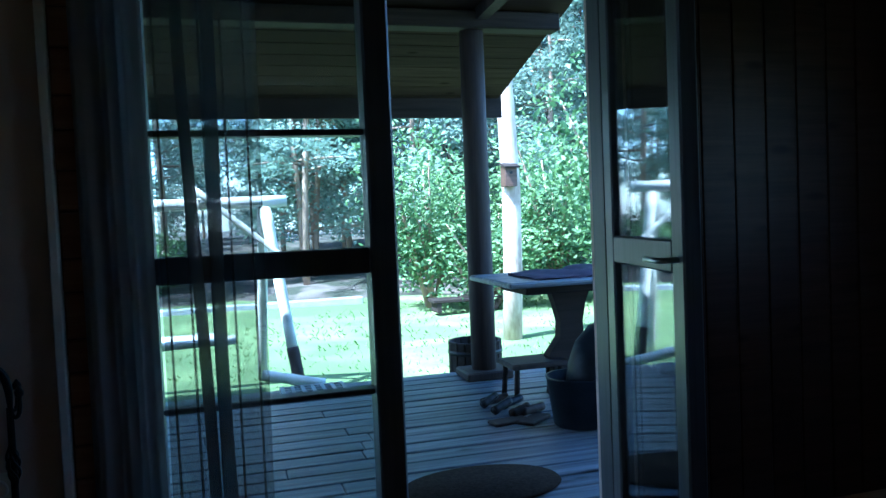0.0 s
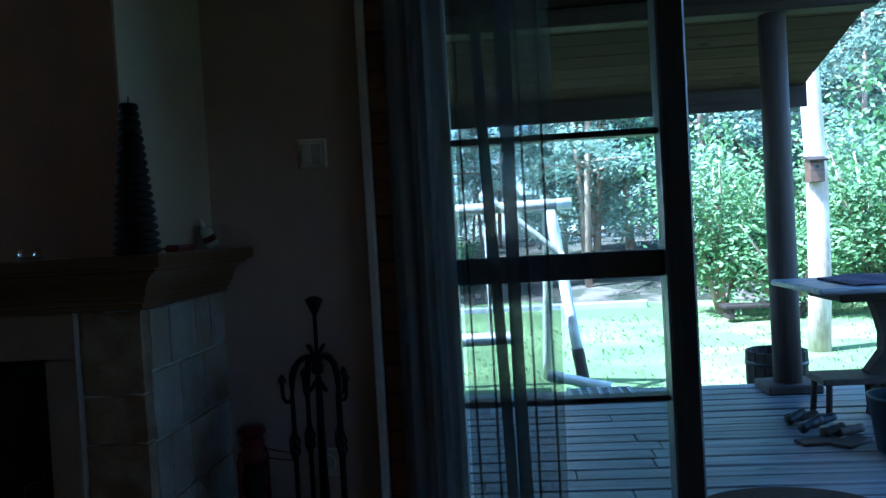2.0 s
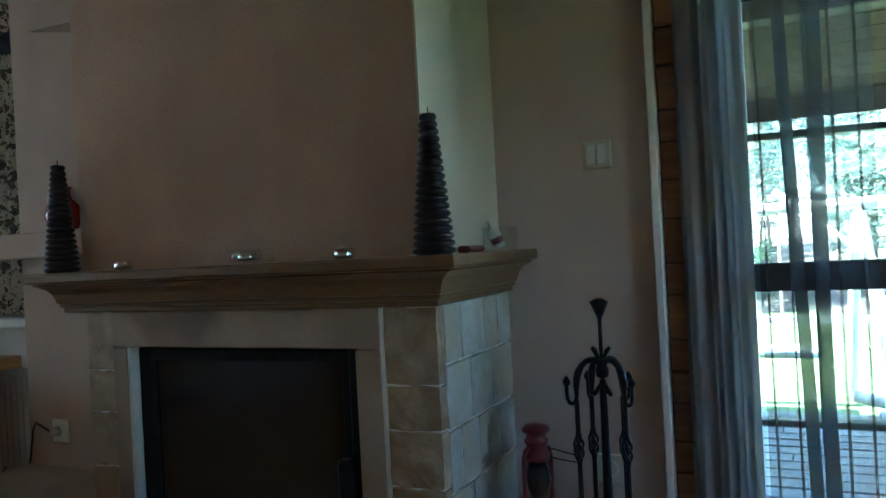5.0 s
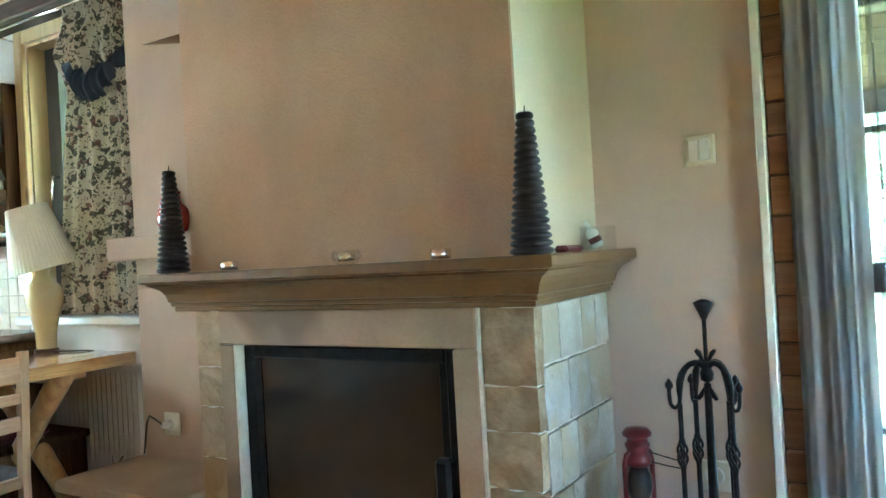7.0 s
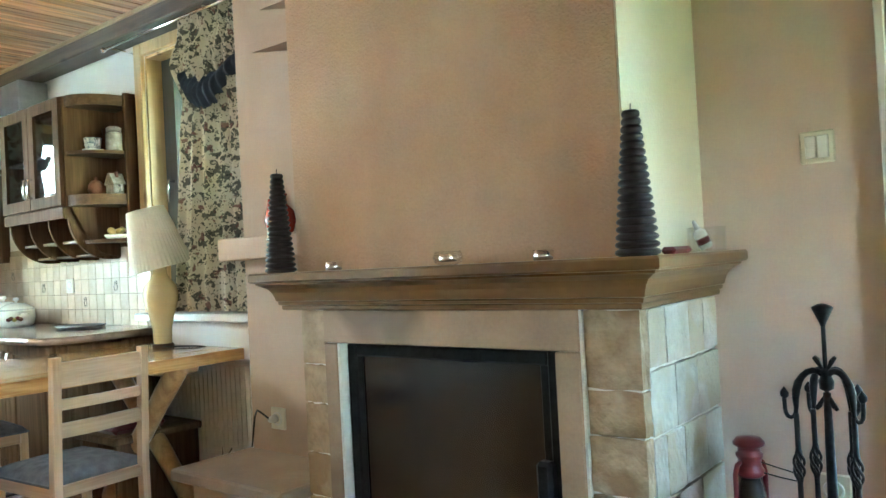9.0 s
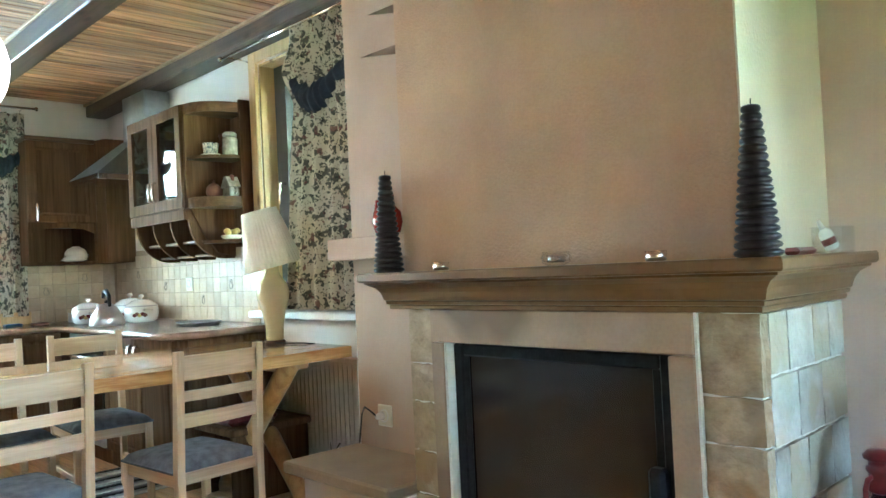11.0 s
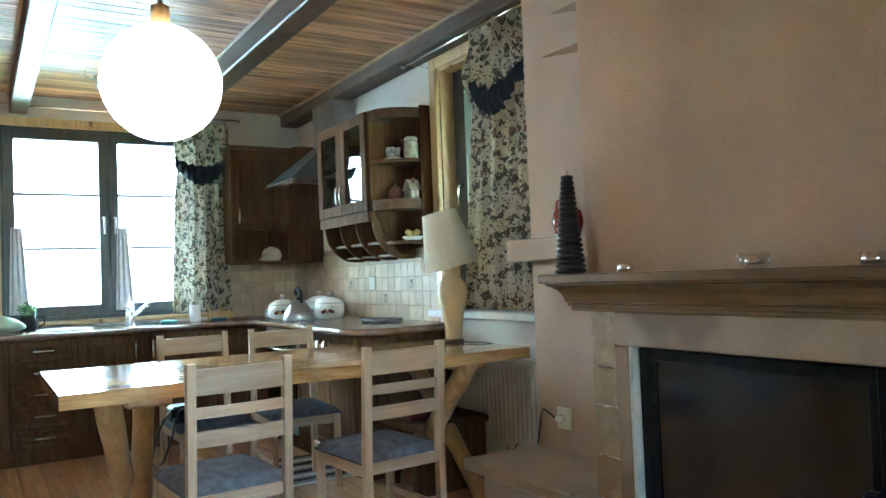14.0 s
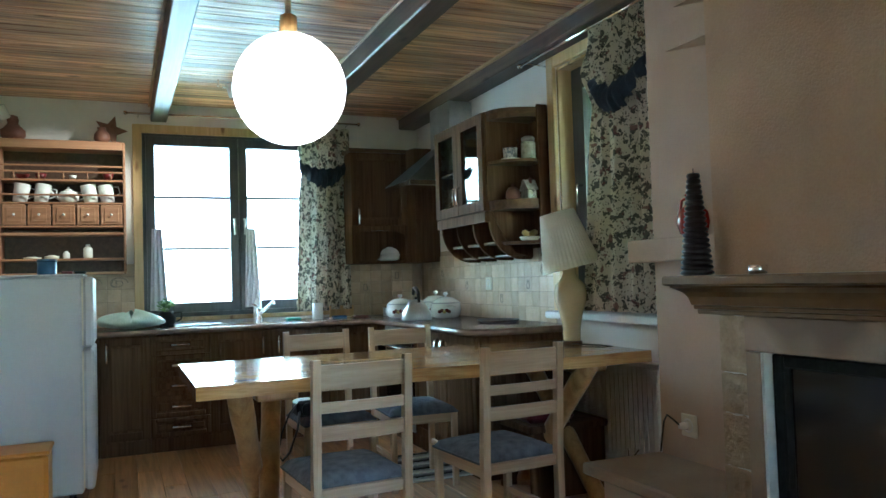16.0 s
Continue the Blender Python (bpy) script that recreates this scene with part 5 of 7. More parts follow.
solid("blanket", Geo().sheet(lambda u, v: Vector((1.88 + 1.15 * u, 4.15 + 0.55 * v, 0.80 + 0.026 * math.sin(math.pi * min(1, max(0, u))) ** 0.3 * (1 - (2 * v - 1) ** 6) + 0.008 * math.sin(u * 23 + v * 5) + 0.012 * (u > 0.35))), 40, 14).box(1.90, 3.0, 4.17, 4.68, 0.797, 0.81, 0.005), DARKCLOTH, "dark purple folded blankets lying on the terrace table", "blanket")

# pines and shrubs
def blades(rnd, n, centre, size, leaf, squash=0.7):
    """Small leaf blades scattered through a clump."""
    vs, fs = [], []
    for i in range(n):
        d = Vector((rnd.gauss(0, 1), rnd.gauss(0, 1), rnd.gauss(0, 1)))
        d = d.normalized() * size * rnd.uniform(0.3, 1.0)
        c = Vector(centre) + Vector((d.x, d.y, d.z * squash))
        a = Vector((rnd.uniform(-1, 1), rnd.uniform(-1, 1), rnd.uniform(-0.7, 0.7))).normalized() * leaf
        b = a.orthogonal().normalized() * leaf * 0.45
        o = len(vs)
        vs += [c - a, c + b, c + a, c - b]
        fs.append((o, o + 1, o + 2, o + 3))
    return vs, fs


def pine(seed, height, bare, spread, bark):
    rnd = random.Random(seed)
    t = thing("pine_tree", 0, 0, 0, "tall pine with bare lower trunk and blue-green needles", "tree", "forest pines")
    g = Geo()
    lean = [(0.15 * math.sin(i * 0.7 + seed), 0.15 * math.cos(i * 0.6 + seed), height * i / 8 - 0.6 * (i == 0)) for i in range(9)]
    g.tube(lean, [0.062 * (1 - i / 9) + 0.012 for i in range(9)], 9)
    crown = Geo()
    n = 46
    for k in range(n):
        h = bare + (height - bare) * (k / n) ** 0.9
        a = rnd.uniform(0, 6.28)
        w = spread * (1 - 0.75 * (h - bare) / (height - bare)) * rnd.uniform(0.5, 1.1)
        i = min(7, int(h / height * 8))
        root = Vector((lean[i][0], lean[i][1], h))
        tip = root + Vector((math.cos(a) * w, math.sin(a) * w, rnd.uniform(-0.2, 0.35)))
        g.tube([root, root.lerp(tip, 0.6) + Vector((0, 0, 0.05)), tip], [0.03, 0.02, 0.008], 5)
        for f in (0.45, 0.75, 1.0):
            crown.add(*blades(rnd, 105, root.lerp(tip, f), 0.5, 0.06))
    part("trunk", g, bark, t)
    part("crown", crown, NEEDLE, t, "blue-green needle crown")
    return t


def shrub(seed, height, width):
    rnd = random.Random(seed)
    t = thing("leafy_tree", 0, 0, 0, "young broad-leaved tree with bright green leaves", "tree", "green undergrowth")
    g, crown = Geo(), Geo()
    for k in range(9):
        a = rnd.uniform(0, 6.28)
        tip = Vector((math.cos(a) * width * rnd.uniform(0.3, 1), math.sin(a) * width * rnd.uniform(0.3, 1), height * rnd.uniform(0.5, 1)))
        g.tube([(0, 0, -0.3), tip * 0.5 + Vector((0, 0, 0.1 * height)), tip], [0.045, 0.03, 0.01], 5)
        for f in (0.3, 0.5, 0.7, 0.85, 1.0):
            crown.add(*blades(rnd, 85, tip * f + Vector((rnd.uniform(-0.2, 0.2), rnd.uniform(-0.2, 0.2), 0.05 * height)), 0.6, 0.058, 0.9))
    part("trunk", g, BARK, t)
    part("crown", crown, LEAF, t, "bright green leaf crown")
    return t


pines = [pine(3, 12, 1.4, 2.0, BARK), pine(8, 14, 2.2, 2.1, BARK), pine(21, 9, 0.7, 1.8, BARK)]
shrubs = [shrub(5, 2.5, 1.3), shrub(14, 1.9, 1.1)]
rnd = random.Random(77)
spots = []
for i in range(130):
    y = 15.6 + 26 * rnd.random() ** 1.3
    x = rnd.uniform(-16, 24) * (y / 24)
    spots.append((x, y))
for i, (x, y) in enumerate(spots):
    z = ZG + 0.6
    m = pose(x, y, z, 0, 0, rnd.uniform(0, 360)) @ Matrix.Scale(1, 4)
    if i < 3:
        pines[i].matrix_basis = m
    else:
        copy_thing(pines[i % 3], m)
sp = [(3.7, 13.2), (4.5, 12.4), (5.9, 12.6), (6.9, 11.9), (5.1, 14.2), (7.8, 13.2), (9.0, 12.6), (-1.6, 17.2), (-3.4, 16.8), (10.5, 14.5), (6.4, 10.6), (-5.0, 15.6), (7.0, 15.6)]
for i, (x, y) in enumerate(sp):
    k = rnd.uniform(0.75, 1.12)
    m = pose(x, y, ZG, 0, 0, rnd.uniform(0, 360)) @ Matrix.Diagonal((k, k, k * rnd.uniform(0.8, 1.15), 1))
    if i < 2:
        shrubs[i].matrix_basis = m
    else:
        copy_thing(shrubs[i % 2], m)
big = thing("pine_tree", 3.6, 9.0, ZG, "sunlit pale pine trunk with a wooden bird box", "tree")
part("trunk", Geo().tube([(0.04 * math.sin(i), 0.03 * math.cos(i * 1.3), -0.1 + i * 1.0) for i in range(13)], [0.125 - 0.004 * i for i in range(13)], 14), BARKPALE, big)
crown = Geo()
for k in range(40):
    a = rnd.uniform(0, 6.28)
    w = rnd.uniform(0.5, 2.4)
    crown.add(*blades(rnd, 50, (math.cos(a) * w, math.sin(a) * w, rnd.uniform(7.5, 12.5)), 0.6, 0.12))
part("crown", crown, NEEDLE, big, "high needle crown")
# stand-in foliage added to keep the side window's view dark green
hedge = thing("hedge", -4.2, 3.7, ZG, "dense green hedge added to darken the view through the side window", "hedge")
hg = Geo()
for k in range(150):
    hg.add(*blades(rnd, 40, (rnd.uniform(-1.2, 1.0), rnd.uniform(-0.25, 0.25), rnd.uniform(0.1, 2.7)), 0.28, 0.06, 1.0))
part("foliage", hg, LEAF, hedge)
for k in range(5):
    part("stem", Geo().tube([(-1.0 + k * 0.45, 0, -0.1), (-0.98 + k * 0.45, 0.03, 2.2)], 0.025, 6), BARK, hedge)
# kitchen window view: a plain glowing panel, added to light the room too
setting("backdrop", Geo().box(-13.0, -12.9, -9, 11, -2, 9), glow("backdrop_glow", (0.92, 0.97, 1.0), 0.205), "glowing panel standing in for the bright view outside the kitchen window", "backdrop")

# ---- things on the mantel ----
def ridged_candle(nm, x, y, h, label):
    c = thing(nm, x, y, 1.187, label, "candle", "ridged cone candles")
    prof, n = [(0.055, 0.0)], 19
    for i in range(n):
        r = 0.057 - 0.036 * i / n
        z = h * i / n
        prof += [(r * 0.86, z + 0.001), (r * 1.0, z + h / n * 0.22), (r * 1.06, z + h / n * 0.5), (r * 1.0, z + h / n * 0.78), (r * 0.86, z + h / n * 0.97)]
    prof += [(0.019, h - 0.002), (0.017, h)]
    part("wax", Geo().lathe(prof, 0, 0, 28), BLACKWAX, c)
    part("wick", Geo().tube([(0, 0, h - 0.003), (0.001, 0, h + 0.018)], 0.0015, 5), BLACK, c)


ridged_candle("cone_candle", -2.277, 1.86, 0.372, "black ridged cone candle on the mantel")
ridged_candle("cone_candle", -0.852, 1.865, 0.38, "taller black ridged cone candle on the mantel")
for x in (-1.99, -1.135):
    t = thing("tea_light", x, 1.86, 1.187, "small tea light in clear glass", "candle", "tea lights")
    part("cup", Geo().lathe([(0.026, 0.001), (0.029, 0.003), (0.030, 0.030), (0.0285, 0.030), (0.0265, 0.005)], 0, 0, 20), CHROME, t, "shiny metal cup")
    part("wax", Geo().lathe([(0.0265, 0.004), (0.0265, 0.022), (0.0, 0.022)], 0, 0, 16), WHITECERAMIC, t)
b = thing("glass_bowl", -1.47, 1.85, 1.187, "round clear glass candle bowl", "bowl")
part("bowl", Geo().lathe([(0.026, 0.0), (0.042, 0.009), (0.048, 0.024), (0.041, 0.043), (0.038, 0.043), (0.044, 0.024), (0.038, 0.013), (0.0, 0.009)], 0, 0, 28), THINGLASS, b)
part("cup", Geo().lathe([(0.026, 0.010), (0.028, 0.012), (0.029, 0.034), (0.0275, 0.034), (0.0265, 0.013)], 0, 0, 20), CHROME, b, "shiny metal candle cup")
part("wax", Geo().lathe([(0.0265, 0.013), (0.0265, 0.027), (0, 0.027)], 0, 0, 16), WHITECERAMIC, b)
v = thing("red_vase", -2.635, 2.165, 1.353, "small red glazed jug on the pier ledge", "vase")
part("body", Geo().lathe([(0.03, 0), (0.045, 0.01), (0.056, 0.055), (0.05, 0.10), (0.026, 0.13), (0.022, 0.16), (0.028, 0.175), (0.024, 0.175), (0.018, 0.16)], 0, 0, 24), REDGLASS, v)
v.scale = (1.25, 1.25, 1.0)
part("ear", Geo().tube([(-0.024, 0, 0.165), (-0.055, 0, 0.155), (-0.065, 0, 0.11), (-0.05, 0, 0.08)], 0.006, 8), REDGLASS, v)
k = thing("pocket_knife", -0.83, 2.07, 1.187, "red folding pocket knife lying on the mantel", "knife")
part("scale", Geo().box(-0.022, 0.022, -0.066, 0.066, 0.0, 0.02, 0.009), RED, k)
part("spring", Geo().box(-0.023, -0.0222, -0.06, 0.06, 0.007, 0.013), CHROME, k)
gc = thing("glass_holder", -0.835, 2.33, 1.187, "square clear glass holder with a white bottle", "glass")
g = Geo()
for q in ((-0.045, -0.04, -0.045, 0.045), (0.04, 0.045, -0.045, 0.045), (-0.04, 0.04, -0.045, -0.04), (-0.04, 0.04, 0.04, 0.045)):
    g.box(*q, 0.0, 0.075)
g.box(-0.04, 0.04, -0.04, 0.04, 0, 0.006)
part("glass", g, THINGLASS, gc)
bt = thing("glue_bottle", -0.835, 2.33, 1.196, "small white plastic bottle with a red label", "bottle")
tb = pose(0.0, 0, 0.0, 0, -24, 35) @ Matrix.Scale(1.1, 4)
part("body", Geo().lathe([(0.016, 0.002), (0.018, 0.006), (0.018, 0.05), (0.009, 0.06)], 0, 0, 18, tb), WHITECERAMIC, bt)
part("label", Geo().lathe([(0.0186, 0.016), (0.0186, 0.034)], 0, 0, 18, tb), RED, bt)
part("cap", Geo().lathe([(0.009, 0.058), (0.005, 0.085), (0.003, 0.086)], 0, 0, 12, tb), WHITECERAMIC, bt)

# switch and sockets
def wallplate(nm, x, y, z, label, two):
    s = thing(nm, x, y, z, label, nm.replace("_", " "))
    part("frame", Geo().box(-0.049, 0.049, -0.012, 0, -0.049, 0.049, 0.005), IVORY, s)
    if two == "switch":
        for a in (-0.033, 0.001):
            part("rocker", Geo().box(a, a + 0.032, -0.018, -0.009, -0.034, 0.034, 0.003), WHITECERAMIC, s)
    else:
        part("insert", Geo().lathe([(0.0, 0.0), (0.03, 0.0), (0.031, 0.006), (0.024, 0.006), (0.022, 0.002)], 0, 0, 20, pose(0, -0.009, 0, 90)), WHITECERAMIC, s)


wallplate("light_switch", -0.546, YN, 1.483, "ivory double light switch on the wall", "switch")
wallplate("wall_socket", -0.555, YN, 0.455, "ivory wall socket behind the fire tools", "socket")
wallplate("wall_socket", -2.75, 2.2, 0.535, "ivory wall socket on the chimney pier", "socket")
wallplate("wall_socket", -5.25, YN - 0.011, 1.16, "ivory wall socket on the kitchen tiles", "socket")
pl = thing("power_plug", -2.76, 2.19, 0.535, "white plug with a dark cable hanging down", "plug")
part("plug", Geo().lathe([(0.018, 0.0), (0.018, 0.02), (0.012, 0.04), (0.0, 0.042)], 0, 0, 14, pose(0, 0, 0, 90)), WHITECERAMIC, pl)
part("cable", Geo().tube([(0, -0.035, 0.0), (-0.02, -0.06, 0.03), (-0.07, -0.05, 0.04), (-0.13, -0.02, 0.0), (-0.17, 0.0, -0.07), (-0.185, 0.0, -0.147)], 0.004, 6), BLACK, pl)

# ---- fire tools and lantern ----
st = thing("fire_tool_stand", -0.495, 2.2, 0.0, "black wrought iron fire tool stand with twisted tools", "fire tools")
part("stem", Geo().tube([(0, 0, 0.02), (0, 0, 0.3), (0, 0, 0.80)], [0.018, 0.017, 0.010], 8), IRON, st)
part("handle", Geo().tube([(0, 0, 0.80), (0, 0, 0.985)], 0.006, 8), IRON, st)
part("finial", Geo().lathe([(0.006, 0.975), (0.012, 0.99), (0.026, 1.02), (0.028, 1.026), (0.012, 1.034), (0.0, 1.036)], 0, 0, 8), IRON, st)
for s in (-1, 1):
    for tt in (0, 1):
        part("bow_leaf", Geo().tube([(s * 0.006, 0, 0.86 - tt * 0.07), (s * 0.018, -0.004, 0.885 - tt * 0.12), (s * 0.026, -0.006, 0.895 - tt * 0.14)], [0.004, 0.009, 0.006], 4), IRON, st)
part("knot", Geo().lathe([(0.0, 0.80), (0.018, 0.81), (0.02, 0.83), (0.014, 0.845), (0.019, 0.855), (0.0, 0.868)], 0, 0, 10), IRON, st)
for k in range(3):
    a = k * math.pi / 1.5 + 0.3
    part("foot", Geo().tube([(0, 0, 0.06), (math.cos(a) * 0.08, math.sin(a) * 0.08, 0.07), (math.cos(a) * 0.15, math.sin(a) * 0.15, 0.008)], 0.01, 6), IRON, st)
for k, (dx, dy) in enumerate(((-0.072, -0.025), (-0.045, 0.05), (0.045, 0.05), (0.066, -0.025))):
    bow = [(0.5 - 0.5 * math.cos(i / 9 * math.pi), 0.822 + 0.045 * math.sin(i / 9 * math.pi) - 0.04 * (i / 9) ** 2) for i in range(10)]
    curl = [(1.18 - 0.18 * math.cos(i / 6 * math.pi), 0.757 - 0.024 * math.sin(i / 6 * math.pi)) for i in range(7)] + [(1.37, 0.785)]
    arm = [(dx * f, dy * f, z) for f, z in bow + curl]
    ar = part("hook_arm", Geo().tube(arm, [0.009] * 7 + [0.011, 0.011, 0.009] + [0.006] * 8, 8), IRON, st)
    part("bud", Geo().lathe([(0.0, 0.0), (0.011, 0.01), (0.012, 0.02), (0.004, 0.032), (0, 0.036)], dx * 1.36, dy * 1.36, 6, Matrix.Translation((0, 0, 0.78))), IRON, ar)
for k, (dx, dy) in enumerate(((-0.072, -0.028), (-0.046, 0.042), (0.046, 0.042), (0.067, -0.028))):
    tool = part("tool", Geo().tube([(dx, dy, 0.745), (dx, dy, 0.60), (dx, dy, 0.12)], [0.008, 0.008, 0.009], 6), IRON, st, "hanging iron tool with twisted grip")
    for ph in (0, math.pi / 2, math.pi, math.pi * 1.5):
        part("twist", Geo().tube([(dx + 0.014 * math.sin(i / 12 * math.pi) * math.cos(ph + i * 0.42), dy + 0.014 * math.sin(i / 12 * math.pi) * math.sin(ph + i * 0.42), 0.655 - i * 0.0085) for i in range(13)], 0.0045, 5), IRON, tool)
    part("blade", Geo().box(dx - 0.035, dx + 0.035, dy - 0.004, dy + 0.004, 0.05, 0.13, 0.003) if k % 2 else Geo().tube([(dx, dy, 0.13), (dx, dy, 0.07), (dx + 0.03, dy, 0.05)], 0.006, 6), IRON, tool)
lst = thing("stone_plinth", -0.72, 2.22, 0.0, "low sandstone plinth beside the fireplace", "plinth")
part("block", Geo().box(-0.12, 0.13, -0.12, 0.2, 0, 0.372, 0.01), STONE, lst)
ln = thing("storm_lantern", -0.705, 2.2, 0.372, "red paraffin storm lantern with glass chimney", "lantern")
ln.scale = (1.08, 1.08, 1.0)
part("tank", Geo().lathe([(0.04, 0), (0.043, 0.006), (0.043, 0.045), (0.032, 0.056), (0.02, 0.062), (0.02, 0.075)], 0, 0, 24), RED, ln)
part("glass_chimney", Geo().lathe([(0.024, 0.075), (0.034, 0.10), (0.037, 0.125), (0.033, 0.155), (0.026, 0.18)], 0, 0, 20), THINGLASS, ln)
part("burner", Geo().lathe([(0.02, 0.07), (0.031, 0.10), (0.034, 0.125), (0.030, 0.152), (0.022, 0.175), (0.0, 0.178)], 0, 0, 16), BLACK, ln, "sooty inside of the chimney")
part("hood", Geo().lathe([(0.026, 0.178), (0.036, 0.186), (0.036, 0.20), (0.03, 0.208), (0.029, 0.228), (0.034, 0.236), (0.034, 0.244), (0.028, 0.25), (0.028, 0.262), (0.039, 0.268), (0.04, 0.276), (0.03, 0.288), (0.0, 0.292)], 0, 0, 20), RED, ln)
for s in (-1, 1):
    part("air_tube", Geo().tube([(s * 0.020, s * 0.030, 0.04), (s * 0.026, s * 0.038, 0.06), (s * 0.026, s * 0.038, 0.19), (s * 0.022, s * 0.032, 0.215), (s * 0.012, s * 0.018, 0.225)], 0.007, 8), RED, ln)
part("bail", Geo().tube([(0.03, 0, 0.222), (0.07, -0.005, 0.214), (0.115, -0.01, 0.206), (0.118, -0.01, 0.185), (0.075, -0.005, 0.188), (0.03, 0, 0.194)], 0.0022, 6), BLACK, ln, "thin wire carrying bow")

# ---- crockery rack over the fridge ----
rk = thing("plate_rack", -6.66, -0.46, 1.32, "brown wooden wall rack with rails and small drawers", "rack")
for y0 in (-0.435, 0.415):
    part("side", Geo().box(-0.018, 0.19, y0, y0 + 0.02, 0, 1.02, 0.004), RACKWOOD, rk)
part("back", Geo().box(-0.018, -0.008, -0.415, 0.415, 0, 1.0), BEAMWOOD, rk, "dark back boards")
for z, t in ((0.0, 0.02), (0.11, 0.016), (0.30, 0.022), (0.36, 0.014), (0.535, 0.016), (0.71, 0.016), (0.955, 0.065)):
    part("shelf", Geo().box(-0.008, 0.188 if z < 0.9 else 0.205, -0.415, 0.415, z, z + t, 0.003), RACKWOOD, rk)
for z in (0.60, 0.82, 0.775):
    part("rail", Geo().box(0.175, 0.187, -0.415, 0.415, z, z + 0.014, 0.003), RACKWOOD, rk)
for i in range(5):
    part("baluster", Geo().lathe([(0.006, 0.726), (0.009, 0.745), (0.005, 0.76), (0.006, 0.775)], 0.181, -0.33 + i * 0.165, 8), RACKWOOD, rk)
for i in range(5):
    y0 = -0.41 + i * 0.165
    d = part("drawer", Geo().box(0.15, 0.192, y0 + 0.004, y0 + 0.158, 0.378, 0.532, 0.004).box(0.192, 0.198, y0 + 0.03, y0 + 0.132, 0.40, 0.51, 0.006), RACKWOOD, rk, "small panelled drawer")
    part("knob", Geo().lathe([(0.004, 0), (0.004, 0.012), (0.010, 0.018), (0.0, 0.024)], 0, 0, 12, pose(0.198, y0 + 0.081, 0.455, 0, 90)), WHITECERAMIC, d, "pale drawer knob")


def mug(x, y, z, tilt, s=1.0):
    m = thing("white_mug", x, y, z, "white porcelain mug hung tilted on the rack", "mug", "mugs on the rack")
    tm = pose(0, 0, 0.0, tilt, 0, 0)
    part("cup", Geo().lathe([(0.03 * s, 0.0), (0.034 * s, 0.004), (0.042 * s, 0.10 * s), (0.039 * s, 0.10 * s), (0.031 * s, 0.008), (0, 0.008)], 0, 0, 20, tm), WHITECERAMIC, m)
    part("ear", Geo().tube([tm @ Vector(p) for p in ((0, 0.038 * s, 0.085 * s), (0, 0.066 * s, 0.08 * s), (0, 0.068 * s, 0.045 * s), (0, 0.036 * s, 0.028 * s))], 0.005, 6), WHITECERAMIC, m)


for y in (-0.76, -0.62, -0.27, -0.15):
    mug(-6.55, y, 1.875, -10 if y < -0.5 else 10, 1.4)
tp = thing("teapot", -6.56, -0.43, 1.872, "white porcelain teapot on the rack", "teapot")
part("body", Geo().lathe([(0.04, 0), (0.07, 0.02), (0.078, 0.05), (0.06, 0.085), (0.03, 0.095)], 0, 0, 24), WHITECERAMIC, tp)
part("lid", Geo().lathe([(0.032, 0.094), (0.02, 0.108), (0.006, 0.112), (0.01, 0.122), (0, 0.128)], 0, 0, 16), WHITECERAMIC, tp)
part("spout", Geo().tube([(0, -0.065, 0.04), (0, -0.10, 0.06), (0, -0.12, 0.095)], [0.016, 0.011, 0.008], 8), WHITECERAMIC, tp)
part("ear", Geo().tube([(0, 0.06, 0.08), (0, 0.105, 0.085), (0, 0.11, 0.04), (0, 0.07, 0.025)], 0.007, 8), WHITECERAMIC, tp)
for y, r, h, mat, lab in ((-0.62, 0.045, 0.05, RED, "red glazed bowl on the rack"), (-0.40, 0.03, 0.04, WHITECERAMIC, "small white cup on the rack"), (-0.15, 0.05, 0.075, RED, "red paper flower in a pot"), (-0.74, 0.05, 0.04, RED, "red glazed bowl on the rack")):
    o = thing("small_bowl", -6.57, y, 2.046, lab, "bowl", "bowls on the rack")
    part("bowl", Geo().lathe([(r * 0.5, 0), (r, h), (r * 0.92, h), (r * 0.4, 0.006), (0, 0.006)], 0, 0, 18), mat, o)
for y, r, h, mat, lab in ((-0.30, 0.034, 0.11, WHITECERAMIC, "white lidded jar in the rack"), (-0.45, 0.026, 0.06, WHITECERAMIC, "small white cup in the rack"), (-0.55, 0.05, 0.03, IVORY, "small pale dish in the rack"), (-0.68, 0.06, 0.02, IVORY, "flat pale dish in the rack")):
    o = thing("small_jar", -6.57, y, 1.446, lab, "jar", "jars in the rack")
    part("jar", Geo().lathe([(r * 0.9, 0), (r, h * 0.2), (r, h * 0.7), (r * 0.5, h * 0.85), (r * 0.5, h)], 0, 0, 18), mat, o)
pk = thing("clay_figure", -6.56, -0.80, 2.34, "brown clay gourd figure on the rack", "ornament")
part("body", Geo().lathe([(0.05, 0), (0.085, 0.03), (0.085, 0.075), (0.05, 0.11), (0.036, 0.13), (0.042, 0.155), (0.03, 0.185), (0, 0.195)], 0, 0, 20), CLAY, pk)
sr = thing("clay_star", -6.57, -0.13, 2.34, "brown clay star leaning on a jug", "ornament")
part("star", Geo().prism([(0.125 * (1 if i % 2 == 0 else 0.45) * math.sin(i * math.pi / 5 + 0.3), 0.11 + 0.125 * (1 if i % 2 == 0 else 0.45) * math.cos(i * math.pi / 5 + 0.3)) for i in range(10)], 0, -0.03, -0.01), CLAY, sr)
part("jug", Geo().lathe([(0.04, 0), (0.06, 0.03), (0.055, 0.07), (0.03, 0.10), (0.034, 0.12)], 0.04, -0.06, 18), CLAY, sr)
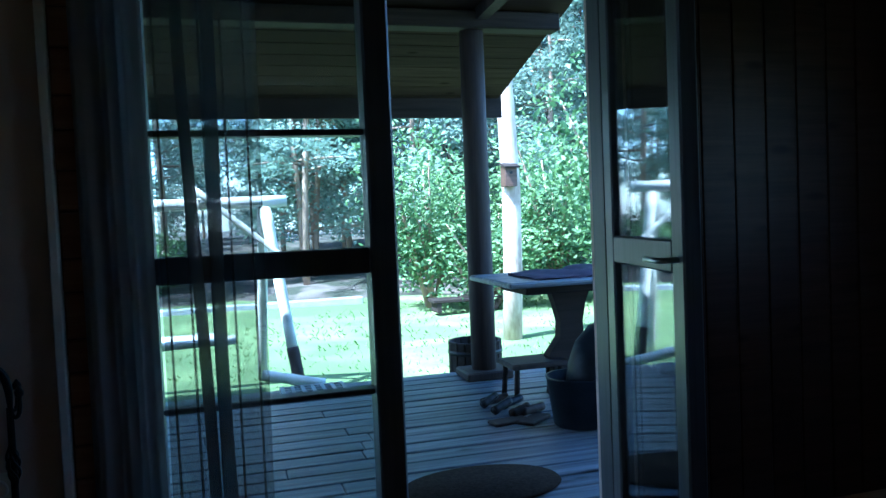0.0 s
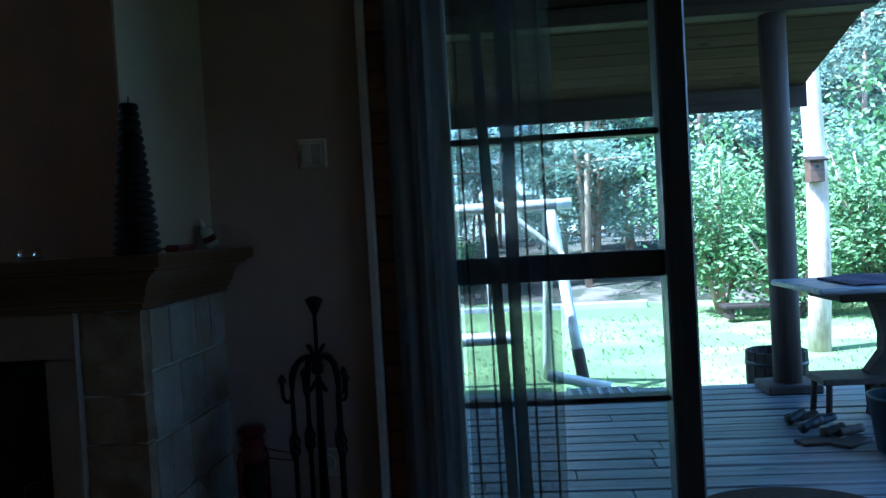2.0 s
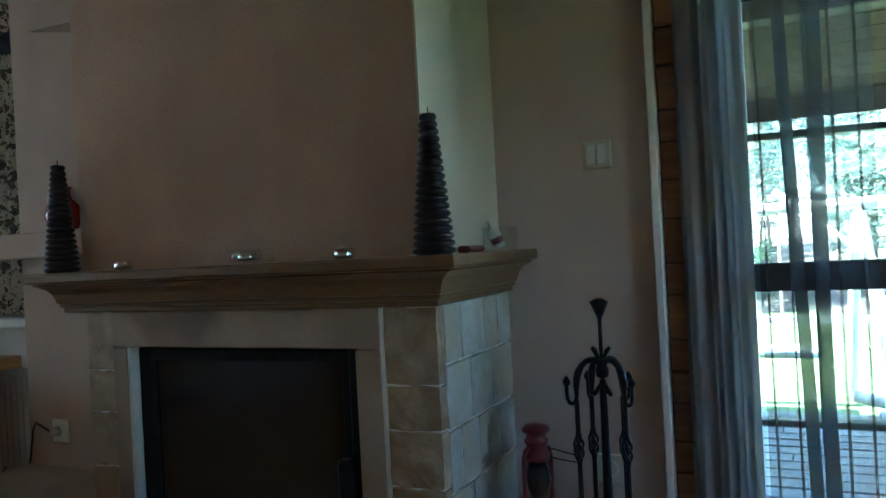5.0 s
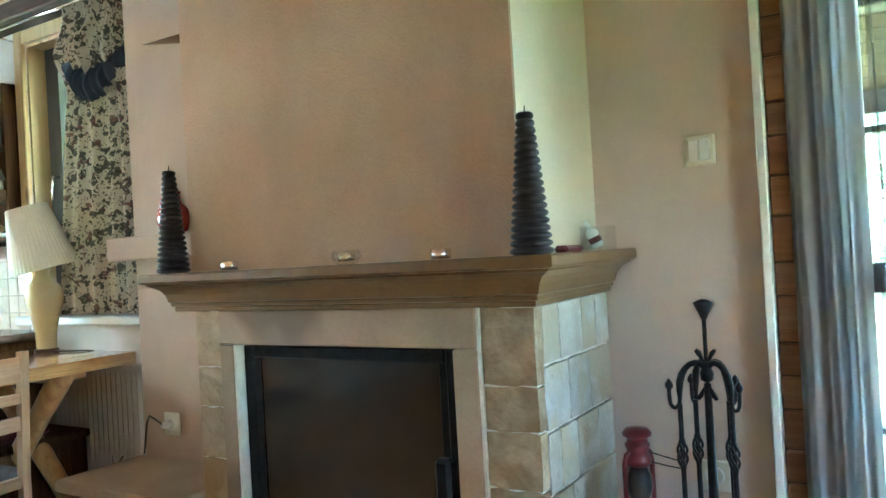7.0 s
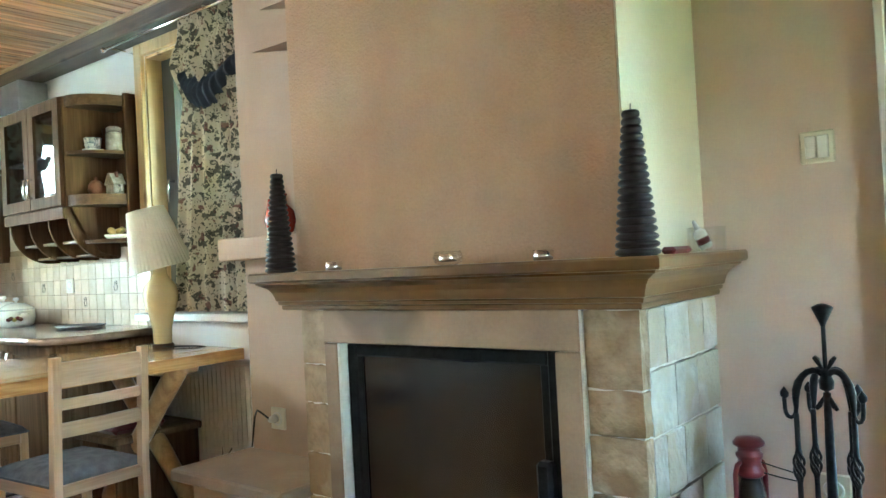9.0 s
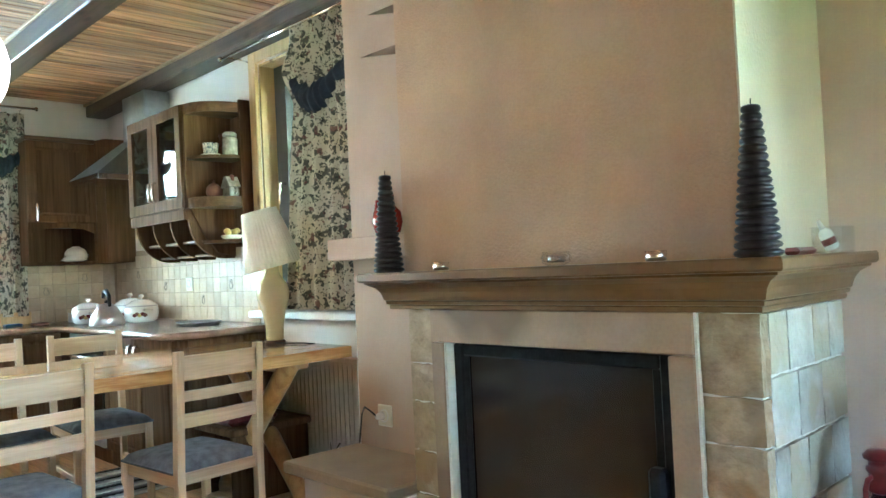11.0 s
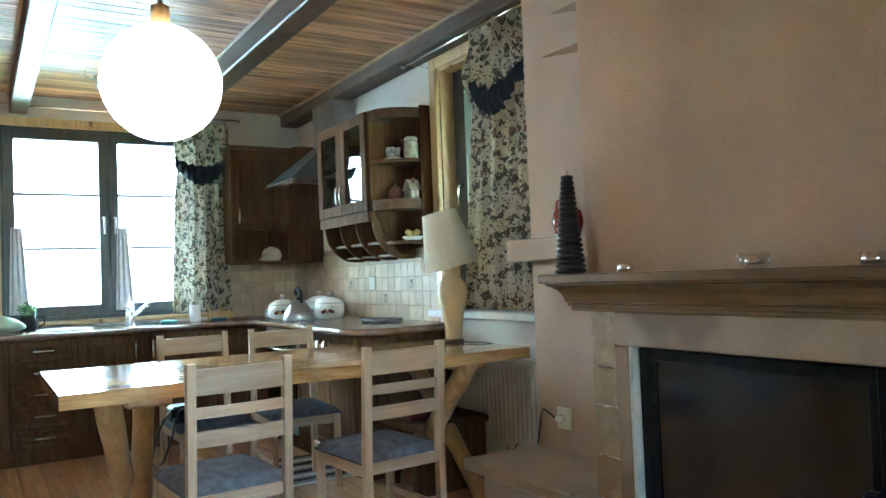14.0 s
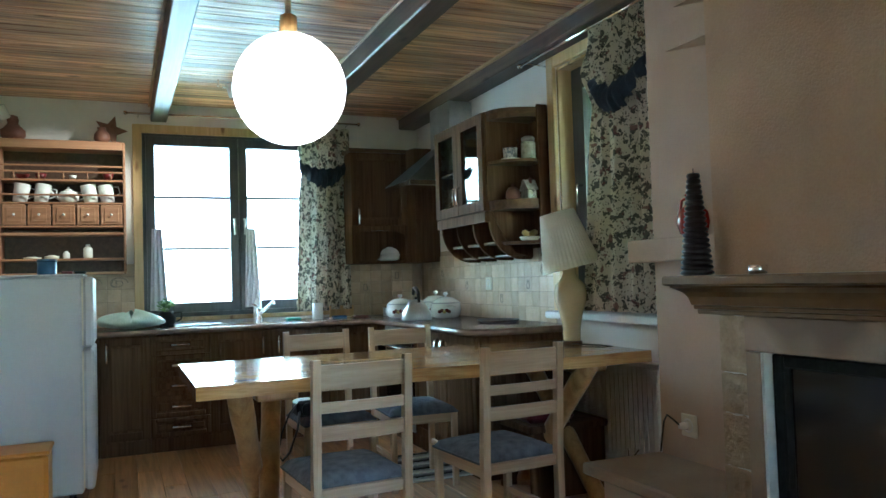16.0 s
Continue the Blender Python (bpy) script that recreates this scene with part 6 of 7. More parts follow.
bx = thing("blue_tin", -5.15, -0.47, 1.30, "blue enamel tin on the fridge", "tin")
part("tin", Geo().lathe([(0.05, 0), (0.052, 0.006), (0.052, 0.075), (0.045, 0.08)], 0, 0, 20), BLUE, bx)
part("lid", Geo().lathe([(0.054, 0.075), (0.054, 0.092), (0.0, 0.096)], 0, 0, 20), BLUE, bx)
for y, mat in ((-0.36, RED), (-0.29, BLACK)):
    o = thing("small_packet", -5.12, y, 1.30, "flat small packet lying on the fridge", "packet")
    part("packet", Geo().box(-0.04, 0.04, -0.03, 0.03, 0, 0.018, 0.004), mat, o)

# ---- on the worktop ----
def pot(x, y, s):
    p = thing("enamel_pot", x, y, 0.9, "white enamel pot with lid and fruit motif", "pot", "enamel pots")
    part("body", Geo().lathe([(0.085 * s, 0), (0.105 * s, 0.015 * s), (0.115 * s, 0.06 * s), (0.11 * s, 0.105 * s), (0.1 * s, 0.11 * s)], 0, 0, 32), WHITECERAMIC, p)
    part("lid", Geo().lathe([(0.104 * s, 0.108 * s), (0.1 * s, 0.122 * s), (0.055 * s, 0.15 * s), (0.012 * s, 0.156 * s)], 0, 0, 32), WHITECERAMIC, p)
    part("lid_knob", Geo().lathe([(0.008 * s, 0.154 * s), (0.009 * s, 0.166 * s), (0.02 * s, 0.174 * s), (0.016 * s, 0.188 * s), (0, 0.192 * s)], 0, 0, 16), WHITECERAMIC, p)
    part("rim", Geo().lathe([(0.107 * s, 0.104 * s), (0.109 * s, 0.11 * s), (0.107 * s, 0.115 * s)], 0, 0, 32), STEEL, p)
    for sg in (-1, 1):
        part("ear", Geo().tube([(sg * 0.108 * s, -0.03, 0.085 * s), (sg * 0.14 * s, -0.025, 0.09 * s), (sg * 0.14 * s, 0.025, 0.09 * s), (sg * 0.108 * s, 0.03, 0.085 * s)], 0.007, 8), WHITECERAMIC, p)
    for i in range(5):
        a = -0.5 + (i - 2) * 0.16
        part("motif", Geo().lathe([(0, -0.017), (0.016, -0.007), (0.016, 0.008), (0, 0.017)], math.cos(a) * 0.107 * s, math.sin(a) * 0.107 * s, 10, Matrix.Translation((0, 0, (0.05 + 0.008 * (i % 2)) * s))), (RED, CLAY, YELLOW)[i % 3], p, "painted fruit motif")


pot(-5.98, 2.03, 1.0)
pot(-5.62, 2.28, 1.05)
pot(-5.90, 2.31, 1.1)
kt = thing("kettle", -5.52, 1.995, 0.9, "steel whistling kettle with black handle", "kettle")
part("body", Geo().lathe([(0.092, 0), (0.098, 0.01), (0.09, 0.05), (0.06, 0.10), (0.03, 0.125), (0.0, 0.13)], 0, 0, 28), STEEL, kt)
part("grip", Geo().tube([(0.05, 0, 0.11), (0.04, 0, 0.17), (0.0, 0, 0.20), (-0.035, 0, 0.195), (-0.05, 0, 0.16)], [0.009, 0.013, 0.014, 0.013, 0.01], 8), BLACK, kt)
part("spout", Geo().tube([(-0.07, 0, 0.06), (-0.105, 0, 0.09), (-0.125, 0, 0.12)], [0.02, 0.014, 0.012], 10), STEEL, kt)
part("lid_knob", Geo().lathe([(0.008, 0.128), (0.014, 0.14), (0, 0.148)], 0, 0, 12), BLACK, kt)
kt.scale = (1.2, 1.2, 1.2)
tr = thing("tray", -4.72, 2.28, 0.9, "oval steel serving tray on the worktop", "tray")
part("tray", Geo().lathe([(0.0, 0.004), (0.12, 0.004), (0.155, 0.018), (0.165, 0.02), (0.158, 0.013), (0.125, 0.0), (0.0, 0.0)], 0, 0, 40, Matrix.Diagonal((1.15, 0.8, 1, 1))), HOODSTEEL, tr)
sk = thing("sink", -6.36, 0.55, 0.9, "steel sink with drainer set in the worktop", "sink")
part("rim", Geo().box(-0.22, 0.24, -0.30, 0.62, 0.0, 0.006, 0.003), CHROME, sk)
part("bowl", Geo().lathe([(0.0, 0.008), (0.15, 0.008), (0.17, 0.014), (0.18, 0.01)], 0, -0.06, 28), STEEL, sk)
part("plug_hole", Geo().lathe([(0.02, 0.009), (0.024, 0.011), (0.0, 0.012)], 0, -0.06, 14), BLACK, sk)
tp = thing("kitchen_tap", -6.50, 0.98, 0.906, "chrome single-lever kitchen tap", "tap")
part("base", Geo().lathe([(0.026, 0), (0.024, 0.05), (0.022, 0.10), (0.0, 0.105)], 0, 0, 18), CHROME, tp)
part("spout", Geo().tube([(0.01, 0, 0.06), (0.08, 0.05, 0.11), (0.14, 0.09, 0.155), (0.155, 0.10, 0.14)], [0.016, 0.014, 0.013, 0.013], 10), CHROME, tp)
part("lever", Geo().tube([(0, 0, 0.105), (0.0, -0.03, 0.13), (0.0, -0.06, 0.14)], [0.008, 0.007, 0.006], 8), CHROME, tp)
sb = thing("soap_bottle", -6.60, 0.985, 0.906, "white dish soap bottle behind the tap", "bottle")
part("body", Geo().lathe([(0.034, 0), (0.036, 0.01), (0.034, 0.10), (0.03, 0.15), (0.014, 0.185)], 0, 0, 20), WHITECERAMIC, sb)
part("label", Geo().lathe([(0.0365, 0.03), (0.0362, 0.09)], 0, 0, 20), IVORY, sb)
part("cap", Geo().lathe([(0.014, 0.183), (0.014, 0.205), (0.008, 0.22), (0, 0.222)], 0, 0, 14), WHITECERAMIC, sb)
mg = thing("white_jar", -6.42, 1.45, 0.9, "white ceramic beaker on the worktop", "beaker")
part("beaker", Geo().lathe([(0.042, 0), (0.046, 0.005), (0.046, 0.135), (0.042, 0.135), (0.041, 0.01), (0, 0.01)], 0, 0, 24), WHITECERAMIC, mg)
gb = thing("glass_bottle", -6.50, 1.92, 0.9, "clear glass bottle standing in the corner", "bottle")
part("glass", Geo().lathe([(0.036, 0), (0.04, 0.01), (0.04, 0.16), (0.018, 0.21), (0.014, 0.26), (0.017, 0.265)], 0, 0, 20), THINGLASS, gb)
sp_ = thing("steel_pan", -6.40, 2.10, 0.9, "small steel saucepan on the worktop", "saucepan")
part("pan", Geo().lathe([(0.07, 0), (0.075, 0.006), (0.075, 0.075), (0.071, 0.075), (0.07, 0.01), (0, 0.01)], 0, 0, 24), STEEL, sp_)
part("rim", Geo().lathe([(0.074, 0.072), (0.077, 0.076), (0.074, 0.079)], 0, 0, 24), CHROME, sp_)
pp = thing("potted_herb", -6.52, 0.26, 0.9, "small green herb in a dark jug", "plant")
part("jug", Geo().lathe([(0.045, 0), (0.07, 0.03), (0.072, 0.07), (0.055, 0.10), (0.058, 0.115), (0.05, 0.115), (0.048, 0.1), (0, 0.1)], 0, 0, 22), BLACK, pp, "dark glazed jug")
part("ear", Geo().tube([(0, 0.055, 0.10), (0, 0.11, 0.105), (0, 0.11, 0.05), (0, 0.07, 0.03)], 0.007, 8), BLACK, pp)
lv = Geo()
r_ = random.Random(9)
lv.add(*blades(r_, 90, (0, 0, 0.17), 0.075, 0.02, 0.8))
part("leaves", lv, LEAF, pp, "small green leaves")
stm = Geo()
for i in range(7):
    a = i * 0.9
    stm.tube([(0, 0, 0.09), (0.03 * math.cos(a), 0.03 * math.sin(a), 0.14), (0.055 * math.cos(a), 0.055 * math.sin(a), 0.20)], 0.002, 5)
part("stems", stm, LEAF, pp)
solid("plastic_bag", Geo().sheet(lambda u, v: Vector((-6.28 + 0.17 * math.cos(2 * math.pi * u) * math.sin(math.pi * (0.02 + 0.96 * v)) ** 0.6, 0.0 + 0.24 * math.sin(2 * math.pi * u) * math.sin(math.pi * (0.02 + 0.96 * v)) ** 0.6, 0.902 + 0.11 * v * (1 + 0.25 * math.sin(u * 17) + 0.15 * math.sin(u * 31 + 4 * v)))), 40, 14), GREENBAG, "crumpled pale green plastic bag on the worktop", "bag")
for x, y, mat, lab in ((-6.30, 1.22, TURQ, "turquoise washing brush on the sink"), (-6.40, 1.63, BLUE, "blue sponge cloth on the worktop"), (-6.28, 1.78, CLAY, "brown scouring pad on the worktop")):
    o = thing("kitchen_cloth", x, y, 0.9 if y > 1.3 else 0.906, lab, "cloth")
    part("pad", Geo().box(-0.045, 0.045, -0.06, 0.06, 0, 0.022, 0.009), mat, o)
ck = thing("chopping_board", -6.60, 1.72, 0.9, "wooden chopping board leaning on the wall", "board")
part("board", Geo().box(-0.03, -0.01, -0.12, 0.10, 0.0, 0.10, 0.006), PINETRIM, ck)

# crockery on the end shelf and in the plate shelf
cup = thing("blue_cup", -4.50, 2.30, 1.972, "blue and white patterned cup on a saucer", "cup")
part("saucer", Geo().lathe([(0.0, -0.006), (0.04, -0.006), (0.062, 0.004), (0.06, 0.007), (0.0, 0.0)], 0, 0, 24), WHITECERAMIC, cup)
part("cup", Geo().lathe([(0.025, 0), (0.045, 0.02), (0.05, 0.075), (0.046, 0.075), (0.04, 0.02), (0, 0.012)], 0, 0, 22), PATTERN, cup)
part("ear", Geo().tube([(0.045, 0, 0.065), (0.08, 0, 0.065), (0.075, 0, 0.03), (0.042, 0, 0.025)], 0.006, 8), WHITECERAMIC, cup)
jr = thing("storage_jar", -4.40, 2.38, 1.965, "glass storage jar with metal lid", "jar")
part("jar", Geo().lathe([(0.045, 0), (0.048, 0.005), (0.048, 0.10), (0.04, 0.115)], 0, 0, 22), GREYGLAZE, jr)
part("lid", Geo().lathe([(0.042, 0.113), (0.044, 0.135), (0.03, 0.145), (0, 0.147)], 0, 0, 22), STEEL, jr)
j2 = thing("storage_jar", -4.53, 2.40, 1.965, "brown storage jar on the shelf", "jar")
part("jar", Geo().lathe([(0.035, 0), (0.038, 0.09), (0.02, 0.12), (0.026, 0.15), (0, 0.16)], 0, 0, 18), CLAY, j2)
tn = thing("sugar_bowl", -4.50, 2.31, 1.705, "brown ceramic sugar bowl with lid", "bowl")
part("bowl", Geo().lathe([(0.035, 0), (0.05, 0.025), (0.046, 0.06), (0.025, 0.085), (0.006, 0.09), (0.01, 0.105), (0, 0.11)], 0, 0, 20), CLAY, tn)
hs_ = thing("ceramic_house", -4.42, 2.385, 1.705, "white ceramic tureen shaped like a house", "tureen")
part("body", Geo().box(-0.05, 0.05, -0.035, 0.035, 0, 0.06, 0.008), GREYGLAZE, hs_)
part("roof", Geo().prism([(-0.06, 0.055), (0.06, 0.055), (0.012, 0.125), (-0.012, 0.125)], 1, -0.04, 0.04), GREYGLAZE, hs_)
part("chimney", Geo().box(0.012, 0.03, -0.01, 0.01, 0.09, 0.135, 0.003), CLAY, hs_)
part("ear", Geo().tube([(0.05, 0, 0.045), (0.075, 0, 0.05), (0.075, 0, 0.02), (0.05, 0, 0.015)], 0.006, 6), WHITECERAMIC, hs_)
lm = thing("fruit_dish", -4.42, 2.38, 1.435, "yellow ceramic fruit dish", "dish")
part("dish", Geo().lathe([(0.05, 0), (0.07, 0.02), (0.065, 0.026), (0, 0.018)], 0, 0, 22), WHITECERAMIC, lm)
for i in range(5):
    part("fruit", Geo().lathe([(0, -0.022), (0.018, -0.012), (0.022, 0), (0.018, 0.012), (0, 0.022)], 0.032 * math.cos(i * 1.26), 0.032 * math.sin(i * 1.26), 12, Matrix.Translation((0, 0, 0.042 + 0.01 * (i % 2)))), YELLOW, lm)
for i in range(4):
    o = thing("plate", -6.48 + 0.004 * i, 2.11 + 0.006 * i, 1.376 + 0.012 * i, "white plate stacked in the open shelf", "plate", "plates in the shelf")
    part("dish", Geo().lathe([(0.0, 0.0), (0.06, 0.0), (0.098 - 0.004 * i, 0.016), (0.096 - 0.004 * i, 0.020), (0.06, 0.006), (0, 0.006)], 0, 0, 28), WHITECERAMIC, o)
o = thing("serving_bowl", -6.47, 2.12, 1.426, "white bowl turned over on the plates", "bowl")
part("bowl", Geo().lathe([(0.085, 0.0), (0.08, 0.03), (0.06, 0.055), (0.03, 0.066), (0.03, 0.072), (0.0, 0.072)], 0, 0, 26), WHITECERAMIC, o)

# ---- floor things ----
bch = thing("storage_bench", -4.0, 2.12, 0.0, "dark low wooden bench with a red cushion", "bench")
part("seat", Geo().box(-0.1, 0.32, -0.2, 0.3, 0.36, 0.40, 0.008), CABWOOD, bch)
for sx in (-0.07, 0.28):
    part("side", Geo().box(sx - 0.015, sx + 0.015, -0.18, 0.29, 0, 0.36, 0.004), CABWOOD, bch)
solid("red_cushion", Geo().box(-4.06, -3.74, 1.95, 2.25, 0.402, 0.45, 0.022), RED, "red seat cushion lying on the low bench", "cushion")
rg = thing("rag_rug", -4.70, 1.62, 0.0, "striped grey rag rug on the floor boards", "rug")
part("weave", Geo().sheet(lambda u, v: Vector((-0.35 + 0.7 * u, -0.28 + 0.56 * v, 0.008 + 0.003 * math.sin(u * 60) + 0.003 * math.sin(v * 90))), 50, 30), DRAPE, rg)
for i in range(8):
    part("stripe", Geo().box(-0.35 + i * 0.095, -0.32 + i * 0.095, -0.28, 0.28, 0.006, 0.0155, 0.002), (BLACK, WHITECERAMIC)[i % 2], rg)
cb = thing("camera_bag", -4.30, 0.86, 0.475, "black camera on the chair with a hanging strap", "camera")
part("body", Geo().box(-0.07, 0.07, -0.06, 0.06, 0.0, 0.09, 0.015), BLACK, cb)
part("lens", Geo().lathe([(0.034, 0), (0.036, 0.05), (0.03, 0.052), (0.0, 0.04)], 0, 0, 20, pose(0.05, 0.0, 0.045, 0, 90)), BLACK, cb)
part("strap", Geo().tube([(0.05, -0.06, 0.07), (0.1, -0.11, 0.03), (0.14, -0.16, -0.06), (0.15, -0.18, -0.16), (0.15, -0.16, -0.20), (0.15, -0.12, -0.16), (0.13, -0.07, -0.04), (0.07, -0.05, 0.03)], 0.018, 6, 0.3), BLACK, cb, "hanging black strap")

# small spot lamps
for x, y, z, lab in ((-6.3, -0.93, 2.5, "white spot lamp on the side wall"), (-5.75, 0.60, 2.63, "small white spot lamp under the ceiling")):
    s = thing("spot_lamp", x, y, z, lab, "lamp", "spot lamps")
    part("arm", Geo().tube([(0, 0, 0.07 if y > 0 else 0.0), (0, 0.0, 0.02), (0, 0.06, 0.01)], 0.007, 8), CHROME, s)
    part("shade", Geo().lathe([(0.02, 0.05), (0.034, 0.045), (0.036, -0.05), (0.032, -0.05), (0.03, 0.03)], 0, 0, 20, pose(0, 0.095, 0.0, 20, 25)), WHITECERAMIC, s)

rack_light = new("rack_spot", bpy.data.lights.new("rack_spot", "SPOT"))
rack_light.data.energy, rack_light.data.color, rack_light.data.shadow_soft_size = 1.9, (1.0, 0.9, 0.76), 0.03
rack_light.data.spot_size, rack_light.data.spot_blend = radians(48), 0.7
rack_light.matrix_world = look((-5.72, 0.66, 2.55), (-6.5, -0.45, 1.90))

# ---- on the terrace ----
gr = thing("boot_grate", 0.66, 5.18, ZD, "perforated grey foot grate on the terrace boards", "grate")
for i in range(7):
    part("bar", Geo().box(-0.215 + i * 0.068, -0.187 + i * 0.068, -0.15, 0.15, 0, 0.03, 0.003), CONCRETE, gr)
for i in range(5):
    part("cross_bar", Geo().box(-0.21, 0.214, -0.155 + i * 0.071, -0.13 + i * 0.071, 0.001, 0.027, 0.003), CONCRETE, gr)
pt = thing("barrel_planter", 2.02, 5.78, ZG, "dark half-barrel wooden planter beside the post", "planter")
for i in range(18):
    a = i * math.pi / 9
    part("stave", Geo().box(-0.033, 0.033, -0.012, 0.012, 0, 0.60, 0.004, pose(0.2 * math.cos(a), 0.2 * math.sin(a), 0, 0, 0, math.degrees(a) + 90)), DARKPORCH, pt)
for z in (0.15, 0.5):
    part("hoop", Geo().lathe([(0.214, z), (0.218, z), (0.218, z + 0.03), (0.214, z + 0.03)], 0, 0, 30), BLACK, pt)
part("soil", Geo().lathe([(0.0, 0.5), (0.19, 0.5)], 0, 0, 20), LITTER, pt)
sck = thing("waste_sack", 1.93, 3.75, ZD, "dark bulging sack in a plastic tub", "sack")
part("tub", Geo().lathe([(0.13, 0), (0.14, 0.01), (0.175, 0.26), (0.18, 0.27), (0.165, 0.27), (0.135, 0.02), (0, 0.02)], 0, 0, 24), DARKPLASTIC, sck)
part("sack", Geo().lathe([(0.10, 0.03), (0.16, 0.15), (0.19, 0.30), (0.17, 0.42), (0.10, 0.52), (0.04, 0.56), (0.0, 0.565)], 0, 0, 28, pose(0.06, 0, 0, 0, 14), True, lambda a, z: 0.08 * math.sin(3 * a + z * 9) + 0.04 * math.sin(7 * a - z * 21)), DARKPLASTIC, sck)
solid("blue_tarp", Geo().sheet(lambda u, v: Vector((2.02 + 0.14 * u + 0.03 * math.sin(v * 9), 3.52 + 0.05 * math.sin(u * 9 + v * 4) + 0.10 * v, ZD + 0.004 + 0.55 * v * (0.7 + 0.3 * u))), 16, 20), BLUECLOTH, "blue plastic sheet hanging by the sack", "tarpaulin")
crt = thing("low_stool", 1.93, 4.45, ZD, "small weathered stool among terrace clutter", "stool")
part("seat", Geo().box(-0.16, 0.22, -0.14, 0.14, 0.20, 0.235, 0.008), POSTWOOD, crt)
for sx in (-0.13, 0.19):
    for sy in (-0.11, 0.11):
        part("leg", Geo().tube([(sx, sy, 0.0), (sx * 0.9, sy * 0.9, 0.20)], 0.018, 8), DARKPORCH, crt)
for i, (x, y, s, mat) in enumerate(((1.66, 4.35, 0.09, DARKPORCH), (1.72, 4.22, 0.07, DARKPLASTIC), (1.62, 4.12, 0.06, BLACK), (1.78, 4.05, 0.08, POSTWOOD), (1.69, 4.02, 0.06, DARKPORCH), (1.60, 4.28, 0.05, BLACK))):
    o = thing("kindling", x, y, ZD, "rough piece of dark firewood on the terrace", "firewood", "kindling pile")
    part("stick", log((-s, -s * 0.4, 0.03), (s, s * 0.5, 0.03 + 0.02 * (i % 3)), 0.026, 0.022), mat, o)
for i, (x, y, t) in enumerate(((1.60, 3.94, 10), (1.74, 3.92, 40))):
    o = thing("old_board", x, y, ZD, "short flat offcut board lying on the terrace", "board", "offcut boards")
    part("board", Geo().box(-0.12, 0.10, -0.05, 0.05, 0.0, 0.018, 0.004, pose(0, 0, 0.0, 0, 0, t)), POSTWOOD, o)
mt = thing("door_mat", 1.12, 3.05, ZD, "brown oval coir door mat outside", "mat")
part("mat", Geo().lathe([(0.30, 0), (0.31, 0.008), (0.30, 0.018), (0.0, 0.02)], 0, 0, 40, Matrix.Diagonal((1.15, 0.75, 1, 1))), MATBROWN, mt)
bb = thing("bird_box", 3.56, 8.86, 1.72, "dark wooden bird box fixed to the trunk", "bird box")
part("box", Geo().box(-0.08, 0.08, -0.10, 0.06, -0.2, 0.06, 0.006), BEAMWOOD, bb)
part("roof", Geo().box(-0.10, 0.10, -0.15, 0.07, 0.06, 0.085, 0.004, pose(0, 0, 0, 14)), DARKPORCH, bb)
part("hole", Geo().lathe([(0.0, 0), (0.02, 0.0), (0.02, 0.004)], 0, 0, 14, pose(0, -0.10, -0.03, 90)), BLACK, bb)
gbn = thing("garden_bench", 4.0, 12.2, ZG, "dark old wooden bench at the lawn edge", "bench")
part("seat", Geo().box(-0.6, 0.6, -0.2, 0.2, 0.16, 0.22, 0.01), DARKPORCH, gbn)
for sx in (-0.5, 0.5):
    part("leg", Geo().box(sx - 0.04, sx + 0.04, -0.18, 0.18, 0, 0.16, 0.006), DARKPORCH, gbn)
tuft = Geo()
r_ = random.Random(31)
for i in range(5200):
    x, y = r_.uniform(-3.0, 8.0), 5.6 + 8.6 * r_.random() ** 1.6
    h, w, a = r_.uniform(0.02, 0.05), 0.006 + 0.0008 * y, r_.uniform(0, 6.28)
    dx, dy = math.cos(a) * w, math.sin(a) * w
    tuft.add([(x - dx, y - dy, ZG - 0.01), (x + dx, y + dy, ZG - 0.01), (x + dx * 3, y + dx * 2, ZG + h)], [(0, 1, 2)])
solid("lawn_grass", tuft, GRASSLEAF, "short bright lawn grass blades", "grass", "stuff")
setting("lawn_edge", Geo().box(-12, 2.6, 14.0, 14.12, ZG - 0.05, ZG + 0.16, 0.02), CONCRETE, "low pale kerb between lawn and forest", "kerb")

# ---- boards, blocks and tiles, one by one ----
rnd = random.Random(5)
plank_meshes = [Geo().box(-a / 2, a / 2, -0.0675, 0.0675, -0.02, 0.0, 0.002).mesh("plank", FLOORWOOD) for a in (2.0, 2.6, 3.3)]
y = -0.95
row = 0
while y < YN - 0.02:
    x = XW + rnd.uniform(-1.0, 0.0)
    while x < -2.0:
        k = rnd.randrange(3)
        a = (2.0, 2.6, 3.3)[k]
        if x + a > XW + 0.1:
            piece("plank", plank_meshes[k], floor, pose(x + a / 2, y + 0.069, 0.0))
        x += a + 0.002
    y += 0.138
rest = Geo()
y = YS
while y < YN:
    if y >= -0.98:
        rest.box(-1.0, XE, y, min(y + 0.135, YN + 0.2), -0.022, -0.001, 0.002)
    else:
        rest.box(-4.4, XE, y, y + 0.135, -0.022, -0.001, 0.002)
    y += 0.138
bd = part("far_boards", rest, FLOORWOOD, floor)
bd["kind"] = "stuff"

block_meshes = [Geo().box(-0.035, 0.035, -0.02, 0.0, 0.003, h - 0.003, 0.004).mesh("block", BRICK) for h in (0.10, 0.12, 0.14)]
z = 0.0
while z < ZC - 0.12:
    k = rnd.randrange(3)
    piece("block", block_meshes[k], reveal, pose(-0.3075 + rnd.uniform(-0.002, 0.002), YN - 0.006, z))
    z += (0.10, 0.12, 0.14)[k]

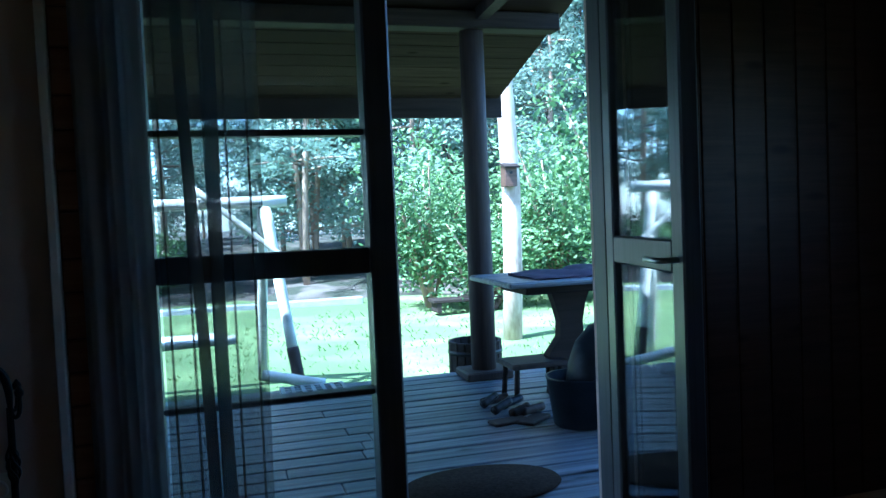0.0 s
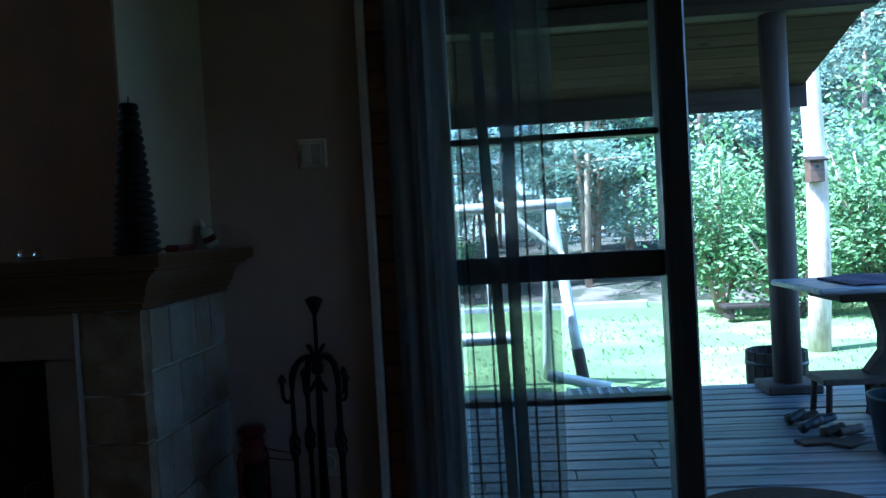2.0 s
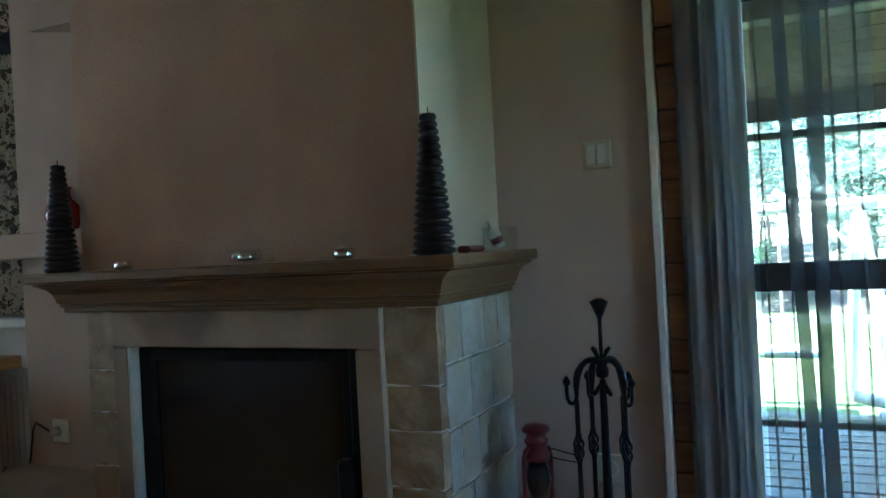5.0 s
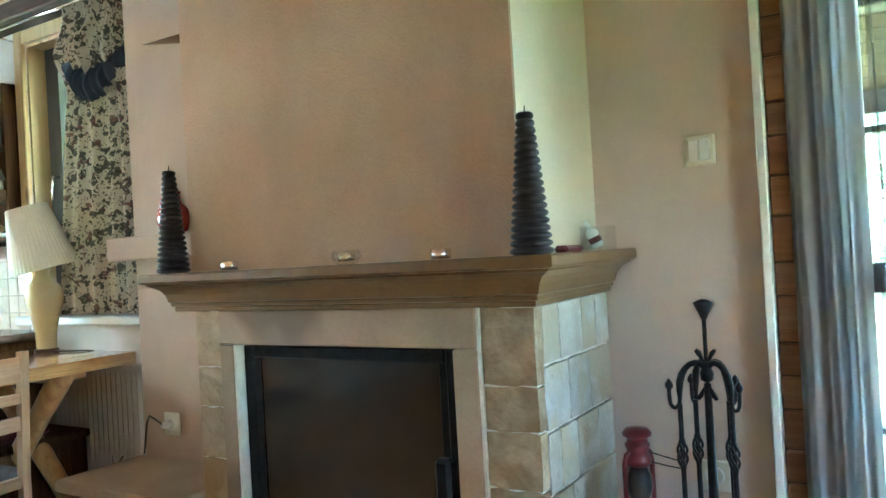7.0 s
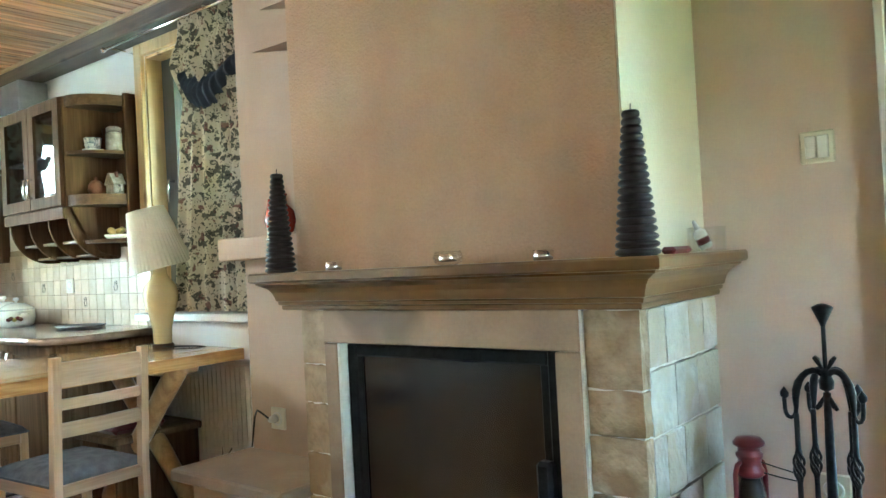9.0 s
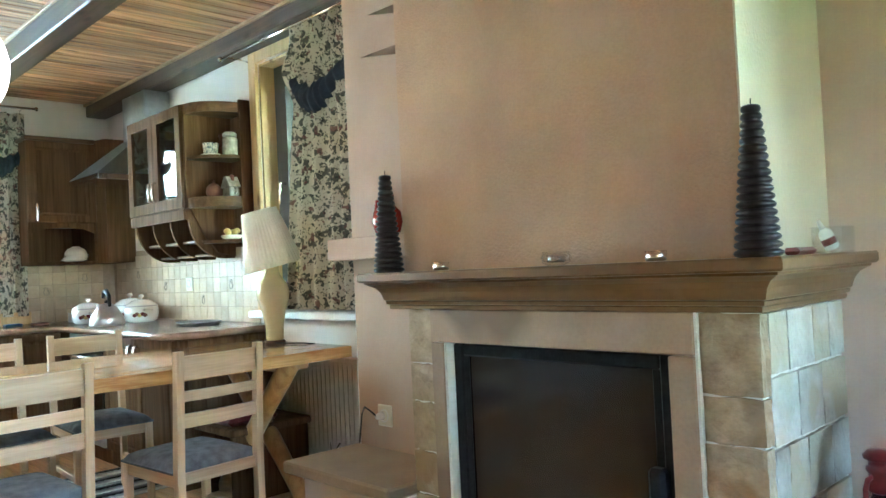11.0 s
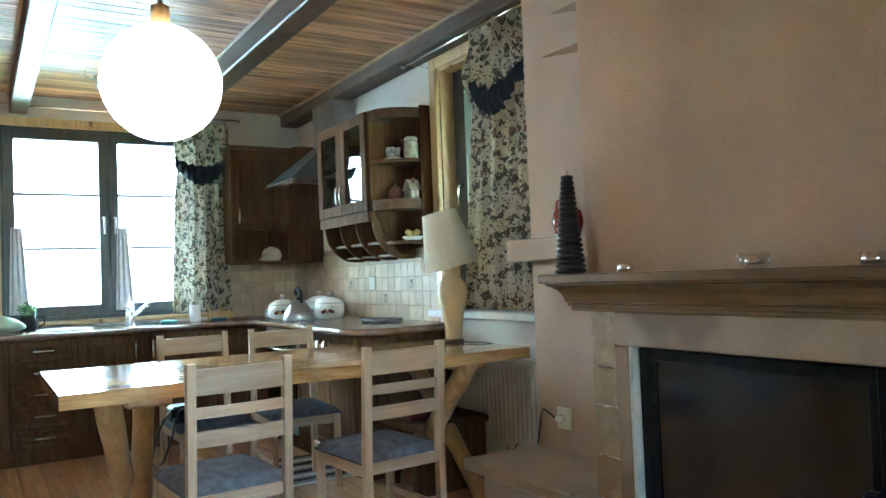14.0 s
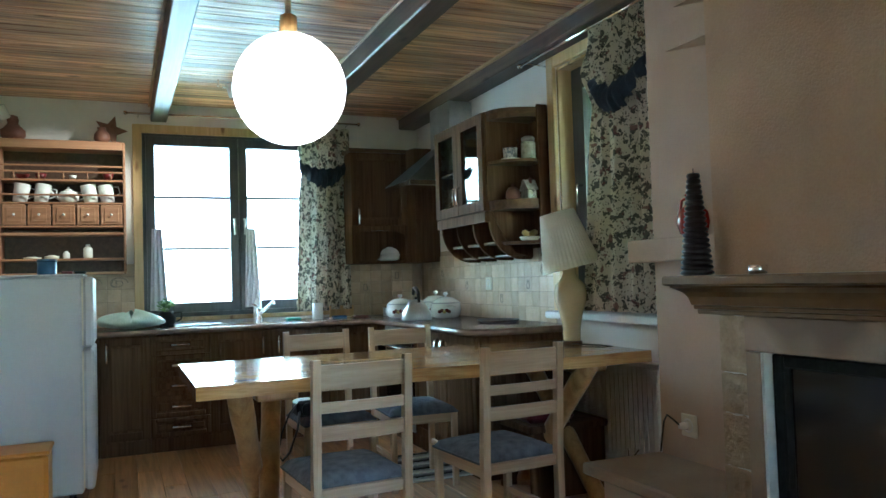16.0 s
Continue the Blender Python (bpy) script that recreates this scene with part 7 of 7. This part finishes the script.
# upright boards of the added dark panel
board_mesh = Geo().box(-0.07, 0.07, -0.014, 0.0, 0.0, ZC - 0.01, 0.004).mesh("board", BEAMWOOD)
for i in range(11):
    piece("board", board_mesh, dark_panel, pose(1.63 + i * 0.143, YN - 0.012, 0.005))

tile_n = Geo().box(-0.0485, 0.0485, -0.007, 0.0, -0.0485, 0.0485, 0.002).mesh("tile", TILE)
tile_w = Geo().box(0.0, 0.007, -0.0485, 0.0485, -0.0485, 0.0485, 0.002).mesh("tile", TILE)
part("tile_joint", Geo().box(XW + 0.001, -4.31, YN - 0.004, YN - 0.0005, 0.9, 1.44), TILEJOINT, wall_north)
part("tile_joint", Geo().box(XW + 0.0005, XW + 0.004, -0.94, 0.03, 0.9, 1.40).box(XW + 0.0005, XW + 0.004, 1.695, YN - 0.006, 0.9, 1.40), TILEJOINT, wall_west)
for j in range(5):
    for i in range(23):
        piece("tile", tile_n, wall_north, pose(-4.36 - i * 0.1, YN - 0.004, 0.95 + j * 0.1))
    for yy in [-0.02 - i * 0.1 for i in range(9)] + [1.75 + i * 0.1 for i in range(7)]:
        piece("tile", tile_w, wall_west, pose(XW + 0.004, yy, 0.95 + j * 0.1))

# painted line motifs on a few tiles
def motif(u, w, s, seed):
    """A vase-like painted scroll in the plane of the tile."""
    k = [(0.0, -0.9), (0.45, -0.75), (0.62, -0.2), (0.35, 0.25), (0.5, 0.7), (0.0, 0.85), (-0.5, 0.7), (-0.35, 0.25), (-0.62, -0.2), (-0.45, -0.75), (0.0, -0.9)]
    return [(u + a * s * (1 + 0.12 * math.sin(seed + i)), w + b * s) for i, (a, b) in enumerate(k)]


for x, z in ((-4.66, 1.15), (-5.06, 1.05), (-5.26, 1.35), (-5.66, 1.15), (-6.16, 1.25), (-4.46, 1.25)):
    part("tile_motif", Geo().tube([(p, YN - 0.0115, q) for p, q in motif(x, z, 0.034, x * 7)], 0.0035, 5).tube([(x - 0.02, YN - 0.0115, z - 0.005), (x, YN - 0.0115, z + 0.02), (x + 0.02, YN - 0.0115, z - 0.005)], 0.003, 5), TILEMOTIF, wall_north, "grey painted tile motif")
for y, z in ((-0.12, 1.25), (1.95, 1.15), (2.25, 1.25)):
    part("tile_motif", Geo().tube([(XW + 0.0115, p, q) for p, q in motif(y, z, 0.034, y * 7)], 0.0035, 5), TILEMOTIF, wall_west, "grey painted tile motif")
for i in range(2):
    part("tile_motif", Geo().tube([(XW + 0.0115, -0.28 + 0.19 * i + 0.075 * math.cos(a * 0.55) * (1 - a / 22), 1.25 + 0.05 * math.sin(a * 0.55) * (1 - a / 22)) for a in range(20)], 0.0035, 5), TILEMOTIF, wall_west, "grey painted scroll motif")

deck_meshes = [Geo().box(-a / 2, a / 2, -0.065, 0.065, -0.035, 0.0, 0.005).mesh("deck_board", DECKWOOD) for a in (3.0, 4.0)]
deck = bpy.data.objects["terrace_frame"]
y = 2.83
while y < 5.44:
    x = -3.0 + rnd.uniform(-0.8, 0)
    while x < 5.2:
        k = rnd.randrange(2)
        piece("deck_board", deck_meshes[k], deck, pose(x + (3.0, 4.0)[k] / 2, y, ZD + rnd.uniform(-0.002, 0.002)))
        x += (3.0, 4.0)[k] + 0.004
    y += 0.146
